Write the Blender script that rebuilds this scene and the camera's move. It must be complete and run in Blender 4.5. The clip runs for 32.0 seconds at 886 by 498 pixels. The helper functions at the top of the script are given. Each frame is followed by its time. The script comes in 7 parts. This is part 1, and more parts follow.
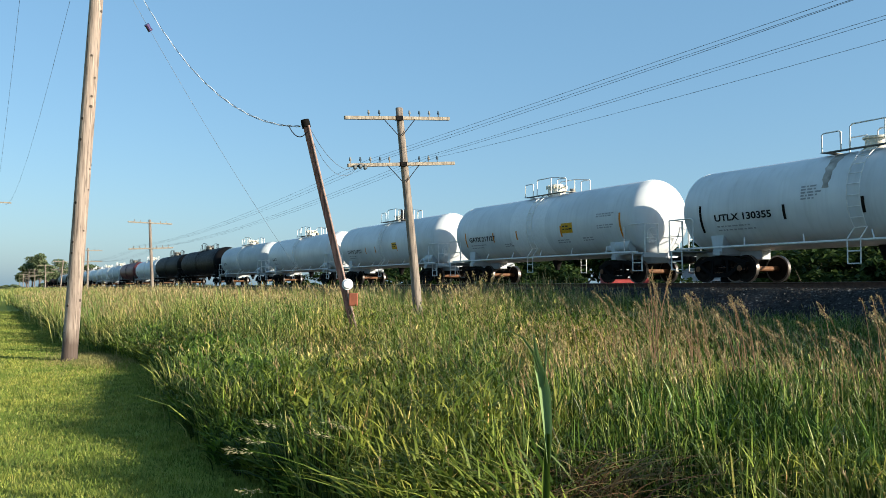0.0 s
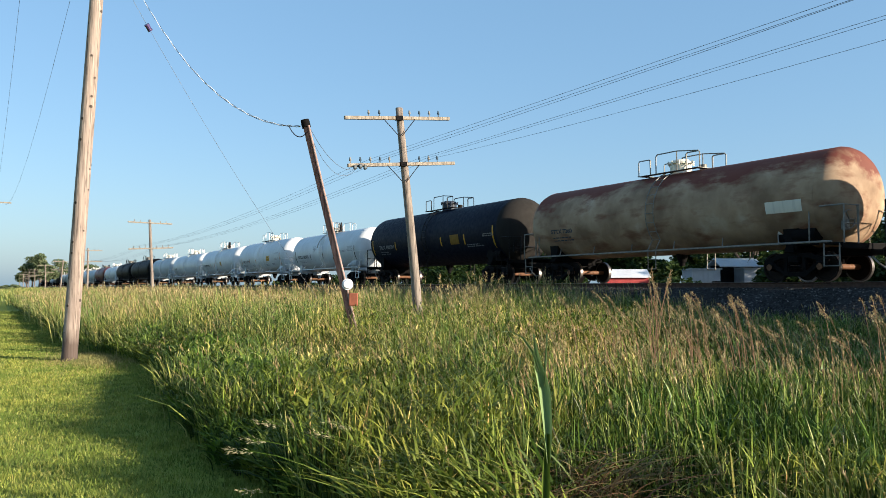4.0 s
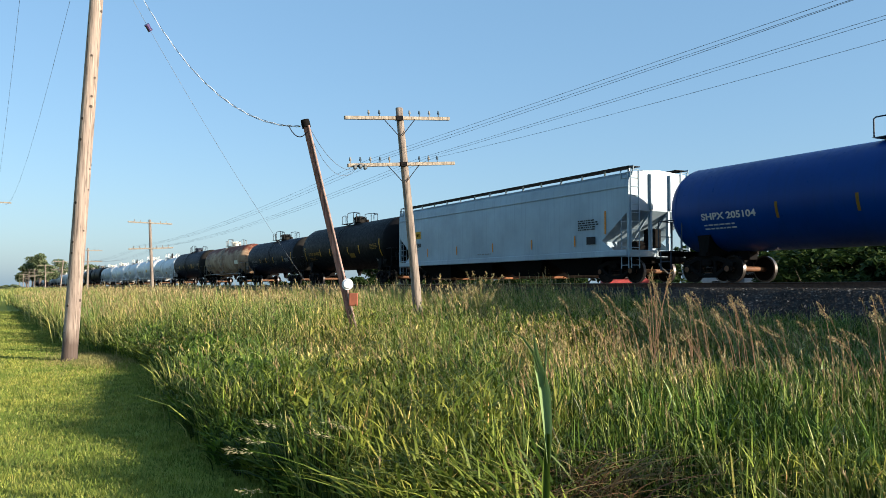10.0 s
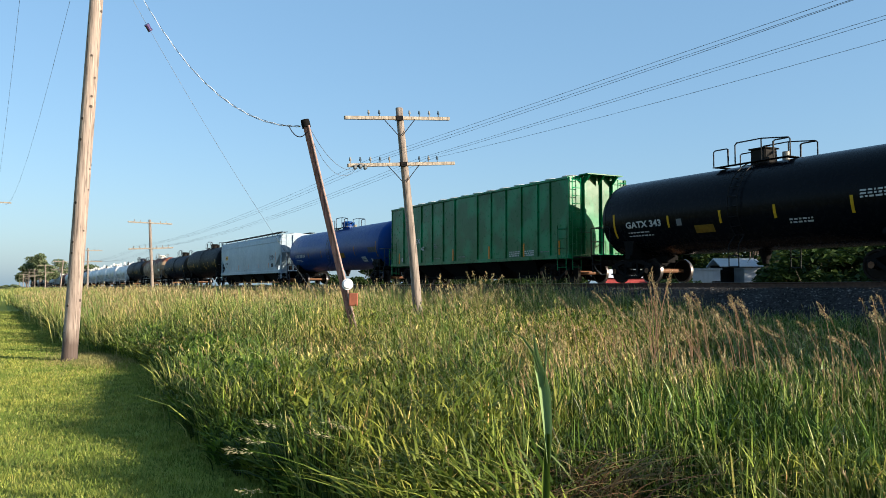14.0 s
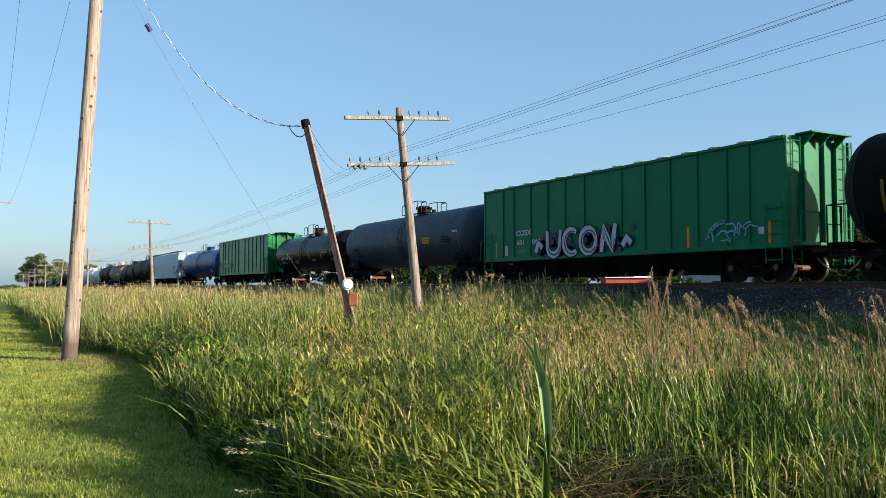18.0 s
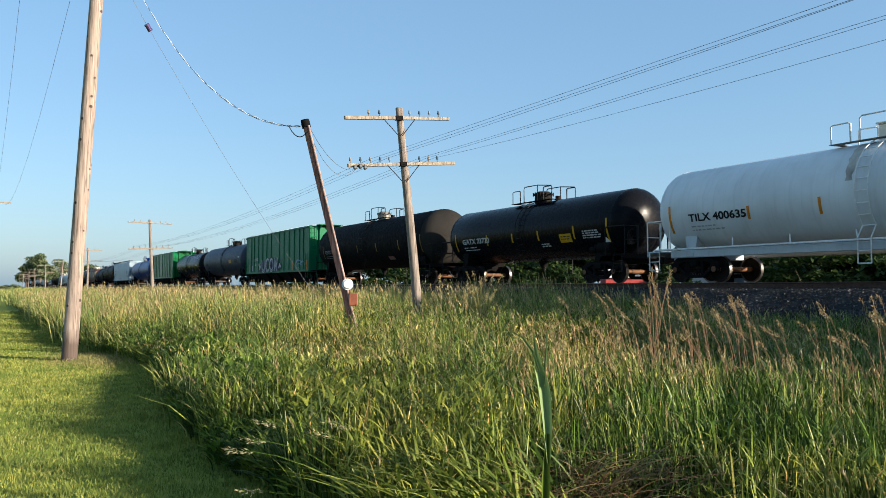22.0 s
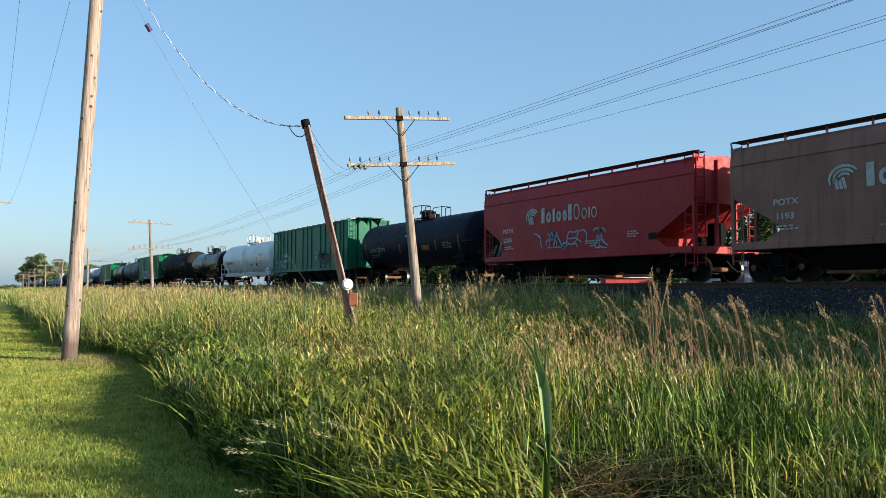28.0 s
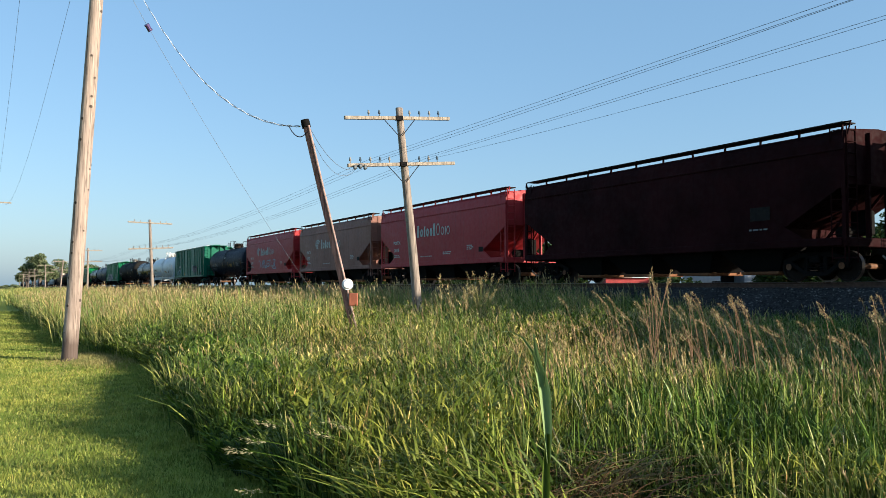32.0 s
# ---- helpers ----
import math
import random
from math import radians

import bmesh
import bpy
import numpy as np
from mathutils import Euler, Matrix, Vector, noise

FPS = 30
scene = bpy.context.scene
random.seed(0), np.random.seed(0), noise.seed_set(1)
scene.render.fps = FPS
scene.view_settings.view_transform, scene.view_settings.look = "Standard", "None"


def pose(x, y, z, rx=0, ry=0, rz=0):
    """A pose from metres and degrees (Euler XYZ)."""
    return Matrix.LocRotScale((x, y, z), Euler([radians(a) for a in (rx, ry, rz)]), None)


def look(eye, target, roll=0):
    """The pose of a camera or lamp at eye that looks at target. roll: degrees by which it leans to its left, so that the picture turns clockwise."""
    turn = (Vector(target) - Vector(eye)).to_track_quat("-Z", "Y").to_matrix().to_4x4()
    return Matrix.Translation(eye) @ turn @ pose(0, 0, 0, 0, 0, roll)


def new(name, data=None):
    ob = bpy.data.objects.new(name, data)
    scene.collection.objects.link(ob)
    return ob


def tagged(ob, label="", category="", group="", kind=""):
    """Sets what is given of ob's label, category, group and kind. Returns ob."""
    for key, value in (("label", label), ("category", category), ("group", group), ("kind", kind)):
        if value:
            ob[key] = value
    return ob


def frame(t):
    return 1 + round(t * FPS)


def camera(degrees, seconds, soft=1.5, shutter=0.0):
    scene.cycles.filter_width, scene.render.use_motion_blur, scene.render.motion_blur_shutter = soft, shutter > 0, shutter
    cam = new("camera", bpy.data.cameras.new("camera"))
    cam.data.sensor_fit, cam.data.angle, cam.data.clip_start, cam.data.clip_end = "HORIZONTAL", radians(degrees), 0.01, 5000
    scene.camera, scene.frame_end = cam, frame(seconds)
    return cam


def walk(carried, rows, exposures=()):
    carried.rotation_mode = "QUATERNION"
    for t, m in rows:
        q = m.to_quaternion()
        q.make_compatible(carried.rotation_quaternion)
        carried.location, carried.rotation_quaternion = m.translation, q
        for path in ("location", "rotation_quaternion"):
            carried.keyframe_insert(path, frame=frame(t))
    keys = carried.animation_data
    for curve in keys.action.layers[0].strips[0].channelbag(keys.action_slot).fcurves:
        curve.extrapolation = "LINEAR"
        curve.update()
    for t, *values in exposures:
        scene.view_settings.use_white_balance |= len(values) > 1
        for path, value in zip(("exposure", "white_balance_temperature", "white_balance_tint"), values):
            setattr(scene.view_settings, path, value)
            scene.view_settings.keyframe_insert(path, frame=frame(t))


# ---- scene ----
# World: +y runs along the track away from the camera, +x across it, z = 0 on the mown lawn.
SPEED = 10.55            # train, metres a second
TRACK_X, RAIL_Z = 22.5, 1.75
EYE = Vector((0.0, 0.0, 1.6))
YAW, PITCH = radians(28.9), radians(2.65)

cam = camera(56.8, 32.0, soft=0.75)
gaze = EYE + Vector((math.sin(YAW), math.cos(YAW), math.tan(PITCH))) * 10
walk(cam, [(0.0, look(EYE, gaze)), (32.0, look(EYE, gaze))], exposures=[(0.0, 1.11, 5850, 5), (1.1, 1.11, 5850, 5), (1.9, 1.25, 6000, 10), (32.0, 1.25, 6000, 10)])

# ---- light ----
SUN_EL, SUN_AZ = radians(14.5), radians(180.0 - 36.0)   # azimuth from +y towards +x
world = bpy.data.worlds.new("sky")
scene.world = world
world.use_nodes = True
wn = world.node_tree
sky = wn.nodes.new("ShaderNodeTexSky")
sky.sky_type = "NISHITA"
sky.sun_disc = False
sky.sun_elevation, sky.sun_rotation = SUN_EL, SUN_AZ
sky.air_density, sky.dust_density, sky.ozone_density = 1.0, 1.3, 1.6
haze = wn.nodes.new("ShaderNodeMix")          # thin even haze over the whole sky
haze.data_type = "RGBA"
haze.inputs["Factor"].default_value = 0.46
haze.inputs["B"].default_value = (1.47, 2.75, 4.0, 1)
wn.links.new(sky.outputs[0], haze.inputs["A"])
wn.links.new(haze.outputs["Result"], wn.nodes["Background"].inputs[0])
wn.nodes["Background"].inputs[1].default_value = 0.084
sun = new("sun", bpy.data.lights.new("sun", "SUN"))
sun.data.energy, sun.data.angle, sun.data.color = 5.0, radians(0.6), (1.0, 0.83, 0.62)
sun_way = Vector((math.sin(SUN_AZ) * math.cos(SUN_EL), math.cos(SUN_AZ) * math.cos(SUN_EL), math.sin(SUN_EL)))
sun.matrix_basis = look(sun_way * 100, (0, 0, 0))


# ---- materials ----
def node_mat(name, rough=0.6, metal=0.0):
    m = bpy.data.materials.new(name)
    m.use_nodes = True
    b = m.node_tree.nodes["Principled BSDF"]
    b.inputs["Roughness"].default_value = rough
    b.inputs["Metallic"].default_value = metal
    return m, m.node_tree, b


def ramp(nt, fac, stops):
    r = nt.nodes.new("ShaderNodeValToRGB")
    while len(r.color_ramp.elements) < len(stops):
        r.color_ramp.elements.new(0.5)
    for e, (p, c) in zip(r.color_ramp.elements, stops):
        e.position, e.color = p, (*c, 1)
    nt.links.new(fac, r.inputs[0])
    return r.outputs[0]


def noise_tex(nt, scale, detail=4, stretch=None, space="Object", rough=0.55):
    t = nt.nodes.new("ShaderNodeTexCoord")
    src = t.outputs[space]
    if stretch:
        mp = nt.nodes.new("ShaderNodeMapping")
        mp.inputs["Scale"].default_value = stretch
        nt.links.new(src, mp.inputs[0])
        src = mp.outputs[0]
    n = nt.nodes.new("ShaderNodeTexNoise")
    n.inputs["Scale"].default_value, n.inputs["Detail"].default_value = scale, detail
    n.inputs["Roughness"].default_value = rough
    nt.links.new(src, n.inputs["Vector"])
    return n.outputs["Fac"]


def mixc(nt, fac, a, b, mode="MIX"):
    m = nt.nodes.new("ShaderNodeMix")
    m.data_type, m.blend_type = "RGBA", mode
    for sock, val in ((m.inputs["Factor"], fac), (m.inputs["A"], a), (m.inputs["B"], b)):
        if isinstance(val, bpy.types.NodeSocket):
            nt.links.new(val, sock)
        elif sock.type == "RGBA":
            sock.default_value = (*val, 1)
        else:
            sock.default_value = val
    return m.outputs["Result"]


def bump(nt, b, fac, strength=0.2, dist=0.01):
    n = nt.nodes.new("ShaderNodeBump")
    n.inputs["Strength"].default_value, n.inputs["Distance"].default_value = strength, dist
    nt.links.new(fac, n.inputs["Height"])
    nt.links.new(n.outputs[0], b.inputs["Normal"])


def paint(name, col, rough=0.45, rust=0.25, grime=0.4, rust_col=(0.16, 0.07, 0.03), fade=None, spec=0.4, patch=(0.5, 0.35, 0.7), rust_scale=2.3, wave=(0.25, 0.012)):
    """Weathered car paint: faded patches (on the green car, reflections), vertical grime streaks, rust blooms."""
    m, nt, b = node_mat(name, rough)
    b.inputs["Specular IOR Level"].default_value = spec
    fade = fade or [min(1, c * 1.25 + min(0.015, c)) for c in col]
    c = mixc(nt, ramp(nt, noise_tex(nt, patch[0], 3), [(patch[1], (0, 0, 0)), (patch[2], (1, 1, 1))]), col, fade)
    streak = ramp(nt, noise_tex(nt, 1.0, 5, (2.0, 7.0, 0.35)), [(0.5, (0, 0, 0)), (0.75, (grime,) * 3)])
    c = mixc(nt, streak, c, [k * 0.42 + min(0.012, k * 0.5) for k in col])
    spots = ramp(nt, noise_tex(nt, rust_scale, 7, None, "Object", 0.7), [(0.68 - 0.16 * rust, (0, 0, 0)), (0.84 - 0.16 * rust, (min(0.95, rust * 2.2),) * 3)])
    c = mixc(nt, spots, c, rust_col)
    nt.links.new(c, b.inputs["Base Color"])
    r = ramp(nt, noise_tex(nt, 6, 4), [(0.3, (rough * 0.8,) * 3), (0.75, (min(1, rough * 1.4),) * 3)])
    nt.links.new(r, b.inputs["Roughness"])
    bump(nt, b, noise_tex(nt, 1.3, 4 if wave[1] < 0.02 else 1), *wave)
    return m


def plain(name, col, rough=0.6, metal=0.0, var=0.35, scale=8.0):
    m, nt, b = node_mat(name, rough, metal)
    b.inputs["Specular IOR Level"].default_value = 0.12 if rough > 0.35 else 0.5
    c = ramp(nt, noise_tex(nt, scale, 5), [(0.3, [k * (1 - var) for k in col]), (0.72, [min(1, k * (1 + var)) for k in col])])
    nt.links.new(c, b.inputs["Base Color"])
    bump(nt, b, noise_tex(nt, scale * 3, 3), 0.15, 0.004)
    return m


def rusted_shell():
    """Dull tan paint, its upper flanks eaten by maroon rust in a ragged band, with streaks below."""
    m, nt, b = node_mat("rusted_tan_paint", 0.7)
    b.inputs["Specular IOR Level"].default_value = 0.15
    tc = nt.nodes.new("ShaderNodeTexCoord")
    sep = nt.nodes.new("ShaderNodeSeparateXYZ")
    nt.links.new(tc.outputs["Object"], sep.inputs[0])
    tan = ramp(nt, noise_tex(nt, 0.8, 4), [(0.35, (0.20, 0.13, 0.08)), (0.6, (0.36, 0.255, 0.165)), (0.75, (0.46, 0.37, 0.27))])
    low = ramp(nt, noise_tex(nt, 1.4, 5, (1, 0.5, 1.6)), [(0.52, (0, 0, 0)), (0.68, (0.75,) * 3)])
    c = mixc(nt, low, tan, (0.15, 0.062, 0.036))
    add = nt.nodes.new("ShaderNodeMath")
    add.operation = "MULTIPLY_ADD"
    add.inputs[1].default_value = 0.34
    nt.links.new(sep.outputs[2], add.inputs[0])
    nt.links.new(noise_tex(nt, 0.9, 6, (1, 0.45, 1), "Object", 0.65), add.inputs[2])
    c = mixc(nt, ramp(nt, add.outputs[0], [(0.74, (0, 0, 0)), (0.88, (0.92,) * 3)]), c, (0.125, 0.032, 0.022))
    nt.links.new(c, b.inputs["Base Color"])
    bump(nt, b, noise_tex(nt, 5, 4), 0.3, 0.01)
    return m


M_WHITE = paint("white_tank_paint", (0.52, 0.535, 0.545), 0.42, 0.10, 0.2)
M_CREAM = paint("cream_tank_paint", (0.58, 0.55, 0.46), 0.5, 0.2, 0.45)
M_GREYW = paint("pale_grey_paint", (0.37, 0.40, 0.42), 0.5, 0.12, 0.25)
M_BLACK = paint("black_tank_paint", (0.0055, 0.006, 0.0075), 0.5, 0.1, 0.2, (0.016, 0.013, 0.011), fade=(0.010, 0.0098, 0.0105), spec=0.05)
M_NAVY = paint("blue_black_tank_paint", (0.0048, 0.0078, 0.018), 0.5, 0.1, 0.2, (0.016, 0.013, 0.012), fade=(0.009, 0.0105, 0.018), spec=0.06)
M_GLOSS = paint("glossy_black_paint", (0.0042, 0.0048, 0.0065), 0.24, 0.03, 0.2, (0.010, 0.008, 0.007), fade=(0.006, 0.0065, 0.0085), spec=0.055)
M_BROWNB = paint("brown_black_paint", (0.0045, 0.0042, 0.0043), 0.6, 0.08, 0.3, (0.007, 0.0055, 0.005), spec=0.03)
M_SLATE = paint("slate_blue_paint", (0.017, 0.025, 0.043), 0.5, 0.1, 0.4, spec=0.25)
M_BLUE = paint("deep_blue_paint", (0.0008, 0.028, 0.150), 0.34, 0.04, 0.3, (0.003, 0.02, 0.08), fade=(0.0012, 0.036, 0.19), spec=0.14)
M_RUSTW = rusted_shell()
M_HOPPER = paint("pale_blue_grey_paint", (0.205, 0.272, 0.325), 0.42, 0.1, 0.25)
M_MAROON = paint("maroon_paint", (0.11, 0.02, 0.02), 0.5, 0.15, 0.4)
# Paler patches are painted in for reflections in the wavy panels.
M_GREEN = paint("green_hopper_paint", (0.002, 0.088, 0.022), 0.30, 0.05, 0.25, (0.02, 0.07, 0.018), fade=(0.004, 0.165, 0.060), patch=(0.75, 0.47, 0.60), spec=0.2, wave=(0.4, 0.03))
M_GREEN2 = paint("mid_green_hopper_paint", (0.003, 0.112, 0.046), 0.42, 0.04, 0.25, fade=(0.005, 0.135, 0.056), spec=0.15)
M_TEAL = paint("teal_green_hopper_paint", (0.002, 0.088, 0.052), 0.42, 0.04, 0.25, fade=(0.004, 0.108, 0.064), spec=0.15)
M_RED = paint("red_hopper_paint", (0.27, 0.018, 0.022), 0.5, 0.12, 0.5, (0.12, 0.03, 0.02), fade=(0.31, 0.03, 0.035), spec=0.18)
M_BROWN = paint("faded_brown_paint", (0.190, 0.092, 0.070), 0.6, 0.3, 0.6, (0.12, 0.045, 0.03), spec=0.18)
M_DARKBR = paint("dark_brown_paint", (0.0105, 0.0026, 0.003), 0.7, 0.2, 0.4, (0.012, 0.0034, 0.0034), spec=0.04)
M_LITHEAD = paint("sunlit_dusty_head_paint", (0.018, 0.0165, 0.0155), 0.7, 0.1, 0.5, (0.02, 0.015, 0.012), fade=(0.030, 0.028, 0.025), spec=0.05)
M_UNDER = plain("sooty_underframe", (0.005, 0.0045, 0.0045), 0.9)
M_IRON = plain("rusty_cast_steel", (0.012, 0.008, 0.006), 0.75)
M_AXLE = plain("rusty_axle", (0.13, 0.065, 0.035), 0.6)
M_TREAD = plain("worn_wheel_steel", (0.12, 0.11, 0.105), 0.4, 0.9, 0.2)
M_RAILTOP = plain("polished_rail_steel", (0.50, 0.48, 0.46), 0.3, 0.9, 0.2)
M_RAILSIDE = plain("rusted_rail_steel", (0.075, 0.045, 0.032), 0.8)
M_TIE = plain("creosoted_timber", (0.07, 0.055, 0.045), 0.9, 0, 0.5, 12)
M_WHITEMARK = plain("white_stencil_paint", (0.43, 0.43, 0.42), 0.6, 0, 0.12)
M_FAINT = plain("worn_grey_stencil_paint", (0.30, 0.31, 0.33), 0.6, 0, 0.25)
M_LITPAN = plain("sunlit_brown_sheet", (0.17, 0.075, 0.035), 0.7, 0, 0.4, 3)
M_GREYMARK = plain("faded_stencil_paint", (0.16, 0.165, 0.17), 0.6, 0, 0.2)
M_BLACKMARK = plain("black_stencil_paint", (0.02, 0.02, 0.022), 0.6, 0, 0.2)
M_YELLOW = plain("yellow_reflector", (0.50, 0.28, 0.013), 0.4, 0, 0.15)
M_ORANGE = plain("amber_reflector", (0.55, 0.20, 0.02), 0.4, 0, 0.15)
M_OCHRE = plain("faded_ochre_paint", (0.17, 0.095, 0.012), 0.5, 0, 0.25)
M_NEWWHITE = plain("fresh_white_paint", (0.68, 0.69, 0.70), 0.4, 0, 0.06)
M_STAIN = plain("brown_runoff_stain", (0.34, 0.32, 0.29), 0.7, 0, 0.45, 3)
M_RAILW = plain("white_rail_and_glint_paint", (0.66, 0.66, 0.64), 0.5, 0, 0.12)
M_RAILB = plain("black_handrail_paint", (0.008, 0.008, 0.009), 0.5)
M_STEELB = plain("weathered_valve_steel", (0.20, 0.19, 0.17), 0.55, 0.3, 0.3)
M_GRATE = plain("dark_grating", (0.012, 0.011, 0.010), 0.8)
M_GRAF_A = plain("silver_spray_paint", (0.40, 0.42, 0.46), 0.5, 0, 0.25)
M_GRAF_B = plain("violet_spray_paint", (0.06, 0.05, 0.10), 0.5, 0, 0.25)
M_GRAF_C = plain("pale_blue_spray_paint", (0.21, 0.34, 0.44), 0.5, 0, 0.2)
M_REDSTALK = plain("reddish_dry_stalk", (0.26, 0.155, 0.09), 0.8, 0, 0.3, 20)
M_INSUL = plain("grey_glass_insulator", (0.05, 0.07, 0.085), 0.2, 0, 0.2)
M_WIRE = plain("weathered_wire", (0.14, 0.16, 0.19), 0.6, 0.2, 0.2)
M_DARKWIRE = plain("black_wire_covering", (0.03, 0.035, 0.05), 0.5, 0, 0.2)
M_PALEWIRE = plain("bare_aluminium_wire", (0.62, 0.62, 0.64), 0.5, 0.1, 0.2)


def wood(name, light, dark, stretch=(9, 9, 0.5), foot=None):
    m, nt, b = node_mat(name, 0.85)
    grain = noise_tex(nt, 2.2, 7, stretch, "Object", 0.65)
    c = ramp(nt, grain, [(0.28, dark), (0.5, [(a + d) / 2 for a, d in zip(light, dark)]), (0.68, light)])
    crack = ramp(nt, noise_tex(nt, 4.0, 3, (14, 14, 0.28)), [(0.55, (0, 0, 0)), (0.61, (0.75,) * 3)])
    c = mixc(nt, crack, c, [k * 0.35 for k in dark])
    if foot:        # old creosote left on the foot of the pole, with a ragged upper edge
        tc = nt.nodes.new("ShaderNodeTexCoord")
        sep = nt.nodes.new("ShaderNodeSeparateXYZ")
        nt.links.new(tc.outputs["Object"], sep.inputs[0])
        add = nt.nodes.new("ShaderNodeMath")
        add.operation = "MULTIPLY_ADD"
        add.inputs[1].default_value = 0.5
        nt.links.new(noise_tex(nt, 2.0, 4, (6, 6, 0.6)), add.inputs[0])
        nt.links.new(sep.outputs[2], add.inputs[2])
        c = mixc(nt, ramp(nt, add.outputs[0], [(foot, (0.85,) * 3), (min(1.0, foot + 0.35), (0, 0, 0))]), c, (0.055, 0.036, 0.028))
    nt.links.new(c, b.inputs["Base Color"])
    bump(nt, b, grain, 0.5, 0.02)
    return m


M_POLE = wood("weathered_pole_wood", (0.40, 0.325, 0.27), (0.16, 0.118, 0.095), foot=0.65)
M_POLE2 = wood("bleached_pole_wood", (0.31, 0.26, 0.215), (0.11, 0.085, 0.07))
M_ARM = wood("bleached_crossarm_wood", (0.34, 0.295, 0.23), (0.16, 0.13, 0.10), (3, 3, 3))
M_DARKPOLE = wood("red_brown_timber", (0.42, 0.20, 0.15), (0.17, 0.075, 0.058))


# ---- mesh tools ----
def part(name, bm, mat, parent=None, label="", smooth=None):
    """Link a bmesh as one mesh object under parent. smooth: angle under which edges are shaded smooth."""
    me = bpy.data.meshes.new(name)
    if smooth is not None:
        lim = radians(smooth)
        for f in bm.faces:
            f.smooth = True
        for e in bm.edges:
            e.smooth = len(e.link_faces) == 2 and e.calc_face_angle(0) < lim
    bm.to_mesh(me)
    bm.free()
    return mesh_part(name, me, mat, parent, label)


def mesh_part(name, me, mat, parent=None, label="", m=None):
    if mat and not me.materials:
        me.materials.append(mat)
    ob = new(name, me)
    if m is not None:
        ob.matrix_basis = m
    if parent is not None:
        ob.parent = parent
    if label:
        ob["label"] = label
    return ob


def box(bm, c, s, rot=None, bevel=0.0):
    r = bmesh.ops.create_cube(bm, size=1.0, matrix=Matrix.Translation(c) @ (rot or Matrix()) @ Matrix.Diagonal((*s, 1)))
    if bevel:
        ed = list({e for v in r["verts"] for e in v.link_edges})
        bmesh.ops.bevel(bm, geom=ed, offset=bevel, segments=1, affect="EDGES", clamp_overlap=True)
    return bm


def rod(bm, a, b, r, seg=8, r2=None):
    a, b = Vector(a), Vector(b)
    d = b - a
    m = Matrix.Translation((a + b) / 2) @ d.to_track_quat("Z", "Y").to_matrix().to_4x4()
    bmesh.ops.create_cone(bm, cap_ends=True, segments=seg, radius1=r, radius2=r if r2 is None else r2, depth=d.length, matrix=m)
    return bm


def pipe(bm, pts, r, seg=6, r_end=None):
    """One bent tube through the points, mitred at its bends."""
    pts = [Vector(p) for p in pts]
    n = len(pts)
    dirs = [(pts[min(n - 1, i + 1)] - pts[max(0, i - 1)]).normalized() for i in range(n)]
    ref = Vector((0.31, 0.57, 0.76)).normalized()
    prev = None
    first = None
    for i, (p, d) in enumerate(zip(pts, dirs)):
        u = (ref - d * ref.dot(d)).normalized()
        w = d.cross(u)
        ref = u if abs(d.dot(u)) < 0.9 else ref
        k = r if r_end is None else r + (r_end - r) * i / (n - 1)
        if 0 < i < n - 1:
            c = max(0.5, (pts[i] - pts[i - 1]).normalized().dot(d))
            k /= c
        ring = [bm.verts.new(p + (u * math.cos(2 * math.pi * q / seg) + w * math.sin(2 * math.pi * q / seg)) * k) for q in range(seg)]
        if prev:
            for q in range(seg):
                bm.faces.new((prev[q], prev[(q + 1) % seg], ring[(q + 1) % seg], ring[q]))
        else:
            first = ring
        prev = ring
    bm.faces.new(list(reversed(first)))
    bm.faces.new(prev)
    return bm


def prism(bm, poly, x0, x1):
    """A side profile of (y, z) corners, extruded from x0 to x1."""
    a = [bm.verts.new((x0, y, z)) for y, z in poly]
    b = [bm.verts.new((x1, y, z)) for y, z in poly]
    n = len(poly)
    bm.faces.new(a)
    bm.faces.new(list(reversed(b)))
    for i in range(n):
        bm.faces.new((a[i], b[i], b[(i + 1) % n], a[(i + 1) % n]))
    bmesh.ops.recalc_face_normals(bm, faces=bm.faces)
    return bm


def lathe_y(bm, prof, seg=48):
    """Turn a profile of (y, r) about the y axis; r = 0 closes an end."""
    rings = []
    for y, r in prof:
        if r < 1e-6:
            rings.append([bm.verts.new((0, y, 0))])
        else:
            rings.append([bm.verts.new((r * math.cos(2 * math.pi * k / seg), y, r * math.sin(2 * math.pi * k / seg))) for k in range(seg)])
    for p, q in zip(rings, rings[1:]):
        for k in range(seg):
            j = (k + 1) % seg
            if len(p) == 1:
                bm.faces.new((p[0], q[k], q[j]))
            elif len(q) == 1:
                bm.faces.new((p[k], q[0], p[j]))
            else:
                bm.faces.new((p[k], q[k], q[j], p[j]))
    bmesh.ops.recalc_face_normals(bm, faces=bm.faces)
    return bm


def B():
    return bmesh.new()


def thing(name, label, category, group="", loc=(0, 0, 0)):
    ob = new(name)
    ob.location = loc
    ob.empty_display_size = 0.3
    return tagged(ob, label, category, group)


LETTERS = {}


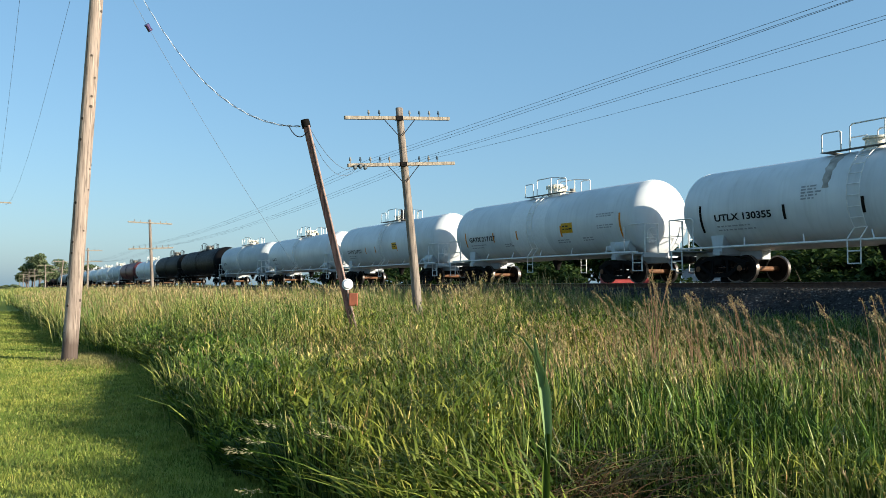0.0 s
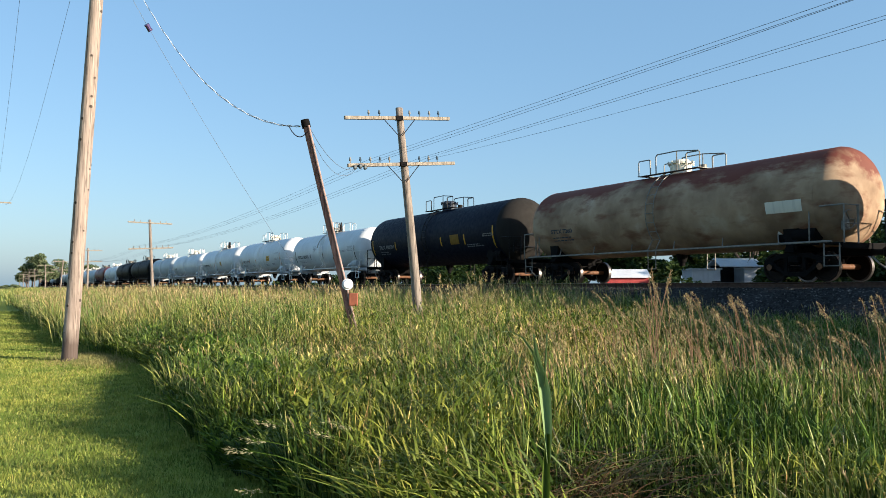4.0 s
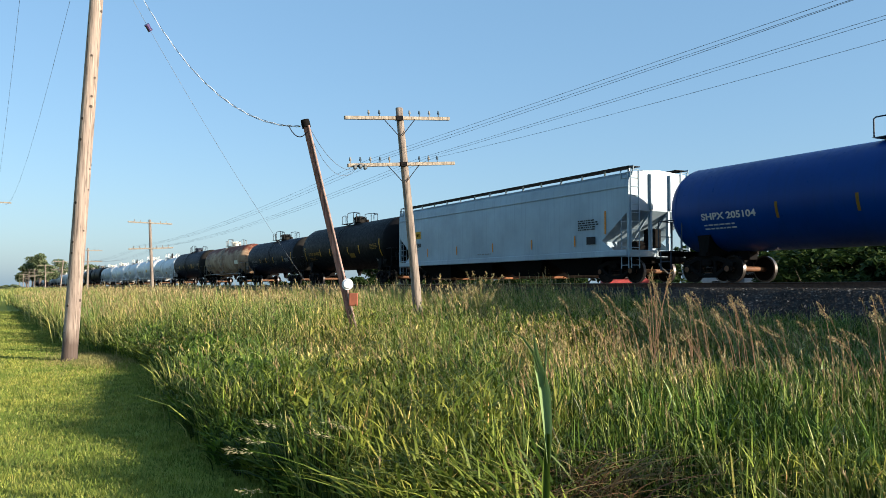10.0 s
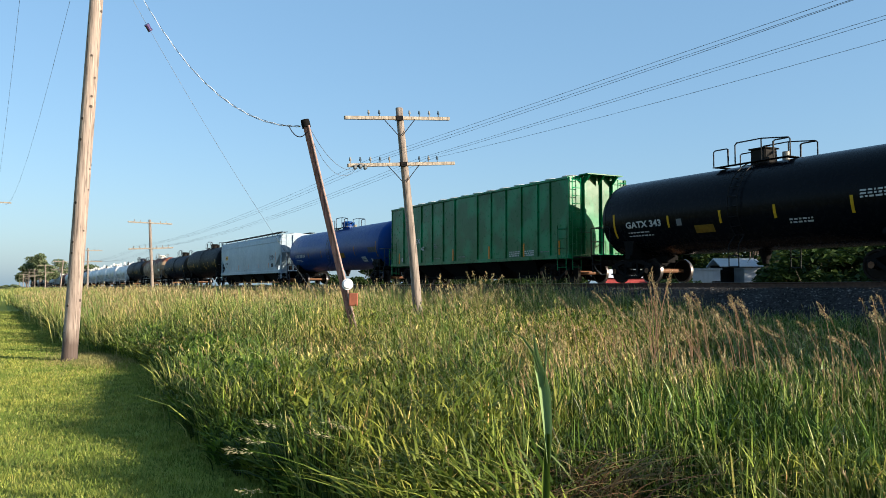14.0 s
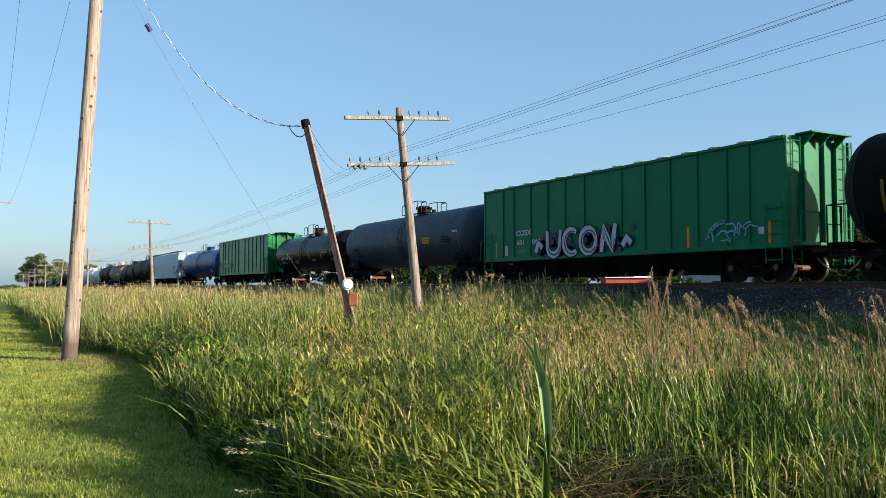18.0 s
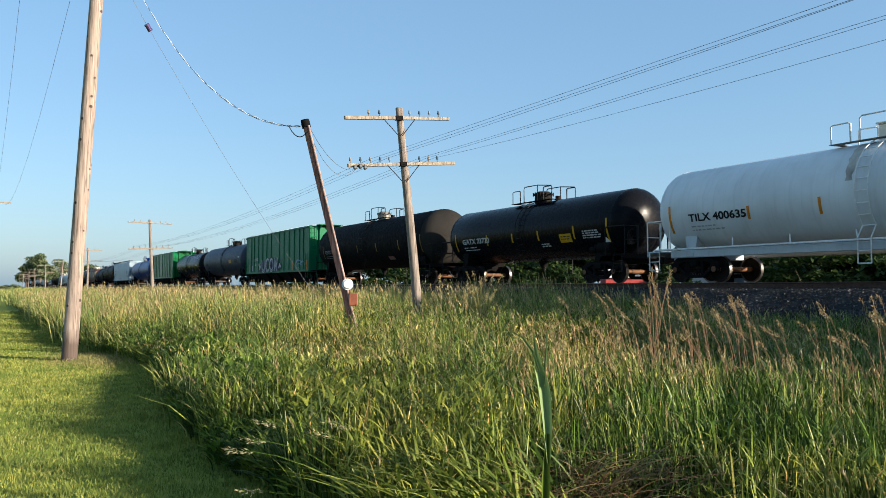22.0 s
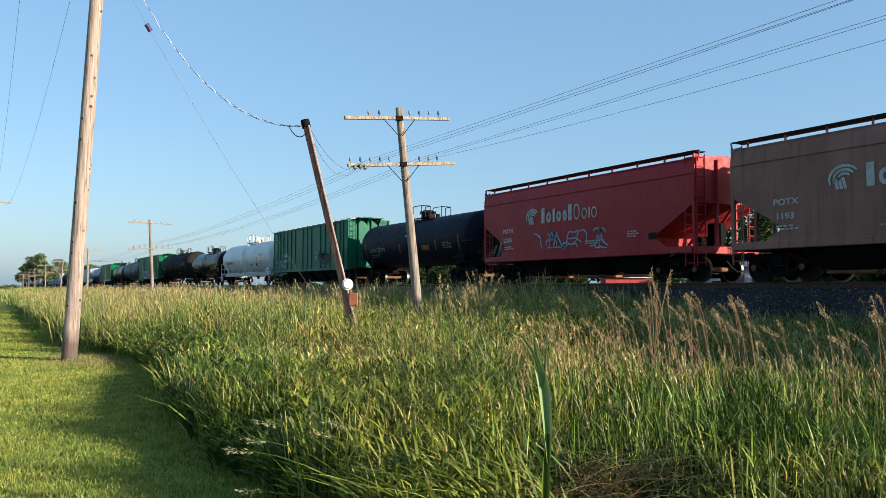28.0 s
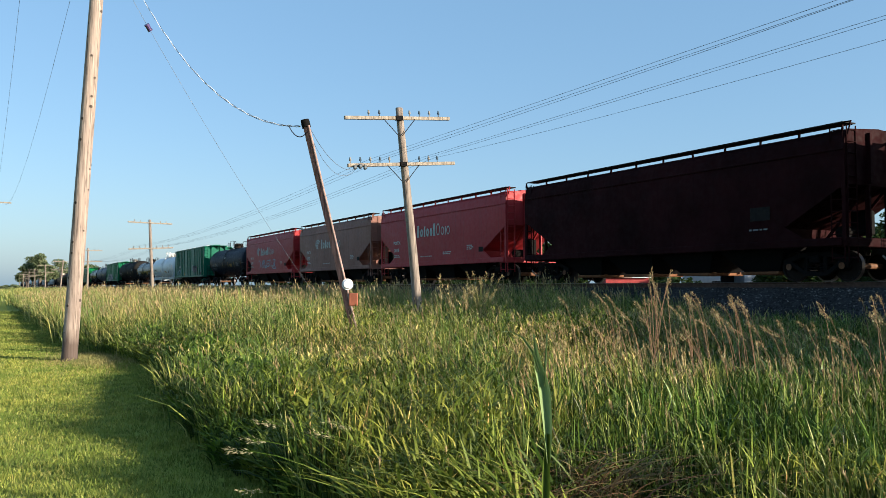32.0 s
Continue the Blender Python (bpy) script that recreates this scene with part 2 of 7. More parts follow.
def letters(body, size, bold=0.03):
    """A flat mesh of a word, in its own x-y plane, from the built-in font."""
    key = (body, size)
    if key not in LETTERS:
        cu = bpy.data.curves.new("word", "FONT")
        cu.body, cu.size, cu.offset, cu.resolution_u = body, size, bold * size, 3
        ob = new("word", cu)
        bpy.context.view_layer.update()
        LETTERS[key] = bpy.data.meshes.new_from_object(ob)
        for v in LETTERS[key].vertices:       # railway stencils are broad and squat
            v.co.x, v.co.y = v.co.x * 1.10, v.co.y * 0.84
        bpy.data.objects.remove(ob)
        bpy.data.curves.remove(cu)
    return LETTERS[key]


def on_side(me, y, z, side):
    """Lay a flat mesh (x to the reader's right, y up) on a car's near side; side(z) gives the surface's x."""
    me = me.copy()
    for v in me.vertices:
        yy, zz = y - v.co.x, z + v.co.y
        v.co = (side(zz) - 0.012, yy, zz)
    return me


def word(parent, body, y, z, size, side, mat=None, name="lettering", label=""):
    me = letters(body, size)
    # one mesh for each character: islands whose spans in x overlap belong together
    link = list(range(len(me.vertices)))

    def root(i):
        while link[i] != i:
            link[i] = link[link[i]]
            i = link[i]
        return i
    for e in me.edges:
        link[root(e.vertices[0])] = root(e.vertices[1])
    span = {}
    for v in me.vertices:
        a, b = span.get(root(v.index), (9e9, -9e9))
        span[root(v.index)] = (min(a, v.co.x), max(b, v.co.x))
    runs = []
    for a, b in sorted(span.values()):
        if runs and a < runs[-1][1] - 0.25 * (b - a):
            runs[-1][1] = max(b, runs[-1][1])
        else:
            runs.append([a, b])
    for a, b in runs:
        faces = [p for p in me.polygons if a - 1e-6 <= p.center.x <= b + 1e-6 and a - 1e-6 <= span[root(p.vertices[0])][0] <= b]
        used = sorted({i for p in faces for i in p.vertices})
        at = {i: k for k, i in enumerate(used)}
        ch = bpy.data.meshes.new(name)
        ch.from_pydata([tuple(me.vertices[i].co) for i in used], [], [[at[i] for i in p.vertices] for p in faces])
        mesh_part(name, on_side(ch, y, z, side), mat or M_WHITEMARK, parent, label)


def flat_rect(w, h, n=4):
    """A rectangle from (0,0), cut in rows so that it can follow a curved side."""
    bm = B()
    for i in range(n):
        z0, z1 = h * i / n, h * (i + 1) / n
        bm.faces.new([bm.verts.new(p) for p in ((0, z0, 0), (w, z0, 0), (w, z1, 0), (0, z1, 0))])
    me = bpy.data.meshes.new("mark")
    bm.to_mesh(me)
    bm.free()
    return me


def mark(parent, y, z, w, h, side, mat, name="stencil_bar", label="", tilt=0.0):
    me = flat_rect(w, h)
    for v in me.vertices:
        v.co.x += tilt * v.co.y
    return mesh_part(name, on_side(me, y, z, side), mat, parent, label)


def small_print(parent, y, z, w, rows, side, mat, h=0.05, gap=0.09):
    """Writing too small to read: broken bars, a row each, in one mesh."""
    rnd = random.Random(int(y * 100 + z * 1000))
    bm = B()
    for r in range(rows):
        x = 0.0
        while x < w * rnd.uniform(0.7, 1.0):
            l = rnd.uniform(0.05, 0.22)
            zb = -r * gap
            bm.faces.new([bm.verts.new(p) for p in ((x, zb, 0), (x + l, zb, 0), (x + l, zb + h, 0), (x, zb + h, 0))])
            x += l + 0.05
    me = bpy.data.meshes.new("small_print")
    bm.to_mesh(me)
    bm.free()
    ob = mesh_part("small_print", on_side(me, y, z, side), mat, parent)
    ob["kind"] = "stuff"
    return ob


def ribbon(bm, pts, w, lift=0.0):
    """A flat painted stroke through (x, y) points."""
    prev = None
    for i, p in enumerate(pts):
        a, b = pts[max(0, i - 1)], pts[min(len(pts) - 1, i + 1)]
        d = Vector((b[0] - a[0], b[1] - a[1]))
        d = d.normalized() if d.length > 1e-6 else Vector((1, 0))
        k = w * (0.55 + 0.45 * math.sin(math.pi * (i + 0.6) / (len(pts) + 0.2)))
        n = Vector((-d.y, d.x)) * k * 0.5
        cur = (bm.verts.new((p[0] + n.x, p[1] + n.y, lift)), bm.verts.new((p[0] - n.x, p[1] - n.y, lift)))
        if prev:
            bm.faces.new((prev[0], prev[1], cur[1], cur[0]))
        prev = cur


def tag_paint(parent, y, z, w, h, side, mat, n, seed, width=0.12, name="painted_tag", lift=0.0):
    """Sprayed strokes with no readable letters."""
    rnd = random.Random(seed)
    bm = B()
    for i in range(n):
        x = w * (i + 0.5) / n
        pts = []
        px, py = x, rnd.uniform(0.1, 0.4) * h
        ang = rnd.uniform(0.8, 2.2)
        for k in range(9):
            pts.append((px, py))
            ang += rnd.uniform(-0.9, 0.9)
            px += math.cos(ang) * h * 0.17
            py += math.sin(ang) * h * 0.17
            if py > h or py < 0:
                ang = -ang
                py = min(max(py, 0.0), h)
        ribbon(bm, pts, width * rnd.uniform(0.7, 1.3))
    me = bpy.data.meshes.new(name)
    bm.to_mesh(me)
    bm.free()
    ob = mesh_part(name, on_side(me, y, z, lambda q: side(q) - lift), mat, parent)
    ob["kind"] = "stuff"
    return ob


# ---- ground, track and line side ----
GROUND = ((-3000, 0.0), (-60, 0.0), (-5, 0.0), (1.6, 0.0), (3.0, 0.06), (6.0, 0.12), (10.0, 0.2), (14.0, 0.2), (16.5, 0.25),
          (18.2, 0.5), (27.0, 0.8), (30.0, 0.45), (60.0, 0.2), (400.0, 0.2), (3500, 0.2))


def ground_z(x):
    for (a, za), (b, zb) in zip(GROUND, GROUND[1:]):
        if x <= b:
            return za + (zb - za) * (x - a) / (b - a)
    return GROUND[-1][1]


def edge_line(y):
    """Main line of the meadow's edge: it bulges round the power pole."""
    return 2.0 + 0.85 * np.exp(-((y - 16.8) / 4.2) ** 2)


def lawn_edge(y):
    """x at which the mown lawn gives way to the tall grass."""
    return edge_line(y) + 0.16 * noise.noise((0.0, y * 0.45, 3.1)) + 0.07 * noise.noise((1.0, y * 1.7, 0.3))


def build_ground():
    bm = B()
    ys = [-3000, -200, -40, 0, 20, 60, 150, 400, 1000, 4500]
    grid = [[bm.verts.new((x, y, z)) for x, z in GROUND] for y in ys]
    for r, q in zip(grid, grid[1:]):
        for i in range(len(GROUND) - 1):
            bm.faces.new((r[i], r[i + 1], q[i + 1], q[i]))
    m, nt, b = node_mat("lawn_and_shaded_meadow_soil", 0.95)
    b.inputs["Specular IOR Level"].default_value = 0.1
    pos = nt.nodes.new("ShaderNodeNewGeometry")
    sep = nt.nodes.new("ShaderNodeSeparateXYZ")
    nt.links.new(pos.outputs["Position"], sep.inputs[0])
    fine = noise_tex(nt, 30, 4, None, "Object", 0.7)
    lawn = ramp(nt, fine, [(0.3, (0.115, 0.145, 0.022)), (0.52, (0.175, 0.205, 0.032)), (0.72, (0.235, 0.245, 0.055))])
    dry = ramp(nt, noise_tex(nt, 0.9, 4), [(0.5, (0, 0, 0)), (0.75, (0.4,) * 3)])
    lawn = mixc(nt, dry, lawn, (0.25, 0.235, 0.065))
    # Meadow ground near black: shade between the stems is put into its colour.
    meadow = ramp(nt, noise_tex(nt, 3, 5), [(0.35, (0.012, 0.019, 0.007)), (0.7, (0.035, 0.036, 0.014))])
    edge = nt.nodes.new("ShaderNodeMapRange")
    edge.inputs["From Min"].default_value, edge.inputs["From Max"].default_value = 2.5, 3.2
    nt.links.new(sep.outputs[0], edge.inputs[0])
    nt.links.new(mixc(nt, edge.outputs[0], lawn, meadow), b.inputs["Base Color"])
    bump(nt, b, fine, 0.6, 0.03)
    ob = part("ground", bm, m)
    tagged(ob, "flat ground of mown lawn and rough meadow", "ground", kind="structure")


def build_track():
    y0, y1 = -120.0, 900.0
    # ballast bed
    bm = B()
    prof = [(TRACK_X - 5.6, 0.25), (TRACK_X - 4.2, 0.75), (TRACK_X - 2.1, RAIL_Z - 0.24), (TRACK_X - 1.3, RAIL_Z - 0.20), (TRACK_X + 1.3, RAIL_Z - 0.20),
            (TRACK_X + 2.1, RAIL_Z - 0.24), (TRACK_X + 3.9, 0.9), (TRACK_X + 4.9, 0.6)]
    ysteps = [y0 + 1.2 * i for i in range(0, 170)] + [y0 + 204 + 12 * i for i in range(1, 69)]
    rows = []
    for y in ysteps:
        rows.append([bm.verts.new((x, y, z + (0.05 * noise.noise((x * 1.9, y * 1.3, 0)) if 0 < i < 7 else 0))) for i, (x, z) in enumerate(prof)])
    for r, q in zip(rows, rows[1:]):
        for i in range(len(prof) - 1):
            bm.faces.new((r[i], r[i + 1], q[i + 1], q[i]))
    m, nt, b = node_mat("crushed_stone_ballast", 0.9)
    b.inputs["Specular IOR Level"].default_value = 0.1
    v = nt.nodes.new("ShaderNodeTexVoronoi")
    v.inputs["Scale"].default_value = 17
    tc = nt.nodes.new("ShaderNodeTexCoord")
    nt.links.new(tc.outputs["Object"], v.inputs["Vector"])
    sepc = nt.nodes.new("ShaderNodeSeparateColor")
    nt.links.new(v.outputs["Color"], sepc.inputs[0])
    c = ramp(nt, sepc.outputs[0], [(0.1, (0.018, 0.018, 0.019)), (0.85, (0.045, 0.044, 0.044)), (0.99, (0.13, 0.125, 0.12))])
    c = mixc(nt, ramp(nt, noise_tex(nt, 0.7, 3), [(0.4, (0, 0, 0)), (0.7, (0.6,) * 3)]), c, (0.027, 0.025, 0.024))
    nt.links.new(c, b.inputs["Base Color"])
    bump(nt, b, v.outputs["Distance"], 0.9, 0.05)
    ob = part("ballast", bm, m)
    tagged(ob, "grey crushed-stone ballast bed under the track", "ballast", kind="structure")
    # loose stones along the near shoulder
    rnd = random.Random(5)
    vs, fs = [], []
    octa = [(1, 0, 0), (-1, 0, 0), (0, 1, 0), (0, -1, 0), (0, 0, 1), (0, 0, -1)]
    tri = [(0, 2, 4), (2, 1, 4), (1, 3, 4), (3, 0, 4), (2, 0, 5), (1, 2, 5), (3, 1, 5), (0, 3, 5)]
    for i in range(14000):
        u = rnd.random()
        y = 9.0 + 50.0 * u * u if i % 4 else rnd.uniform(9, 26)
        x = rnd.uniform(TRACK_X - 4.6, TRACK_X - 0.9)
        for (xa, za), (xb, zb) in zip(prof, prof[1:]):
            if xa <= x <= xb:
                z = za + (zb - za) * (x - xa) / (xb - xa)
        s = rnd.uniform(0.014, 0.034)
        rot = Euler((rnd.uniform(0, 6), rnd.uniform(0, 6), rnd.uniform(0, 6))).to_matrix()
        k = len(vs)
        for p in octa:
            q = rot @ (Vector(p) * s * rnd.uniform(0.7, 1.25))
            vs.append((x + q.x, y + q.y, z + q.z + s * 0.4))
        fs += [tuple(k + j for j in t) for t in tri]
    me = bpy.data.meshes.new("ballast_stones")
    me.from_pydata(vs, [], fs)
    ms, nt, b = node_mat("loose_ballast_stone", 0.85)
    b.inputs["Specular IOR Level"].default_value = 0.15
    g = nt.nodes.new("ShaderNodeNewGeometry")
    nt.links.new(ramp(nt, g.outputs["Random Per Island"], [(0.1, (0.018, 0.018, 0.019)), (0.92, (0.05, 0.049, 0.049)), (0.995, (0.20, 0.19, 0.18))]), b.inputs["Base Color"])
    tagged(mesh_part("ballast_stones", me, ms), "loose grey ballast stones beside the track", "stones", kind="stuff")
    # rails and ties
    track = thing("railway_track", "railway track with worn steel rails on dark timber ties", "track", loc=(TRACK_X, 0, 0))
    track["kind"] = "structure"
    for sx in (-1, 1):
        bm = B()
        x = sx * 0.7525
        prism_x = [(x - 0.075, -0.18), (x + 0.075, -0.18), (x + 0.075, -0.165), (x + 0.012, -0.14), (x + 0.012, -0.05), (x + 0.036, -0.035), (x + 0.036, -0.008),
                   (x + 0.025, 0.0), (x - 0.025, 0.0), (x - 0.036, -0.008), (x - 0.036, -0.035), (x - 0.012, -0.05), (x - 0.012, -0.14), (x - 0.075, -0.165)]
        a = [bm.verts.new((px, y0, RAIL_Z + pz)) for px, pz in prism_x]
        c = [bm.verts.new((px, y1, RAIL_Z + pz)) for px, pz in prism_x]
        for i in range(len(a)):
            j = (i + 1) % len(a)
            f = bm.faces.new((a[i], a[j], c[j], c[i]))
            f.material_index = 1 if i in (6, 7, 8) else 0
        bm.faces.new(list(reversed(a)))
        bm.faces.new(c)
        ob = part("rail", bm, M_RAILSIDE, track, "worn steel rail, bright on top")
        ob.data.materials.append(M_RAILTOP)
    bm = B()
    box(bm, (0, 0, 0), (2.6, 0.22, 0.17), None, 0.01)
    tie = bpy.data.meshes.new("tie")
    bm.to_mesh(tie)
    bm.free()
    rnd = random.Random(8)
    for i in range(250):
        mesh_part("tie", tie, M_TIE, track, "", pose(rnd.uniform(-0.04, 0.04), 2 + 0.51 * i, RAIL_Z - 0.265, 0, rnd.uniform(-0.6, 0.6), rnd.uniform(-1.2, 1.2)))


def build_poles():
    # old signal pole line: a wooden pole with two crossarms every 43 metres
    def pin_insulator(parent, p, k):
        bm = B()
        rod(bm, (0, 0, 0), (0, 0, 0.09), 0.011, 6)
        rod(bm, (0, 0, 0.07), (0, 0, 0.105), 0.034, 10, 0.030)
        rod(bm, (0, 0, 0.10), (0, 0, 0.16), 0.027, 10, 0.018)
        ob = part("insulator", bm, M_INSUL if k % 2 else M_STEELB, parent)
        ob.matrix_basis = Matrix.Translation(p)

    def line_pole(x, y, zb, zt, lean, arms, full, r=0.115, skew=0.0, label="weathered wooden line pole with two crossarms in tall grass"):
        p = thing("telegraph_pole", label, "utility pole", "line of poles", (x, y, zb))
        h = zt - zb
        lx, ly = lean
        bm = B()
        rings = 8
        prev = None
        for i in range(rings + 1):
            t = i / rings
            rr = r * (1.15 - 0.33 * t)
            cx, cy = lx * t + 0.012 * math.sin(5 * t), ly * t
            ring = [bm.verts.new((cx + rr * math.cos(2 * math.pi * k / 16), cy + rr * math.sin(2 * math.pi * k / 16), h * t - (0.5 if i == 0 else 0))) for k in range(16)]
            if prev:
                for k in range(16):
                    bm.faces.new((prev[k], prev[(k + 1) % 16], ring[(k + 1) % 16], ring[k]))
            prev = ring
        bm.faces.new(prev)
        part("shaft", bm, M_POLE2, p, "", 40)
        for (za, roll, half, pins) in arms:
            t = (za - zb) / h
            bm = B()
            box(bm, (0, 0, 0), (2 * half, 0.09, 0.088), None, 0.008)
            arm = part("crossarm", bm, M_ARM, p)
            arm.matrix_basis = Matrix.Translation((lx * t - (0.11 if full else 0), ly * t - r * 1.02, za - zb)) @ pose(0, 0, 0, 0, roll, skew)
            if full:
                for k, px in enumerate(pins):
                    pin_insulator(arm, (px, 0, 0.045), k)
                for s in (-1, 1):
                    bm = B()
                    rod(bm, (s * 0.46, -0.05, -0.03), (s * 0.04, -0.03, -0.48), 0.011, 5)
                    part("brace", bm, M_IRON, arm)
                bm = B()
                box(bm, (0, -0.01, 0), (0.2, 0.11, 0.118), None, 0.005)
                part("bracket", bm, M_UNDER, arm)
            else:
                for k, px in enumerate(pins):
                    bm = B()
                    rod(bm, (0, 0, 0.03), (0, 0, 0.2), 0.04, 6, 0.02)
                    part("insulator", bm, M_STEELB, arm).matrix_basis = Matrix.Translation((px, 0, 0))
        return p

    pins_a = (-0.85, -0.55, 0.33, 0.62, 0.92, 1.20)
    pins_b = (-1.48, -1.20, -0.92, -0.65, -0.38, 0.50, 0.78, 1.04)
    near_pole = line_pole(10.0, 19.35, 0.18, 6.33, (-0.62, 0.03), ((6.03, -5.1, 1.53, pins_a), (4.82, -5.2, 1.56, pins_b)), True)
    far = [(10.36, 62.4, 0.2, 6.50, (-0.27, 0.1)), (10.05, 105.5, 0.2, 6.2, (0.05, 0)), (10.0, 148.5, 0.2, 6.0, (0.45, 0)), (10.1, 191.5, 0.2, 6.3, (0, 0)),
           (10.0, 234.5, 0.2, 6.2, (-0.1, 0)), (10.1, 277.5, 0.2, 6.3, (0.1, 0)), (10, 320, 0.2, 6.2, (0, 0)), (10, 363, 0.2, 6.3, (0, 0))]
    for i, (x, y, zb, zt, lean) in enumerate(far):
        line_pole(x, y, zb, zt, lean, ((zt - 0.25, 1, 1.55, (-1.1, -0.7, 0.7, 1.1)), (zt - 2.1 if i == 0 else zt - 1.62, -3 if i < 2 else 1, 1.56, (-1.2, -0.8, -0.4, 0.4, 0.8, 1.2))), False,
                  label="far wooden line pole with two crossarms")

    # dead-end clamps where the service cable meets the lower arm
    for x, y, z in ((-1.86, -0.17, 4.46), (-1.72, -0.18, 4.49), (-1.58, -0.17, 4.48)):
        bm = B()
        box(bm, (x - 0.1, y, z), (0.09, 0.07, 0.10), None, 0.015)
        rod(bm, (x - 0.1, y, z - 0.07), (x - 0.1, y, z - 0.02), 0.03, 8)
        part("clamp", bm, M_INSUL, near_pole, "dark cable clamp")

    # tall power pole on the edge of the lawn
    p = thing("power_pole", "tall bare wooden power pole, grey-brown, standing on the lawn edge", "utility pole", "", (1.5, 19.39, 0))
    bm = B()
    prev = None
    rnd = random.Random(3)
    for i in range(15):
        t = i / 14
        rr = 0.162 * (1 - 0.16 * t) * (1.06 if i == 0 else 1)
        ring = [bm.verts.new((0.52 * t + rr * math.cos(2 * math.pi * k / 20), -0.05 * t + rr * math.sin(2 * math.pi * k / 20), -0.4 + 10.4 * t)) for k in range(20)]
        if prev:
            for k in range(20):
                bm.faces.new((prev[k], prev[(k + 1) % 20], ring[(k + 1) % 20], ring[k]))
        prev = ring
    bm.faces.new(prev)
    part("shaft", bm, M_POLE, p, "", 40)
    for i in range(22):
        z = 0.7 + i * 0.37 + rnd.uniform(-0.15, 0.15)
        a = radians(rnd.choice((-40, -75, -100, -140, -155, -60, -25)))
        t = (z + 0.4) / 10.4
        rr = 0.162 * (1 - 0.16 * t)
        bm = B()
        c = Vector((0.52 * t + rr * math.cos(a), -0.05 * t + rr * math.sin(a), z))
        rod(bm, c - Vector((math.cos(a), math.sin(a), 0)) * 0.02, c + Vector((math.cos(a), math.sin(a), 0)) * 0.003, rnd.uniform(0.018, 0.038), 8)
        part("knot", bm, M_TIE, p, "dark knot in the wood")
    bm = B()
    box(bm, (0.40, -0.2, 9.6), (2.4, 0.1, 0.12))
    part("crossarm", bm, M_ARM, p)
    bm = B()
    box(bm, (0.85, -0.1, 8.32), (1.0, 0.06, 0.06))
    part("service_bracket", bm, M_IRON, p)

    # its neighbour up the line
    q = thing("power_pole", "far wooden power pole with one crossarm", "utility pole", "", (0.45, 92.0, 0))
    bm = B()
    rod(bm, (0, 0, -0.3), (0, 0, 10.3), 0.17, 12, 0.12)
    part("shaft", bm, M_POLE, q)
    bm = B()
    box(bm, (0, -0.15, 9.95), (2.4, 0.1, 0.13))
    part("crossarm", bm, M_ARM, q)

    # leaning service pole with its meter
    base, top = Vector((6.59, 15.36, 0.13)), Vector((5.65, 16.14, 5.0))
    s = thing("service_pole", "leaning red-brown service pole with a conduit and a meter", "utility pole", "", base)
    d = top - base
    side = Vector((0.876, -0.483, 0))
    bm = B()
    rod(bm, -d * 0.05, d, 0.080, 14, 0.068)
    part("shaft", bm, M_DARKPOLE, s, "", 40)
    bm = B()
    rod(bm, d * 0.98, d * 1.012, 0.094, 14, 0.09)
    part("cap", bm, M_UNDER, s, "dark weathered cap", 40)
    bm = B()
    off = side * 0.07 + Vector((-0.05, -0.075, 0))
    rod(bm, off + d * 0.08, off + d * 0.985, 0.024, 8)
    # Conduit paled so that it draws the pole's sunlit right edge.
    part("conduit", bm, plain("pale_lit_conduit", (0.30, 0.21, 0.18), 0.6, 0.2), s, "conduit pipe, pale for the sunlit side of the pole")
    m_disc = plain("white_meter_glass", (0.75, 0.75, 0.78), 0.25, 0, 0.1)
    mc = d * 0.312 + Vector((0.03, -0.14, 0))
    bm = B()
    face = Vector((-0.37, -0.92, 0.05)).normalized()
    rod(bm, mc, mc + face * 0.06, 0.115, 20)
    rod(bm, mc + face * 0.06, mc + face * 0.12, 0.098, 20, 0.075)
    part("meter", bm, m_disc, s, "round white meter", 40)
    m_boxr = plain("rusty_red_steel_box", (0.24, 0.085, 0.05), 0.7)
    bm = B()
    bc = d * 0.250 + Vector((0.09, -0.13, 0))
    box(bm, bc, (0.175, 0.12, 0.26), Matrix.Rotation(radians(-28), 4, "Z"), 0.012)
    part("switch_box", bm, m_boxr, s, "rusty red steel switch box")


def wire(name, a, b, sag, r, mat, label, n=24, twist=0.0):
    a, b = Vector(a), Vector(b)
    bm = B()
    pts = [a.lerp(b, i / n) - Vector((0, 0, 4 * sag * (i / n) * (1 - i / n))) for i in range(n + 1)]
    prev = None
    for i, p in enumerate(pts):
        d = (pts[min(n, i + 1)] - pts[max(0, i - 1)]).normalized()
        u = d.cross(Vector((0, 0, 1))).normalized()
        w = u.cross(d)
        ring = [bm.verts.new(p + (u * math.cos(2 * math.pi * k / 5) + w * math.sin(2 * math.pi * k / 5)) * r) for k in range(5)]
        if prev:
            for k in range(5):
                bm.faces.new((prev[k], prev[(k + 1) % 5], ring[(k + 1) % 5], ring[k]))
        prev = ring
    ob = part(name, bm, mat, None, label, 60)
    ob["category"] = "wire"
    return ob


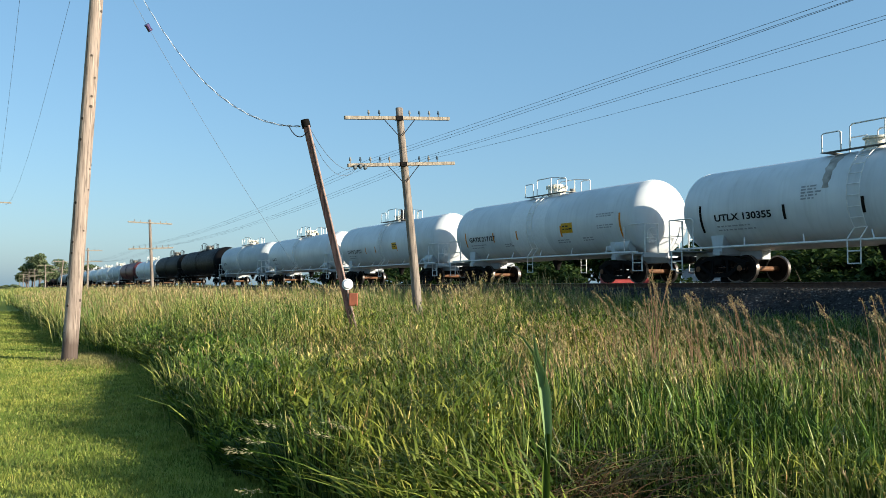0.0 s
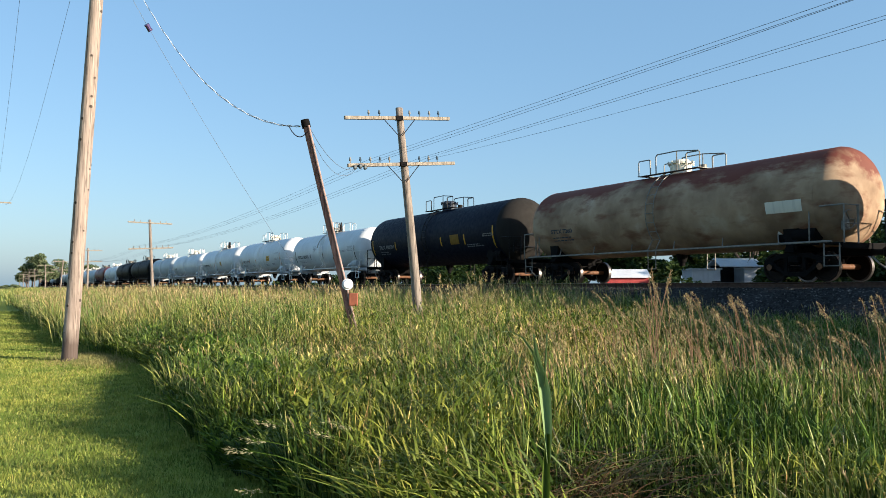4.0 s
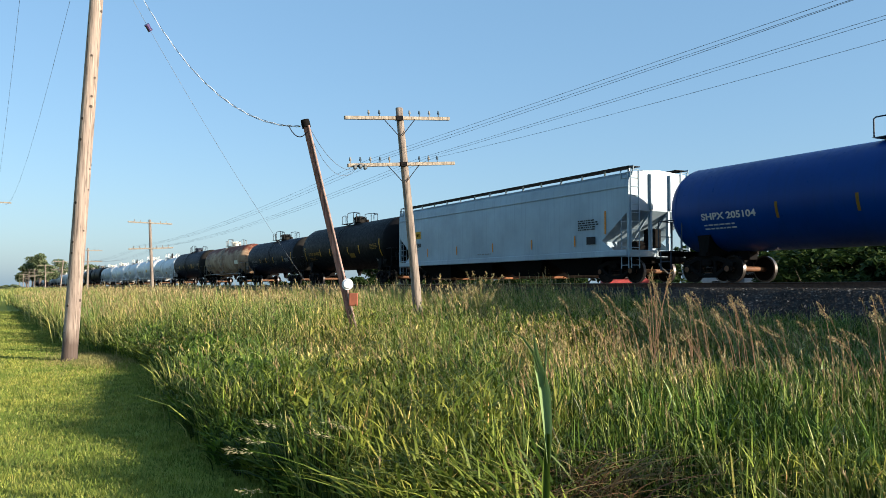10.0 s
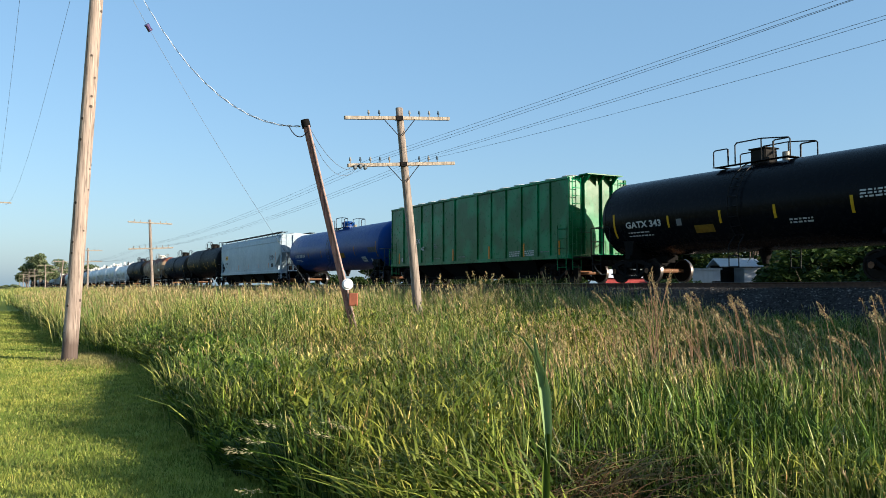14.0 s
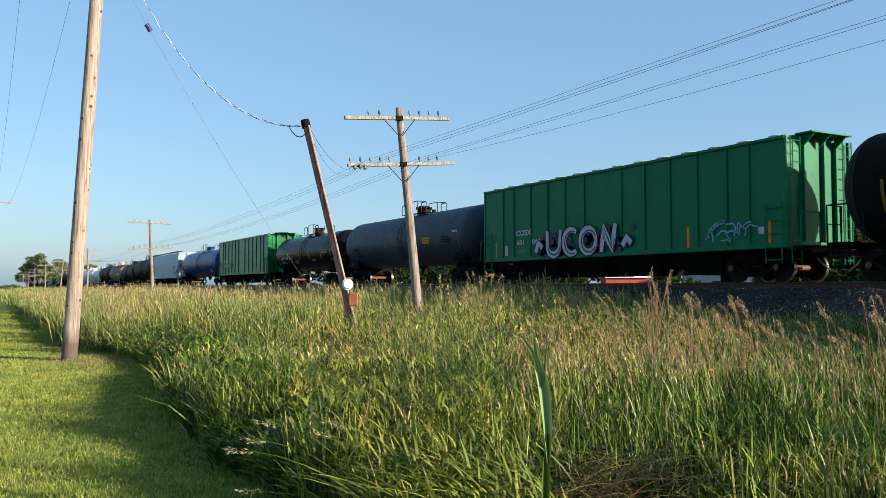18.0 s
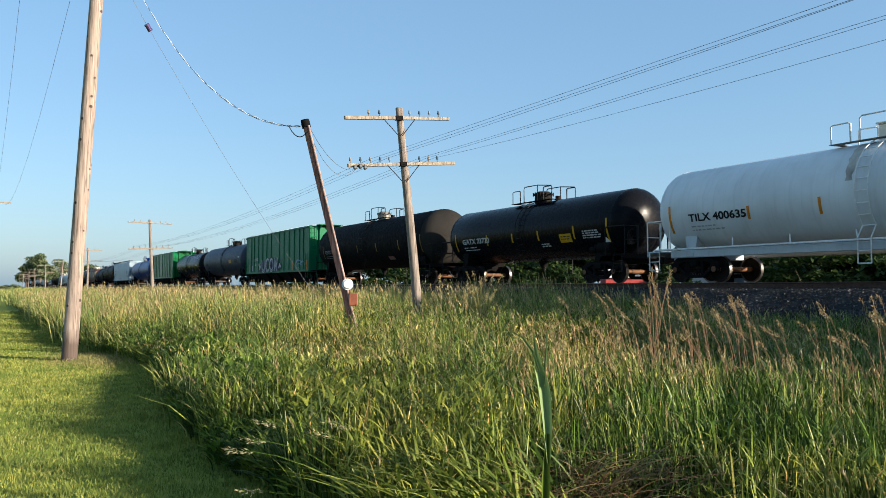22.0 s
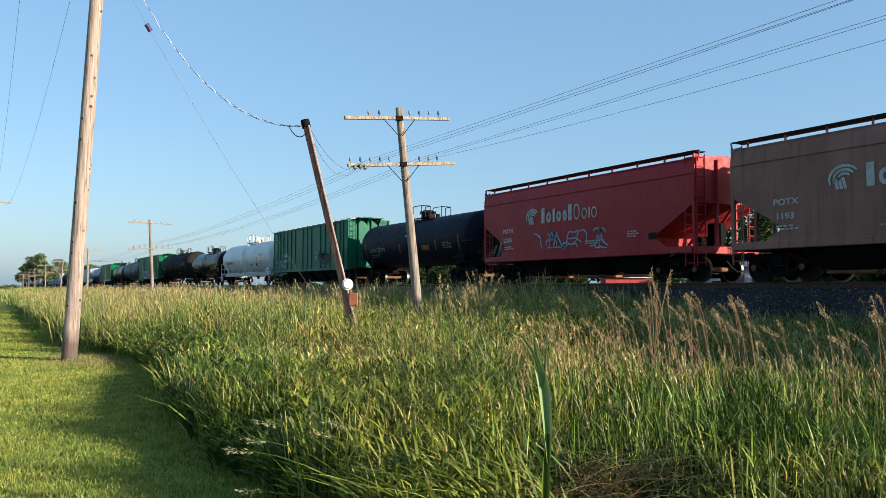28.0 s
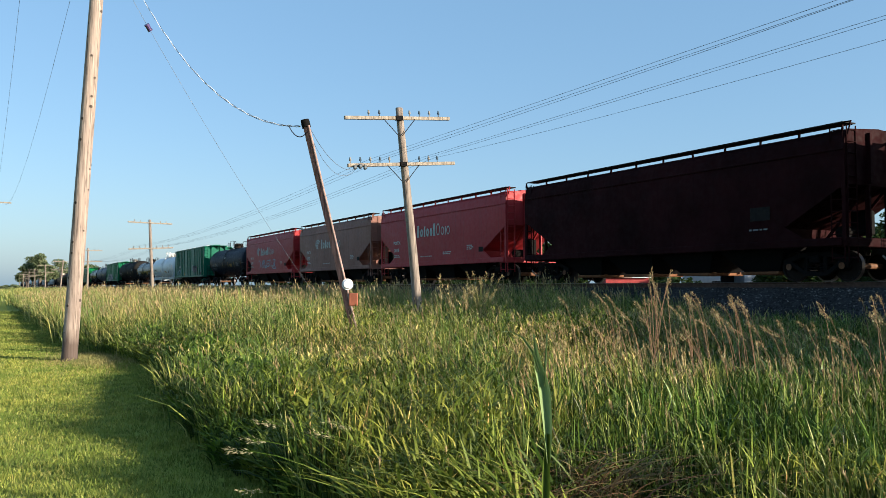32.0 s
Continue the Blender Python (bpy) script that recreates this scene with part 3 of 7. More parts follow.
def build_wires():
    # wires of the old pole line, on the lower arms
    lab = "thin line wire strung along the old poles"
    for x, z, x1, z1, sag in ((8.42, 4.86, 10.33, 5.74, 0.02), (8.68, 4.89, 9.7, 5.5, 0.03), (8.93, 4.93, 9.15, 5.88, 0.21), (9.81, 4.98, 11.43, 5.97, 0.10), (10.08, 5.02, 10.87, 5.53, 0.03),
                              (10.33, 5.05, 9.62, 6.07, 0.65)):
        wire("line_wire", (x, 19.22, z), (x1, -23.9, z1), sag, 0.0034, M_WIRE, lab)
        wire("line_wire", (x, 19.22, z), (x + 0.72, 62.3, 4.58), 0.4, 0.0034, M_WIRE, lab)
        wire("line_wire", (x + 0.72, 62.3, 4.58), (x + 0.55, 105.4, 4.75), 0.5, 0.0042, M_WIRE, lab)
    # power conductors of the lawn-side line
    wire("power_line", (0.55, 19.15, 9.7), (0.05, 91.8, 9.75), 1.8, 0.005, M_WIRE, "power conductor above the lawn")
    wire("power_line", (1.75, 19.15, 9.7), (1.15, 91.8, 9.75), 1.6, 0.005, M_WIRE, "power conductor above the lawn")
    # twisted service drop: pale and dark strands wound round one another
    a, b, n, sag = Vector((2.8, 19.35, 8.3)), Vector((5.56, 16.18, 4.93)), 110, 0.80
    for k, (mat, lab) in enumerate(((M_PALEWIRE, "pale strand of the twisted service cable"), (M_DARKWIRE, "dark strand of the twisted service cable"))):
        bm = B()
        prev = None
        for i in range(n + 1):
            t = i / n
            p = a.lerp(b, t) - Vector((0, 0, 4 * sag * t * (1 - t)))
            ph = t * 2 * math.pi * 11 + k * math.pi
            p += Vector((0.62 * math.cos(ph), 0.62 * math.cos(ph) * 0.3, math.sin(ph))) * 0.013
            ring = [bm.verts.new(p + Vector((0.6 * math.cos(q), 0.5 * math.cos(q), math.sin(q))) * (0.0095, 0.006)[k]) for q in (0, 1.57, 3.14, 4.71)]
            if prev:
                for j in range(4):
                    bm.faces.new((prev[j], prev[(j + 1) % 4], ring[(j + 1) % 4], ring[j]))
            prev = ring
        part("service_drop", bm, mat, None, lab, 60)["category"] = "wire"
    wire("drip_loop", (5.35, 16.3, 4.93), (5.66, 16.05, 4.80), 0.16, 0.011, M_DARKWIRE, "dark slack cable loop at the service pole top", 12)
    wire("service_tail", (5.72, 16.08, 4.9), (8.15, 19.35, 4.62), 0.30, 0.006, M_WIRE, "thin cable from the service pole to the line pole", 20)
    wire("service_tail", (5.73, 16.08, 4.75), (8.1, 19.35, 4.58), 0.42, 0.005, M_WIRE, "thin cable from the service pole to the line pole", 20)
    # guy wire with its strain insulator
    a, b = Vector((1.85, 19.36, 9.5)), Vector((9.70, 24.05, 0.15))
    wire("guy_wire", a, b, 0.40, 0.0042, M_WIRE, "straight steel guy wire running down into the grass", 24)
    ob = thing("strain_insulator", "small dark purple strain insulator on the guy wire", "insulator")
    s = 0.165
    c = a.lerp(b, s) + Vector((0, 0, -1.6 * s * (1 - s)))
    d = (b - a).normalized()
    bm = B()
    rod(bm, c - d * 0.075, c + d * 0.075, 0.055, 12)
    rod(bm, c - d * 0.085, c - d * 0.05, 0.062, 12)
    rod(bm, c + d * 0.05, c + d * 0.085, 0.062, 12)
    part("body", bm, plain("purple_glaze", (0.05, 0.03, 0.10), 0.25), ob)


# ---- trees and buildings beyond the track ----
def leaf_mat(name, stops):
    m, nt, b = node_mat(name, 0.7)
    b.inputs["Specular IOR Level"].default_value = 0.12
    g = nt.nodes.new("ShaderNodeNewGeometry")
    c = ramp(nt, g.outputs["Random Per Island"], stops)
    nt.links.new(c, b.inputs["Base Color"])
    t = nt.nodes.new("ShaderNodeBsdfTranslucent")
    nt.links.new(c, t.inputs[0])
    mx = nt.nodes.new("ShaderNodeMixShader")
    mx.inputs[0].default_value = 0.25
    nt.links.new(b.outputs[0], mx.inputs[1])
    nt.links.new(t.outputs[0], mx.inputs[2])
    nt.links.new(mx.outputs[0], nt.nodes["Material Output"].inputs[0])
    return m


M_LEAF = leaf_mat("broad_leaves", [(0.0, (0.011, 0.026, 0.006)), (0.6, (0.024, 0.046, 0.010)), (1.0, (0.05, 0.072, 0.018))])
# Leaves of the far trees, paled: aerial haze is put into the colour.
M_LEAF2 = leaf_mat("haze_paled_leaves", [(0.0, (0.08, 0.115, 0.055)), (0.6, (0.13, 0.165, 0.08)), (1.0, (0.19, 0.21, 0.12))])
M_BARK = wood("grey_bark", (0.16, 0.12, 0.09), (0.07, 0.05, 0.04))


def crown_mesh(rnd, lobes, leaf, per):
    """Leaves scattered through overlapping lobes, thin towards the outside."""
    vs, fs = [], []
    for (cx, cy, cz, rx, rz) in lobes:
        for _ in range(per):
            v = Vector((rnd.gauss(0, 1), rnd.gauss(0, 1), rnd.gauss(0, 1))).normalized() * (rnd.uniform(0.45, 1.08) ** 0.6)
            c = Vector((cx + v.x * rx, cy + v.y * rx, cz + v.z * rz))
            rot = Euler((rnd.uniform(-0.9, 0.9), rnd.uniform(-0.9, 0.9), rnd.uniform(0, 6.28))).to_matrix()
            s = leaf * rnd.uniform(0.6, 1.3)
            k = len(vs)
            for p in ((-s, 0, 0), (0, -s * 0.55, s * 0.12), (s, 0, 0), (0, s * 0.55, s * 0.12)):
                q = rot @ Vector(p)
                vs.append((c.x + q.x, c.y + q.y, c.z + q.z))
            fs.append((k, k + 1, k + 2, k + 3))
    me = bpy.data.meshes.new("crown")
    me.from_pydata(vs, [], fs)
    return me


def tree(x, y, z, h, spread, seed, label="broad-leaved green tree beyond the track", leaf=0.32, name="tree", trunk=0.3, mat=None):
    rnd = random.Random(seed)
    t = thing(name, label, name, "", (x, y, z))
    bm = B()
    zt = h * trunk
    r = 0.035 * h * (0.5 if name == "bush" else 0.8)
    rod(bm, (0, 0, -0.3), (0, 0, zt), r, 10, r * 0.75)
    lobes = []
    n = 9
    for i in range(n):
        a = 2 * math.pi * i / n + rnd.uniform(-0.4, 0.4)
        k = rnd.uniform(0.35, 0.75) * spread * 0.5
        zz = h * (trunk + 0.12) + rnd.uniform(0, 0.62 - trunk * 0.4) * h
        k *= 1.15 - 0.75 * max(0, (zz / h - 0.55)) / 0.45
        c = (k * math.cos(a), k * math.sin(a), zz)
        rod(bm, (0, 0, zt * rnd.uniform(0.75, 1.0)), (c[0] * 0.8, c[1] * 0.8, c[2]), r * 0.45, 6, r * 0.12)
        lobes.append((*c, spread * rnd.uniform(0.17, 0.27), h * rnd.uniform(0.09, 0.16)))
    lobes.append((0, 0, h * 0.86, spread * 0.2, h * 0.13))
    part("trunk", bm, M_BARK, t)
    mesh_part("crown", crown_mesh(rnd, lobes, leaf, 170), mat or M_LEAF, t, "uneven leafy crown")
    return t


def build_background():
    rnd = random.Random(17)
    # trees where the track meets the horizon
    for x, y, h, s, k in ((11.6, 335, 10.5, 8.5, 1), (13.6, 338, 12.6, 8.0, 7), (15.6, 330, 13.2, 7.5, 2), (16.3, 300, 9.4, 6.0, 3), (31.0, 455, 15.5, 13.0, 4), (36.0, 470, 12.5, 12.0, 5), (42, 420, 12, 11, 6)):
        tree(x, y, 0.1, h, s, k, "roadside tree far up the track, haze in its leaf colour", 0.5, mat=M_LEAF2)
    for i in range(26):
        x = -18 + i * 8.0
        if i < 6:
            continue
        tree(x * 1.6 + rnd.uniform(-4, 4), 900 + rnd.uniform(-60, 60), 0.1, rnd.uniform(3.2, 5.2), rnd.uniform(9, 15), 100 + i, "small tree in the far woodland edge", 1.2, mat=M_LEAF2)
    for i in range(4):
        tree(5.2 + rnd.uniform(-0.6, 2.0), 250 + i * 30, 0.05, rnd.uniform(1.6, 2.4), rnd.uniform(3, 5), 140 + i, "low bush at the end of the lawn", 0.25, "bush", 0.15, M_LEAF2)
    # trees and scrub beyond the train
    for i in range(30):
        a = radians(23.0 + 42.0 * (i + rnd.uniform(0.1, 0.9)) / 30)
        d = rnd.uniform(105, 150)
        h = rnd.uniform(5.5, 8.5) + (3.0 if a > radians(47) else 0)
        tree(d * math.sin(a), d * math.cos(a), 0.15, h, h * rnd.uniform(0.85, 1.2), 200 + i, leaf=0.42)
    for i in range(44):
        a = radians(18.0 + 46.0 * (i + rnd.uniform(0.1, 0.9)) / 44)
        if 37.8 < math.degrees(a) < 44.0 or 44.6 < math.degrees(a) < 51.5:
            continue
        d = rnd.uniform(38, 50) / max(0.45, math.sin(a) + 0.1)
        h = rnd.uniform(2.0, 3.6)
        tree(d * math.sin(a), d * math.cos(a), 0.2, h, h * rnd.uniform(1.1, 1.7), 300 + i, "leafy green bush beyond the track", 0.2, "bush", 0.12)

    # low red building with a white roof
    wall_red = paint("red_barn_siding", (0.30, 0.032, 0.03), 0.6, 0.1, 0.4)
    roof_w = paint("pale_metal_roof", (0.55, 0.56, 0.57), 0.4, 0.05, 0.3)
    wall_w = paint("pale_grey_siding", (0.24, 0.26, 0.28), 0.55, 0.05, 0.35)
    dark = plain("dark_trim_and_bay_shade", (0.012, 0.012, 0.013), 0.9)
    turn = Matrix.Rotation(radians(-28.9), 4, "Z")
    s = thing("shed", "long low red building with a white metal roof", "building", "", (57.85, 65.2, 0.2))
    s.matrix_basis = Matrix.Translation((57.85, 65.2, 0.2)) @ turn
    bm = B()
    box(bm, (0, 1.5, 1.22), (4.5, 3.0, 2.44))
    part("wall", bm, wall_red, s, "red boarded wall")
    bm = B()
    prism(bm, [(-0.3, 2.35), (1.5, 3.16), (3.3, 2.35), (3.3, 2.45), (1.5, 3.26), (-0.3, 2.45)], -2.4, 2.4)
    part("roof", bm, roof_w, s, "white metal roof")
    # white garage with a wide dark opening
    g = thing("garage", "pale grey flat-roofed garage with an open dark bay", "building", "", (66.8, 60.2, 0.2))
    g.matrix_basis = Matrix.Translation((66.8, 60.2, 0.2)) @ turn
    # low annex, taller end, flat dark fascia over an open bay
    bm = B()
    box(bm, (-2.05, 1.9, 1.6), (2.9, 3.6, 3.2))
    part("annex_wall", bm, wall_w, g, "pale grey sided wall")
    bm = B()
    box(bm, (2.75, 1.9, 1.85), (1.7, 3.6, 3.7))
    part("wall", bm, wall_w, g, "pale grey sided wall")
    for x0, x1, zt in ((-3.5, -0.6, 3.2), (1.9, 3.6, 3.7)):
        z = 0.25
        while z < zt - 0.1:
            bm = B()
            box(bm, ((x0 + x1) / 2, 0.088, z), (x1 - x0 + 0.01, 0.02, 0.03))
            part("siding_board", bm, wall_w, g)
            z += 0.3
    bm = B()
    box(bm, (-2.05, 1.9, 3.26), (3.2, 4.0, 0.12))
    part("annex_roof", bm, wall_w, g, "pale flat roof edge")
    bm = B()
    prism(bm, [(-0.35, 3.45), (1.9, 4.30), (4.2, 3.45), (4.2, 3.57), (1.9, 4.42), (-0.35, 3.57)], -0.75, 3.75)
    part("roof", bm, wall_w, g, "pale metal roof")
    bm = B()
    box(bm, (1.5, 0.02, 3.48), (4.4, 0.10, 0.16))
    part("fascia", bm, dark, g, "dark fascia board")
    bm = B()
    prism(bm, [(0.1, 3.4), (1.9, 4.2), (3.7, 3.4)], 3.5, 3.6)
    part("gable", bm, wall_w, g, "pale grey sided gable")
    bm = B()
    box(bm, (0.35, 1.2, 1.15), (1.15, 0.9, 1.3), None, 0.08)
    part("stored_cabinet", bm, roof_w, g, "white box standing in the bay")
    bm = B()
    box(bm, (-1.1, -0.02, 1.0), (0.85, 0.06, 2.0))
    part("door", bm, dark, g, "dark side door")
    # Back wall near black: the shade inside the bay is coloured in.
    bm = B()
    box(bm, (0.65, 3.2, 1.85), (2.5, 0.1, 3.7))
    part("inner_wall", bm, dark, g, "back wall of the bay, shade put into its colour")
    bm = B()
    box(bm, (0, 1.9, 0.02), (7.2, 3.6, 0.04))
    part("slab", bm, plain("grey_slab", (0.25, 0.25, 0.24), 0.9), g)
    # yard trees on the sunny side of the garage
    for x, y, h, sp, k in ((73.2, 51.0, 8.0, 7.5, 401), (70.0, 48.5, 7.0, 6.0, 402), (76.5, 46.0, 9.0, 8.0, 403)):
        tree(x, y, 0.2, h, sp, k, "broad-leaved yard tree shading the garage", 0.3)
    # parked pickup before the garage
    p = thing("pickup_truck", "white parked pickup truck before the garage", "pickup truck", "", (68.0, 58.3, 0.2))
    p.matrix_basis = Matrix.Translation((67.0, 57.5, 0.2)) @ turn @ pose(0, 0, 0, 0, 0, 12)
    car_w = plain("white_car_paint", (0.75, 0.76, 0.78), 0.3, 0, 0.05)
    bm = B()
    prism(bm, [(-0.9, 0.45), (0.9, 0.45), (0.9, 0.95), (0.6, 1.0), (-0.6, 1.0), (-0.9, 0.95)], -2.6, 2.6)
    part("body", bm, car_w, p, "white painted body")
    bm = B()
    va = [bm.verts.new(q) for q in ((-0.9, -0.82, 1.0), (1.0, -0.82, 1.0), (1.0, 0.82, 1.0), (-0.9, 0.82, 1.0))]
    vb = [bm.verts.new(q) for q in ((-0.6, -0.7, 1.62), (0.5, -0.7, 1.62), (0.5, 0.7, 1.62), (-0.6, 0.7, 1.62))]
    bm.faces.new(list(reversed(va)))
    bm.faces.new(vb)
    for j in range(4):
        bm.faces.new((va[j], va[(j + 1) % 4], vb[(j + 1) % 4], vb[j]))
    part("cab", bm, car_w, p)
    bm = B()
    box(bm, (0, -0.79, 1.3), (1.0, 0.06, 0.4))
    part("side_window", bm, plain("dark_glass", (0.01, 0.012, 0.015), 0.08), p)
    for sx in (-1.6, 1.6):
        for sy in (-0.8, 0.8):
            bm = B()
            rod(bm, (sx, sy - 0.1, 0.36), (sx, sy + 0.1, 0.36), 0.36, 16)
            part("wheel", bm, M_UNDER, p, "black tyre")


build_ground()
build_track()
build_poles()
build_wires()
build_background()


# ---- the train ----
def shared_mesh(name, bm, mats, smooth=None):
    if smooth is not None:
        for f in bm.faces:
            f.smooth = True
        for e in bm.edges:
            e.smooth = len(e.link_faces) == 2 and e.calc_face_angle(0) < radians(smooth)
    me = bpy.data.meshes.new(name)
    bm.to_mesh(me)
    bm.free()
    for m in mats:
        me.materials.append(m)
    return me


def truck_meshes():
    # wheelset on its axle, about its own centre
    bm = B()
    for s in (-1, 1):
        prof = [(0.72, 0.0), (0.72, 0.13), (0.75, 0.16), (0.735, 0.37), (0.70, 0.40), (0.70, 0.457), (0.83, 0.45), (0.83, 0.39), (0.79, 0.36), (0.80, 0.15), (0.86, 0.10), (0.86, 0.0)]
        rings = []
        seg = 28
        for x, r in prof:
            rings.append([bm.verts.new((s * x, max(r, 0.004) * math.cos(2 * math.pi * k / seg), max(r, 0.004) * math.sin(2 * math.pi * k / seg))) for k in range(seg)])
        for i, (p, q) in enumerate(zip(rings, rings[1:])):
            for k in range(seg):
                f = bm.faces.new((p[k], p[(k + 1) % seg], q[(k + 1) % seg], q[k]))
                f.material_index = 1 if i in (4, 5) else 2
    n = len(bm.faces)
    rod(bm, (-0.75, 0, 0), (0.75, 0, 0), 0.085, 12)
    for s in (-1, 1):
        rod(bm, (s * 0.84, 0, 0), (s * 1.12, 0, 0), 0.10, 12)
        for a in range(3):
            rod(bm, (s * 1.12, 0.05 * math.cos(a * 2.1), 0.05 * math.sin(a * 2.1)), (s * 1.135, 0.05 * math.cos(a * 2.1), 0.05 * math.sin(a * 2.1)), 0.016, 6)
    bmesh.ops.recalc_face_normals(bm, faces=bm.faces)
    wheelset = shared_mesh("wheelset", bm, (M_AXLE, M_TREAD, M_IRON), 35)
    # side frame, about the truck's centre at rail height
    bm = B()

    def bar(a, b, t, w=0.13):
        a, b = Vector((0, *a)), Vector((0, *b))
        d = b - a
        box(bm, (a + b) / 2, (w, d.length + t * 0.4, t), Matrix.Rotation(math.atan2(d.z, d.y), 4, "X"), 0.012)
    for s in (-1, 1):
        bar((s * 1.08, 0.60), (s * 0.5, 0.80), 0.15)
        bar((s * 0.5, 0.80), (0, 0.82), 0.15)
        bar((s * 0.78, 0.52), (s * 0.36, 0.24), 0.13)
        bar((s * 0.33, 0.22), (s * 0.31, 0.80), 0.12)
        box(bm, (0, s * 0.89, 0.50), (0.17, 0.30, 0.24), None, 0.03)
        rod(bm, (-0.11, s * 0.89, 0.46), (0.11, s * 0.89, 0.46), 0.105, 14)
    bar((-0.36, 0.23), (0.36, 0.23), 0.13)
    for k in (-0.19, 0, 0.19):
        for j in range(5):
            rod(bm, (0, k, 0.30 + 0.055 * j), (0, k, 0.33 + 0.055 * j), 0.08, 8)
    frame_me = shared_mesh("side_frame", bm, (M_UNDER,))
    bm = B()
    box(bm, (0, 0, 0.68), (2.3, 0.38, 0.24), None, 0.04)
    rod(bm, (0, 0, 0.78), (0, 0, 0.92), 0.26, 16)
    for s in (-1, 1):
        box(bm, (0, s * 0.45, 0.42), (1.7, 0.09, 0.16), None, 0.02)
    bolster = shared_mesh("bolster", bm, (M_UNDER,))
    bm = B()
    box(bm, (0, 0.32, 0.0), (0.16, 0.75, 0.16), None, 0.02)
    box(bm, (0.0, 0.78, 0.0), (0.28, 0.30, 0.30), None, 0.06)
    box(bm, (0.12, 0.98, 0.0), (0.10, 0.16, 0.26), None, 0.03)
    coupler = shared_mesh("coupler", bm, (M_IRON,))
    bm = B()
    pts = [(0.35, 0.55, -0.05), (0.36, 0.75, -0.25), (0.30, 0.95, -0.42), (0.2, 1.12, -0.40)]
    pipe(bm, pts, 0.028, 7)
    hose = shared_mesh("air_hose", bm, (M_STEELB,))
    return wheelset, frame_me, bolster, coupler, hose


WHEELSET, SIDE_FRAME, BOLSTER, COUPLER, AIR_HOSE = truck_meshes()
WHEELS = []      # (wheelset, truck, y of the axle in the train at 0 s)


def running_gear(car, L, inset=2.55, y0=0.0, detail=True):
    for s in (-1, 1):
        t = mesh_part("truck", BOLSTER, None, car, "sooty two-axle truck", pose(0, s * (L / 2 - inset), 0))
        for x in (-1, 1):
            mesh_part("side_frame", SIDE_FRAME, None, t, "", pose(x * 1.0, 0, 0))
        for y in (-0.89, 0.89):
            w = mesh_part("wheelset", WHEELSET, None, t, "steel wheels on a rusty axle", pose(0, y, 0.457))
            if detail:
                WHEELS.append((w, y, y0 + s * (L / 2 - inset) + y))
        c = mesh_part("coupler", COUPLER, None, car, "", pose(0, s * (L / 2 - 0.98), 0.86, 0, 0, 0 if s > 0 else 180))
        if detail:
            mesh_part("air_hose", AIR_HOSE, None, car, "", pose(0, s * (L / 2 - 1.05), 0.78, 0, 0, 0 if s > 0 else 180))


def ladder(bm, x, y, z0, z1, w=0.42, along="y", step=0.33, r=0.017):
    a = Vector((0, w / 2, 0)) if along == "y" else Vector((w / 2, 0, 0))
    c = Vector((x, y, 0))
    for s in (-1, 1):
        rod(bm, c + a * s + Vector((0, 0, z0)), c + a * s + Vector((0, 0, z1)), r * 1.2, 6)
    z = z0 + 0.12
    while z < z1:
        rod(bm, c - a + Vector((0, 0, z)), c + a + Vector((0, 0, z)), r, 5)
        z += step


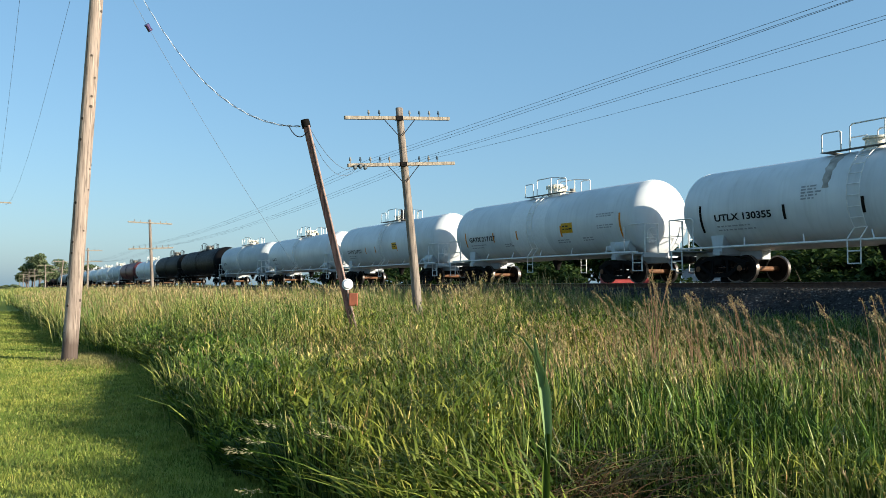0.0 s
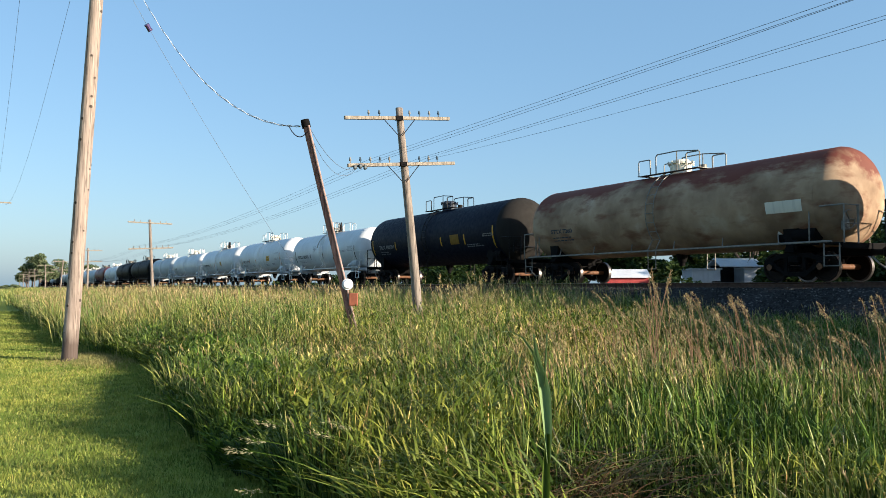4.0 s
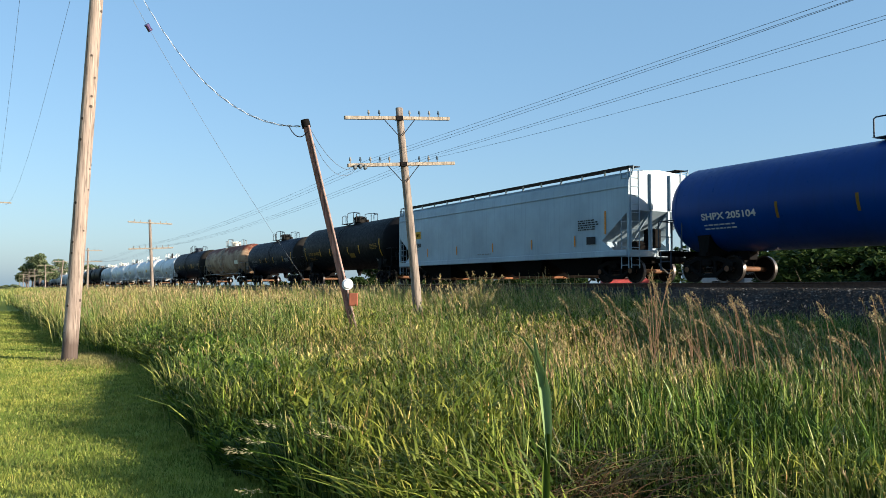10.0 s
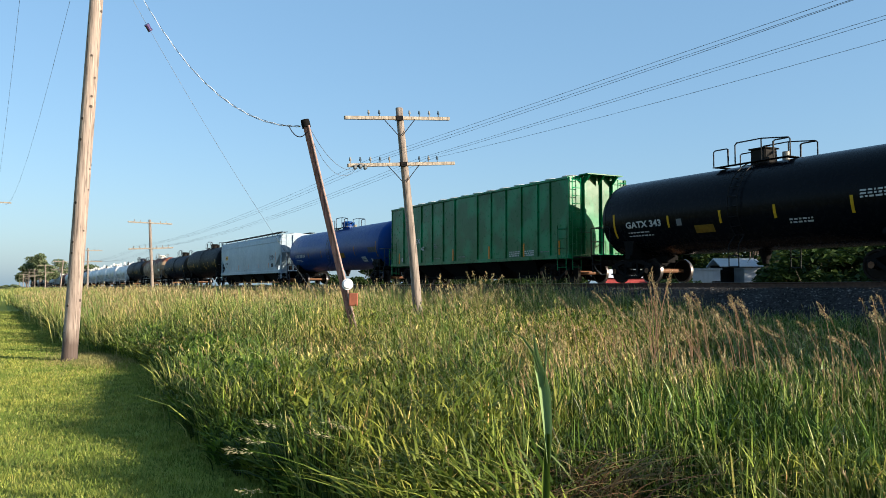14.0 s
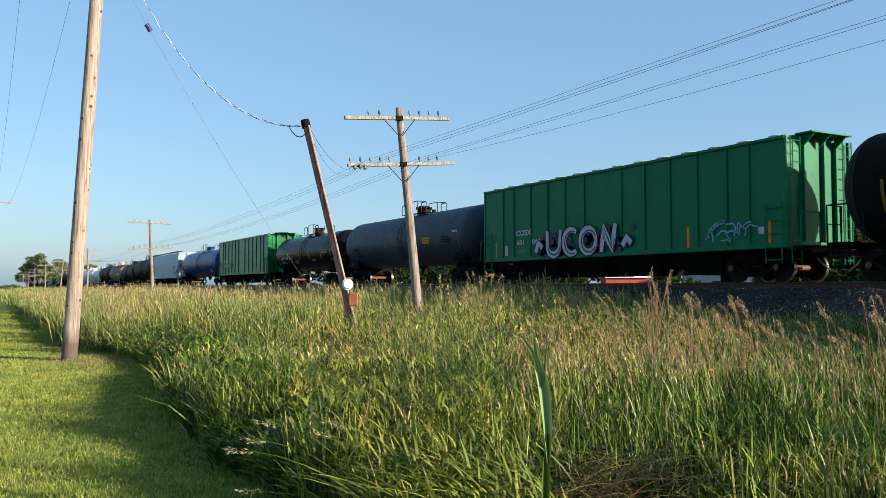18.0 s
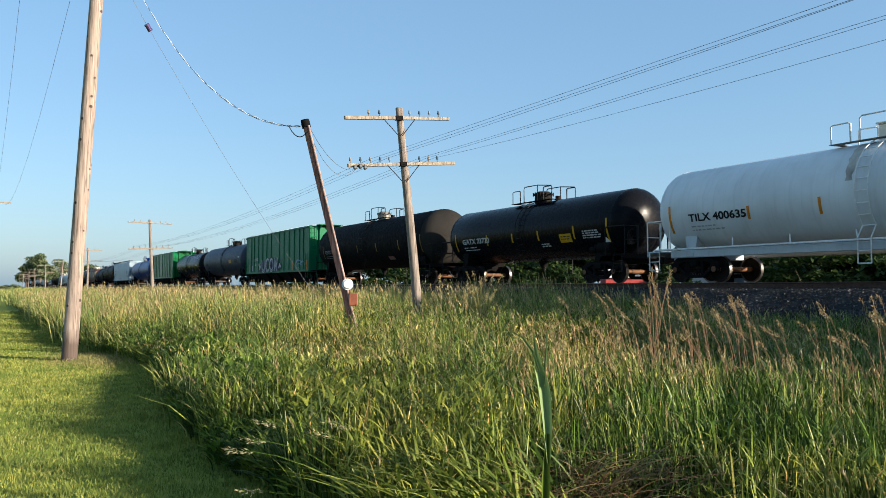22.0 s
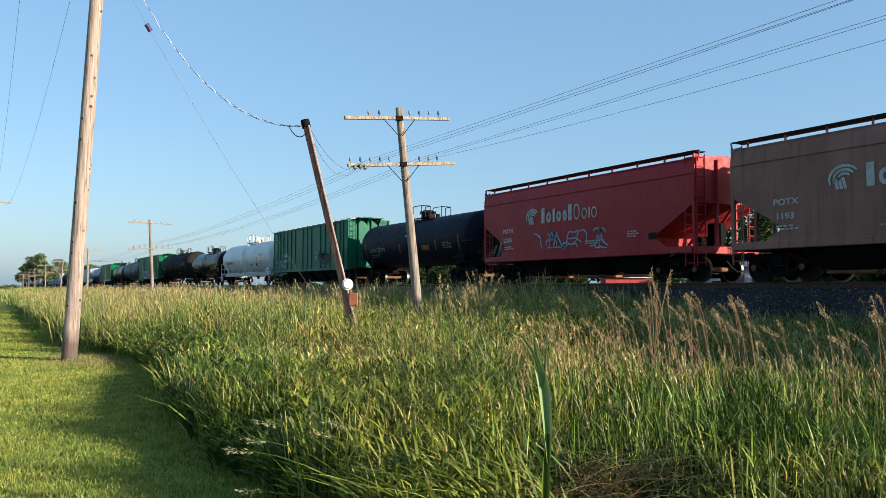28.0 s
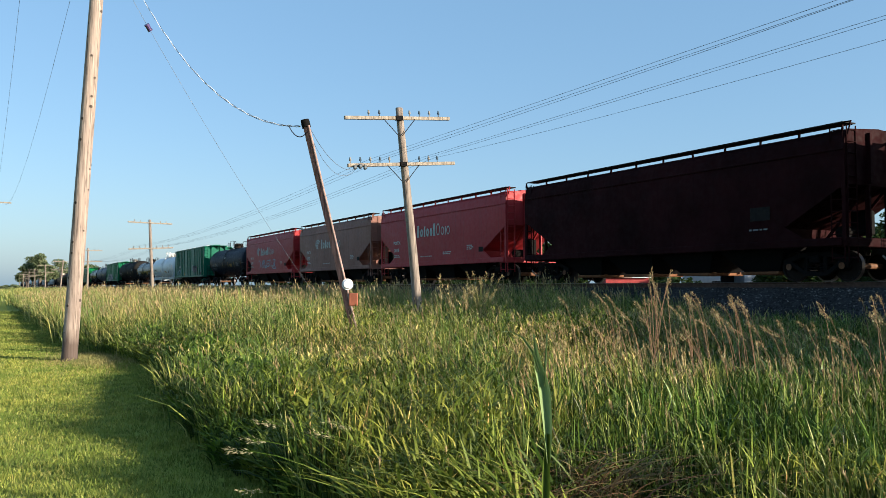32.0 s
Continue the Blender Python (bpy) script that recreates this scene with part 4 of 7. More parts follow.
def tank_car(label, L, top, mat, y0, rail=None, dome="drum", dome_mat=None, dome_y=0.0, letter=None, letter_mat=None, letter_size=0.36, stripes=(), stripe_mat=None,
             panels=(), side_rail=True, sill_mat=None, lean_detail=True, head=0.5, cradle=False, end_inset=0.80, band=None, stain=None, lit_heads=False):
    """A tank car: turned tank with dished heads, stub sills, end platforms, centre ladder, top platform and running gear."""
    rail = rail or M_RAILB
    sill_mat = sill_mat or M_UNDER
    car = thing("tank_car", label, "tank car", "train", (TRACK_X, y0, RAIL_Z))
    bottom = 1.04
    R = (top - bottom) / 2
    zc = bottom + R
    half = L / 2 - end_inset
    hd = R * head
    cyl = half - hd
    prof = [(-half, 0.0)]
    for i in range(1, 9):
        a = math.pi / 2 * i / 8
        prof.append((-cyl - hd * math.cos(a), R * math.sin(a) ** 0.88))
    for k in range(1, 6):
        prof.append((-cyl + 2 * cyl * k / 6, R))
    for i in range(8, 0, -1):
        a = math.pi / 2 * i / 8
        prof.append((cyl + hd * math.cos(a), R * math.sin(a) ** 0.88))
    prof.append((half, 0.0))
    tank = part("tank", lathe_y(B(), prof, 56), mat, car, "", 50)
    if lit_heads:                               # dust-grey heads: sunlight on them is put into this lighter paint
        tank.data.materials.append(M_LITHEAD)
        for f in tank.data.polygons:
            f.material_index = 1 if abs(f.center.y) > cyl else 0
    tank.location.z = zc

    def side(z):
        return -math.sqrt(max(0.01, R * R - (z - zc) ** 2))

    for k in (-1, 1):                       # weld bands
        bm = B()
        lathe_y(bm, [(k * cyl - 0.02, R + 0.001), (k * cyl - 0.02, R + 0.005), (k * cyl + 0.02, R + 0.005), (k * cyl + 0.02, R + 0.001)], 56)
        part("weld_band", bm, mat, car, "", 50).location.z = zc
    if band:                                # a freshly painted ring round the tank
        bm = B()
        lathe_y(bm, [(band[1], R + 0.001), (band[1], R + 0.004), (band[0], R + 0.004), (band[0], R + 0.001)], 56)
        part("painted_band", bm, M_NEWWHITE, car, "clean white repainted band", 50).location.z = zc
    if stain:                               # dark run-off from the fittings down both flanks
        for sx in (-1, 1):
            bm = B()
            for k in range(14):
                a0, a1 = radians(88 - 5.5 * k), radians(88 - 5.5 * (k + 1))
                w0, w1 = 0.24 - 0.010 * k + 0.03 * math.sin(k * 2.3), 0.24 - 0.010 * (k + 1) + 0.03 * math.sin(k * 2.3 + 2.3)
                pts = [(sx * (R + 0.003) * math.cos(a), dome_y + stain + q, (R + 0.003) * math.sin(a)) for a, q in ((a0, -w0), (a0, w0), (a1, w1), (a1, -w1))]
                bm.faces.new([bm.verts.new(p) for p in pts])
            part("stain", bm, M_STAIN, car, "brown run-off stain").location.z = zc
    # stub sills, saddles
    for s in (-1, 1):
        bm = B()
        box(bm, (0, s * (L / 2 - 2.15), 0.92), (0.42, 2.9, 0.32), None, 0.02)
        part("stub_sill", bm, sill_mat, car)
        bm = B()
        ys = s * (L / 2 - 2.55)
        box(bm, (0, ys, 0.98), (R * 1.7, 0.30, 0.14))
        prism(bm, [(ys - 0.16, 0.95), (ys + 0.16, 0.95), (ys + 0.28, zc - R * 0.62), (ys - 0.28, zc - R * 0.62)], -R * 0.80, -0.2)
        prism(bm, [(ys - 0.16, 0.95), (ys + 0.16, 0.95), (ys + 0.28, zc - R * 0.62), (ys - 0.28, zc - R * 0.62)], 0.2, R * 0.80)
        part("saddle", bm, sill_mat, car)
        # end platform with its railing
        bm = B()
        ye = s * (L / 2 - 0.95)
        box(bm, (0, ye, 1.10), (2.9, 0.62, 0.05), None, 0.006)
        box(bm, (0, s * (L / 2 - 0.66), 1.03), (2.9, 0.06, 0.16))
        part("end_platform", bm, sill_mat, car)
        yi, yo = s * (L / 2 - 1.75), s * (L / 2 - 0.62)
        for x in (-1.42, 1.42):
            bm = B()
            pipe(bm, [(x, yi, 1.12), (x, yi, 2.12), (x, yi + s * 0.10, 2.2), (x, yo, 2.2)], 0.022)
            pipe(bm, [(x, yo, 1.1), (x, yo, 2.2), (x * 0.55, yo, 2.2), (x * 0.55, yo, 1.1)], 0.022)
            rod(bm, (x, yo, 1.66), (x * 0.55, yo, 1.66), 0.018, 6)
            part("end_railing", bm, rail, car)
        for x in (-1.45, 1.45):
            bm = B()
            pipe(bm, [(x, s * (L / 2 - 1.25), 1.1), (x, s * (L / 2 - 1.25), 0.45), (x, s * (L / 2 - 0.75), 0.45), (x, s * (L / 2 - 0.75), 1.1)], 0.02)
            rod(bm, (x, s * (L / 2 - 1.25), 0.75), (x, s * (L / 2 - 0.75), 0.75), 0.018, 6)
            part("step", bm, rail, car)
    # side running rail with stand-offs
    if side_rail:
        ya = L / 2 - 1.0
        for x in (-1.45, 1.45):
            bm = B()
            rod(bm, (x, -ya, 1.16), (x, ya, 1.16), 0.035, 6)
            k = -ya + 1.8
            while k < ya - 1.5:
                pipe(bm, [(x, k, 1.16), (x * 0.80, k + 0.25, zc - R * 0.72)], 0.022)
                k += 2.2
            part("running_rail", bm, rail, car, "long side handrail")
        if cradle:
            for x in (-1.2, 1.2):
                bm = B()
                box(bm, (x, 0, 1.0), (0.10, 2 * ya - 1.2, 0.26), None, 0.02)
                part("side_sill", bm, sill_mat, car)
    # centre ladder and step
    for x in (-1, 1):
        bm = B()
        pts = []
        for k in range(10):
            a = radians(-38 + 12.2 * k)
            pts.append((x * (R + 0.10) * math.cos(a), zc + (R + 0.10) * math.sin(a)))
        for yy in (-0.2, 0.2):
            pipe(bm, [(px, dome_y + yy, pz) for px, pz in pts], 0.018)
            pipe(bm, [(x * 1.5, dome_y + yy, 0.5), (x * 1.5, dome_y + yy, 1.2), (pts[0][0], dome_y + yy, pts[0][1])], 0.018)
        for px, pz in pts:
            rod(bm, (px, dome_y - 0.2, pz), (px, dome_y + 0.2, pz), 0.016, 5)
        for z in (0.5, 0.85):
            rod(bm, (x * 1.5, dome_y - 0.2, z), (x * 1.5, dome_y + 0.2, z), 0.02, 5)
        part("ladder", bm, rail, car, "centre ladder")
    # top platform, railing and fittings
    bm = B()
    zt = top + 0.05
    for x in (-0.62, 0.62):
        box(bm, (x, dome_y, zt - 0.045), (0.26, 3.1, 0.02), None, 0.004)
    box(bm, (0, dome_y - 1.40, zt - 0.045), (1.0, 0.26, 0.018))
    box(bm, (0, dome_y + 1.40, zt - 0.045), (1.0, 0.26, 0.018))
    part("top_platform", bm, M_GRATE if rail is M_RAILB else M_STEELB, car, "grating platform")
    hr = 0.68
    for x in (-0.66, 0.66):
        # low hoop at each end and a taller guard beside the fittings
        for s in (-1, 1):
            bm = B()
            pipe(bm, [(x, dome_y + s * 1.55, zt - 0.04), (x, dome_y + s * 1.55, zt + hr * 0.74), (x, dome_y + s * 1.48, zt + hr * 0.80), (x, dome_y + s * 0.98, zt + hr * 0.80), (x, dome_y + s * 0.92, zt + hr * 0.74), (x, dome_y + s * 0.92, zt - 0.04)], 0.022)
            part("end_guard", bm, rail, car)
        bm = B()
        pipe(bm, [(x, dome_y + 0.62, zt - 0.04), (x, dome_y + 0.62, zt + hr * 0.90), (x, dome_y + 0.54, zt + hr), (x, dome_y - 0.45, zt + hr), (x, dome_y - 1.5, zt + hr * 0.82)], 0.022)
        rod(bm, (x, dome_y - 0.45, zt - 0.04), (x, dome_y - 0.45, zt + hr), 0.022, 6)
        part("side_guard", bm, rail, car)
    dm = dome_mat or M_STEELB
    if dome == "drum":
        bm = B()
        rod(bm, (0, dome_y, top - 0.1), (0, dome_y, top + 0.34), 0.40, 24)
        rod(bm, (0, dome_y, top + 0.34), (0, dome_y, top + 0.41), 0.45, 24)
        rod(bm, (0, dome_y, top + 0.41), (0, dome_y, top + 0.50), 0.38, 24, 0.28)
        for k in range(10):
            a = 2 * math.pi * k / 10
            rod(bm, (0.46 * math.cos(a), dome_y + 0.46 * math.sin(a), top + 0.28), (0.46 * math.cos(a), dome_y + 0.46 * math.sin(a), top + 0.45), 0.026, 6)
        part("dome", bm, dm, car, "", 40)
        bm = B()
        rod(bm, (0.15, dome_y - 0.95, top - 0.05), (0.15, dome_y - 0.95, top + 0.22), 0.13, 14)
        part("valve", bm, M_IRON if rail is M_RAILB else M_STEELB, car, "", 40)
    elif dome == "box":
        bm = B()
        box(bm, (0, dome_y, top + 0.20), (0.62, 0.62, 0.54), None, 0.05)
        box(bm, (0, dome_y, top + 0.49), (0.70, 0.70, 0.05), None, 0.015)
        part("valve_housing", bm, dm, car)
        bm = B()
        rod(bm, (0.1, dome_y - 0.8, top), (0.1, dome_y - 0.8, top + 0.3), 0.12, 12)
        part("valve", bm, M_STEELB, car)
    else:
        bm = B()
        rod(bm, (0, dome_y + 0.25, top - 0.1), (0, dome_y + 0.25, top + 0.30), 0.30, 20)
        rod(bm, (0, dome_y + 0.25, top + 0.30), (0, dome_y + 0.25, top + 0.36), 0.36, 20)
        part("manway", bm, dm, car, "", 40)
        for dy in (-0.35, -0.75):
            bm = B()
            prof = [(0.06, -0.05)]
            for i in range(6):
                r, z = 0.13 - 0.012 * i, 0.02 + i * 0.10
                prof += [(0.07, z), (r, z + 0.01), (r, z + 0.065), (0.07, z + 0.075)]
            prof += [(0.05, 0.66), (0.03, 0.70)]
            rings = [[bm.verts.new((-0.15 + r * math.cos(math.pi * q / 6), dome_y + dy + r * math.sin(math.pi * q / 6), top + z)) for q in range(12)] for r, z in prof]
            for ra, rb in zip(rings, rings[1:]):
                for q in range(12):
                    bm.faces.new((ra[q], ra[(q + 1) % 12], rb[(q + 1) % 12], rb[q]))
            bm.faces.new(rings[-1])
            part("valve", bm, M_BLACKMARK, car, "dark ribbed relief valve")
    # outlet and brake gear below
    bm = B()
    rod(bm, (0, dome_y, bottom + 0.05), (0, dome_y, bottom - 0.28), 0.24, 14, 0.14)
    rod(bm, (0, dome_y, bottom - 0.28), (0, dome_y, bottom - 0.42), 0.11, 12)
    part("outlet_valve", bm, M_UNDER, car, "", 40)
    bm = B()
    yb = -(L / 2 - 1.75)
    rod(bm, (-1.05, yb + 0.75, 1.42), (-1.05, yb - 0.05, 1.42), 0.22, 16)
    rod(bm, (-1.05, yb + 0.95, 1.35), (-1.05, yb + 1.3, 1.35), 0.13, 12)
    box(bm, (-1.05, yb + 0.35, 1.16), (0.2, 0.7, 0.12))
    part("air_reservoir", bm, sill_mat, car, "", 40)
    bm = B()
    for k in range(14):
        a0, a1 = 2 * math.pi * k / 14, 2 * math.pi * (k + 1) / 14
        yv = -(L / 2 - 0.92)
        rod(bm, (-0.75 + 0.27 * math.cos(a0), yv, 1.82 + 0.27 * math.sin(a0)), (-0.75 + 0.27 * math.cos(a1), yv, 1.82 + 0.27 * math.sin(a1)), 0.018, 5)
    for a in (0, 2.1, 4.2):
        rod(bm, (-0.75, yv, 1.82), (-0.75 + 0.26 * math.cos(a), yv, 1.82 + 0.26 * math.sin(a)), 0.014, 5)
    box(bm, (-0.75, yv + 0.12, 1.75), (0.28, 0.12, 0.5), None, 0.02)
    part("brake_wheel", bm, rail, car)
    # lettering and reflectors
    if letter:
        word(car, letter, half - hd - 1.15, zc - R * 0.30, letter_size, side, letter_mat)
        small_print(car, half - hd - 1.2, zc - R * 0.30 - 0.20, 1.5, 2, side, M_FAINT if letter_mat is M_BLACKMARK else letter_mat or M_GREYMARK, 0.045, 0.12)
    for yy, tall in stripes:
        mark(car, yy, zc - 0.22 * R - tall / 2, 0.10, tall, side, stripe_mat or M_YELLOW, "reflector", "", 0.0)
    for (yy, zz, w, h, mm) in panels:
        if mm == "print":
            small_print(car, yy, zz + h, w, max(2, int(h / 0.11)), side, M_FAINT if letter_mat is M_BLACKMARK else letter_mat or M_GREYMARK)
        elif mm == "diamond":
            me = bpy.data.meshes.new("placard")
            rows = [(-w / 2 + w * k / 10, max(0.002, w / 2 - abs(-w / 2 + w * k / 10))) for k in range(11)]
            me.from_pydata([(q * hw, zr, 0) for zr, hw in rows for q in (-1, 1)], [], [(2 * k, 2 * k + 1, 2 * k + 3, 2 * k + 2) for k in range(10)])
            mesh_part("placard", on_side(me, yy, zz, side), M_NEWWHITE, car, "white diamond hazard placard")
        else:
            mark(car, yy, zz, w, h, side, mm, "placard")
            if mm in (M_YELLOW, M_WHITEMARK):
                small_print(car, yy - w * 0.12, zz + h * 0.62, w * 0.75, 2, lambda q: side(q) - 0.004, M_BLACKMARK, h * 0.13, h * 0.30)
    running_gear(car, L, y0=y0, detail=lean_detail)
    return car


def curved_hopper(label, L, mat, y0, eave=4.27, roof=4.43, kind="plastic", letter=(), rail=None, bays=4):
    """A smooth-sided covered hopper: one body with sloped ends, roof walks, end cages, discharge bays."""
    car = thing("hopper_car", label, "hopper car", "train", (TRACK_X, y0, RAIL_Z))
    rail = rail or mat
    half = L / 2 - 0.78
    W = 1.56
    sz = 1.18
    cut = 1.6 if kind == "plastic" else 2.05
    # cross-section with a rolled eave and crowned roof, swept along y, its end corners cut by the slope sheet
    sec = [(-W, sz), (-W - 0.02, 2.4), (-W, eave - 0.30), (-W + 0.07, eave - 0.08), (-W + 0.24, eave + 0.06), (-0.75, roof - 0.06), (0, roof), (0.75, roof - 0.06),
           (W - 0.24, eave + 0.06), (W - 0.07, eave - 0.08), (W, eave - 0.30), (W + 0.02, 2.4), (W, sz)]
    bm = B()
    zs = [(-half, 2.75), (-half + cut, 1.62), (-half + cut + 0.05, sz), (half - cut - 0.05, sz), (half - cut, 1.62), (half, 2.75)]
    rows = []
    for y, zb in zs:
        rows.append([bm.verts.new((x, y, max(z, zb) if i not in (1, 11) else max(z, zb + (2.4 - sz) * 0.5 if zb > sz else z))) for i, (x, z) in enumerate(sec)])
    n = len(sec)
    for r, q in zip(rows, rows[1:]):
        for i in range(n - 1):
            bm.faces.new((r[i], r[i + 1], q[i + 1], q[i]))
        bm.faces.new((r[n - 1], r[0], q[0], q[n - 1]))
    bm.faces.new(rows[0])
    bm.faces.new(list(reversed(rows[-1])))
    bmesh.ops.recalc_face_normals(bm, faces=bm.faces)
    part("body", bm, mat, car, "", 32)
    # shear plates that close the lower corners of the end recess
    for s in (-1, 1):
        for x in (-1, 1):
            bm = B()
            prism(bm, [(s * (half - cut - 0.1), 1.72), (s * (half - cut - 0.1), sz), (s * (half - cut + 0.85), sz)], x * W - 0.02, x * W + 0.02)
            part("shear_plate", bm, mat, car)
    # top belt, side sill
    for s in (-1, 1):
        bm = B()
        box(bm, (s * (W + 0.012), 0, eave - 0.52), (0.05, 2 * half, 0.055), None, 0.008)
        part("belt_rail", bm, mat, car)
        bm = B()
        box(bm, (s * (W - 0.0), 0, 1.13), (0.13, 2 * half - 0.2, 0.24), None, 0.02)
        part("side_sill", bm, mat, car)
    # bulkhead, corner posts, ladders, end platforms
    for s in (-1, 1):
        ye = s * half
        bm = B()
        for x in (-1, 1):
            box(bm, (x * (W - 0.04), ye - s * 0.06, 2.0), (0.10, 0.12, 1.7), None, 0.01)
        for x in (-0.45, 0.45):
            box(bm, (x, ye - s * 0.06, 2.0), (0.10, 0.14, 1.8), None, 0.01)
            pipe(bm, [(x, ye - s * 0.1, 2.7), (x, ye - s * 1.5, 1.2)], 0.05)
        box(bm, (0, ye - s * 0.05, 1.12), (2 * W, 0.16, 0.26), None, 0.02)
        part("end_frame", bm, mat, car)
        for x in (-0.5, 0.5):
            bm = B()
            box(bm, (x, ye + s * 0.05, (2.75 + eave) / 2 + 0.02), (0.11, 0.12, eave - 2.8), None, 0.012)
            part("end_rib", bm, mat, car)
        bm = B()
        box(bm, (0, s * (half - 0.95), 1.08), (2 * W - 0.1, 1.9, 0.06), None, 0.01)
        part("end_platform", bm, mat, car)
        for x in (-1, 1):
            bm = B()
            ladder(bm, x * (W - 0.02), ye - s * 0.26, 0.55, eave + 0.1, 0.40, "y")
            part("ladder", bm, rail, car)
            bm = B()
            ladder(bm, x * (W - 0.28), ye + s * 0.02, 0.55, eave + 0.15, 0.40, "x")
            part("ladder", bm, rail, car)
            bm = B()
            pipe(bm, [(x * W * 0.9, ye, eave - 0.1), (x * W * 0.9, ye + s * 0.10, eave + 0.25), (x * W * 0.9, ye - s * 0.25, eave + 0.26)], 0.022)
            part("grab_rail", bm, rail, car)
    bm = B()
    box(bm, (0.3, -half + 0.75, 1.75), (0.5, 0.5, 0.75), None, 0.05)
    rod(bm, (-0.5, -half + 0.9, 1.45), (0.1, -half + 0.9, 1.45), 0.2, 14)
    part("brake_cylinder", bm, M_UNDER, car)
    # roof: hatch cover, running boards on brackets
    bm = B()
    box(bm, (0, 0, roof + 0.03), (0.62, 2 * half - 1.2, 0.09), None, 0.03)
    part("trough_hatch", bm, mat, car)
    for s in (-1, 1):
        k = -half + 0.05
        while k < half - 0.4:
            l = min(1.42, half - k)
            bm = B()
            box(bm, (s * 1.22, k + l / 2, eave + 0.25), (0.56, l - 0.03, 0.035))
            part("running_board", bm, M_GRATE, car, "dark grating roof walk")
            k += 1.42
        k = -half + 0.2
        while k < half:
            bm = B()
            box(bm, (s * 1.34, k, eave + 0.14), (0.07, 0.035, 0.20))
            part("board_bracket", bm, mat, car)
            k += 1.42
    # discharge bays
    for i in range(bays):
        bm = B()
        span = 2 * (half - cut - 0.1)
        yc = -span / 2 + span * (i + 0.5) / bays
        a = span / bays / 2 * 0.95
        top_r = [(-1.3, yc - a, 1.1), (1.3, yc - a, 1.1), (1.3, yc + a, 1.1), (-1.3, yc + a, 1.1)]
        bot = [(-0.75, yc - a * 0.5, 0.34), (0.75, yc - a * 0.5, 0.34), (0.75, yc + a * 0.5, 0.34), (-0.75, yc + a * 0.5, 0.34)]
        va, vb = [bm.verts.new(p) for p in top_r], [bm.verts.new(p) for p in bot]
        bm.faces.new(va)
        bm.faces.new(list(reversed(vb)))
        for j in range(4):
            bm.faces.new((va[j], vb[j], vb[(j + 1) % 4], va[(j + 1) % 4]))
        bmesh.ops.recalc_face_normals(bm, faces=bm.faces)
        part("hopper_chute", bm, M_UNDER, car)
        bm = B()
        box(bm, (0, yc, 0.29), (1.7, a * 1.1, 0.10), None, 0.02)
        for q in (-0.6, 0.6):
            rod(bm, (q, yc - a * 0.62, 0.33), (q, yc + a * 0.62, 0.33), 0.035, 8)
        # Gate brown, chute near black: sunlight and shade under the sill put into colour.
        part("discharge_gate", bm, M_LITPAN, car, "sliding outlet gate, brown as if sunlit")
    bm = B()
    box(bm, (0, 0, 0.92), (0.36, L - 2.4, 0.30), None, 0.02)
    part("centre_sill", bm, M_UNDER, car)

    def side(z):
        return -W - 0.03

    for it in letter:
        if it[0] == "word":
            word(car, it[1], it[2], it[3], it[4], side, it[5])
        elif it[0] == "print":
            small_print(car, it[1], it[2], it[3], it[4], side, it[5])
        elif it[0] == "mark":
            mark(car, it[1], it[2], it[3], it[4], side, it[5], "stencil_panel")
        elif it[0] == "tag":
            tag_paint(car, it[1], it[2], it[3], it[4], side, it[5], it[6], it[7], it[8])
        elif it[0] == "emblem":
            emblem(car, it[1], it[2], it[3], side, it[4])
    running_gear(car, L, 2.15, y0=y0)
    return car


def emblem(car, y, z, h, side, mat):
    """A maker's sign as plain shapes: a fan of bands, then a row of bars and rings."""
    bm = B()
    for i in range(3):
        w = 0.09 * h
        pts = []
        for k in range(9):
            a = radians(200 - 165 * k / 8)
            r = (0.24 + 0.17 * i) * h
            pts.append((0.55 * h + r * math.cos(a) * 1.25, 0.42 * h + r * math.sin(a)))
        ribbon(bm, pts, w * 1.5)
        ribbon(bm, [(0.10 * h + 0.18 * h * i, 0.5 * h), (0.22 * h + 0.2 * h * i, 0.0)], w * 1.8)
    me = bpy.data.meshes.new("emblem")
    bm.to_mesh(me)
    bm.free()
    mesh_part("emblem", on_side(me, y, z, side), mat, car, "pale fan-shaped emblem")
    x, h = 1.55 * h, 1.50 * h
    for wide, high, stroke in ((0.30, 0.66, 0), (0.40, 0.46, 0.13), (0.20, 0.58, 0), (0.38, 0.46, 0.13), (0.32, 0.46, 0.13), (0.30, 0.68, 0), (0.46, 0.66, 0.06), (0.40, 0.46, 0.06), (0.10, 0.46, 0), (0.40, 0.46, 0.06)):
        bm = B()
        if stroke:
            cx, cy, n = x + wide * h * 0.45, high * h * 0.5, 16
            ring = []
            for k in range(n):
                a = 2 * math.pi * k / n
                ring.append([bm.verts.new((cx + math.cos(a) * (wide * 0.45 - q) * h, cy + math.sin(a) * (high * 0.5 - q) * h, 0)) for q in (0.0, stroke)])
            for k in range(n):
                bm.faces.new((ring[k][0], ring[(k + 1) % n][0], ring[(k + 1) % n][1], ring[k][1]))
        else:
            ribbon_rect(bm, x, 0, wide * h * 0.8, high * h)
        me = bpy.data.meshes.new("sign_shape")
        bm.to_mesh(me)
        bm.free()
        mesh_part("sign_shape", on_side(me, y, z, side), mat, car, "pale painted sign shape")
        x += (wide + 0.06) * h


def ribbon_rect(bm, x, y, w, h):
    bm.faces.new([bm.verts.new(p) for p in ((x, y, 0), (x + w, y, 0), (x + w, y + h, 0), (x, y + h, 0))])


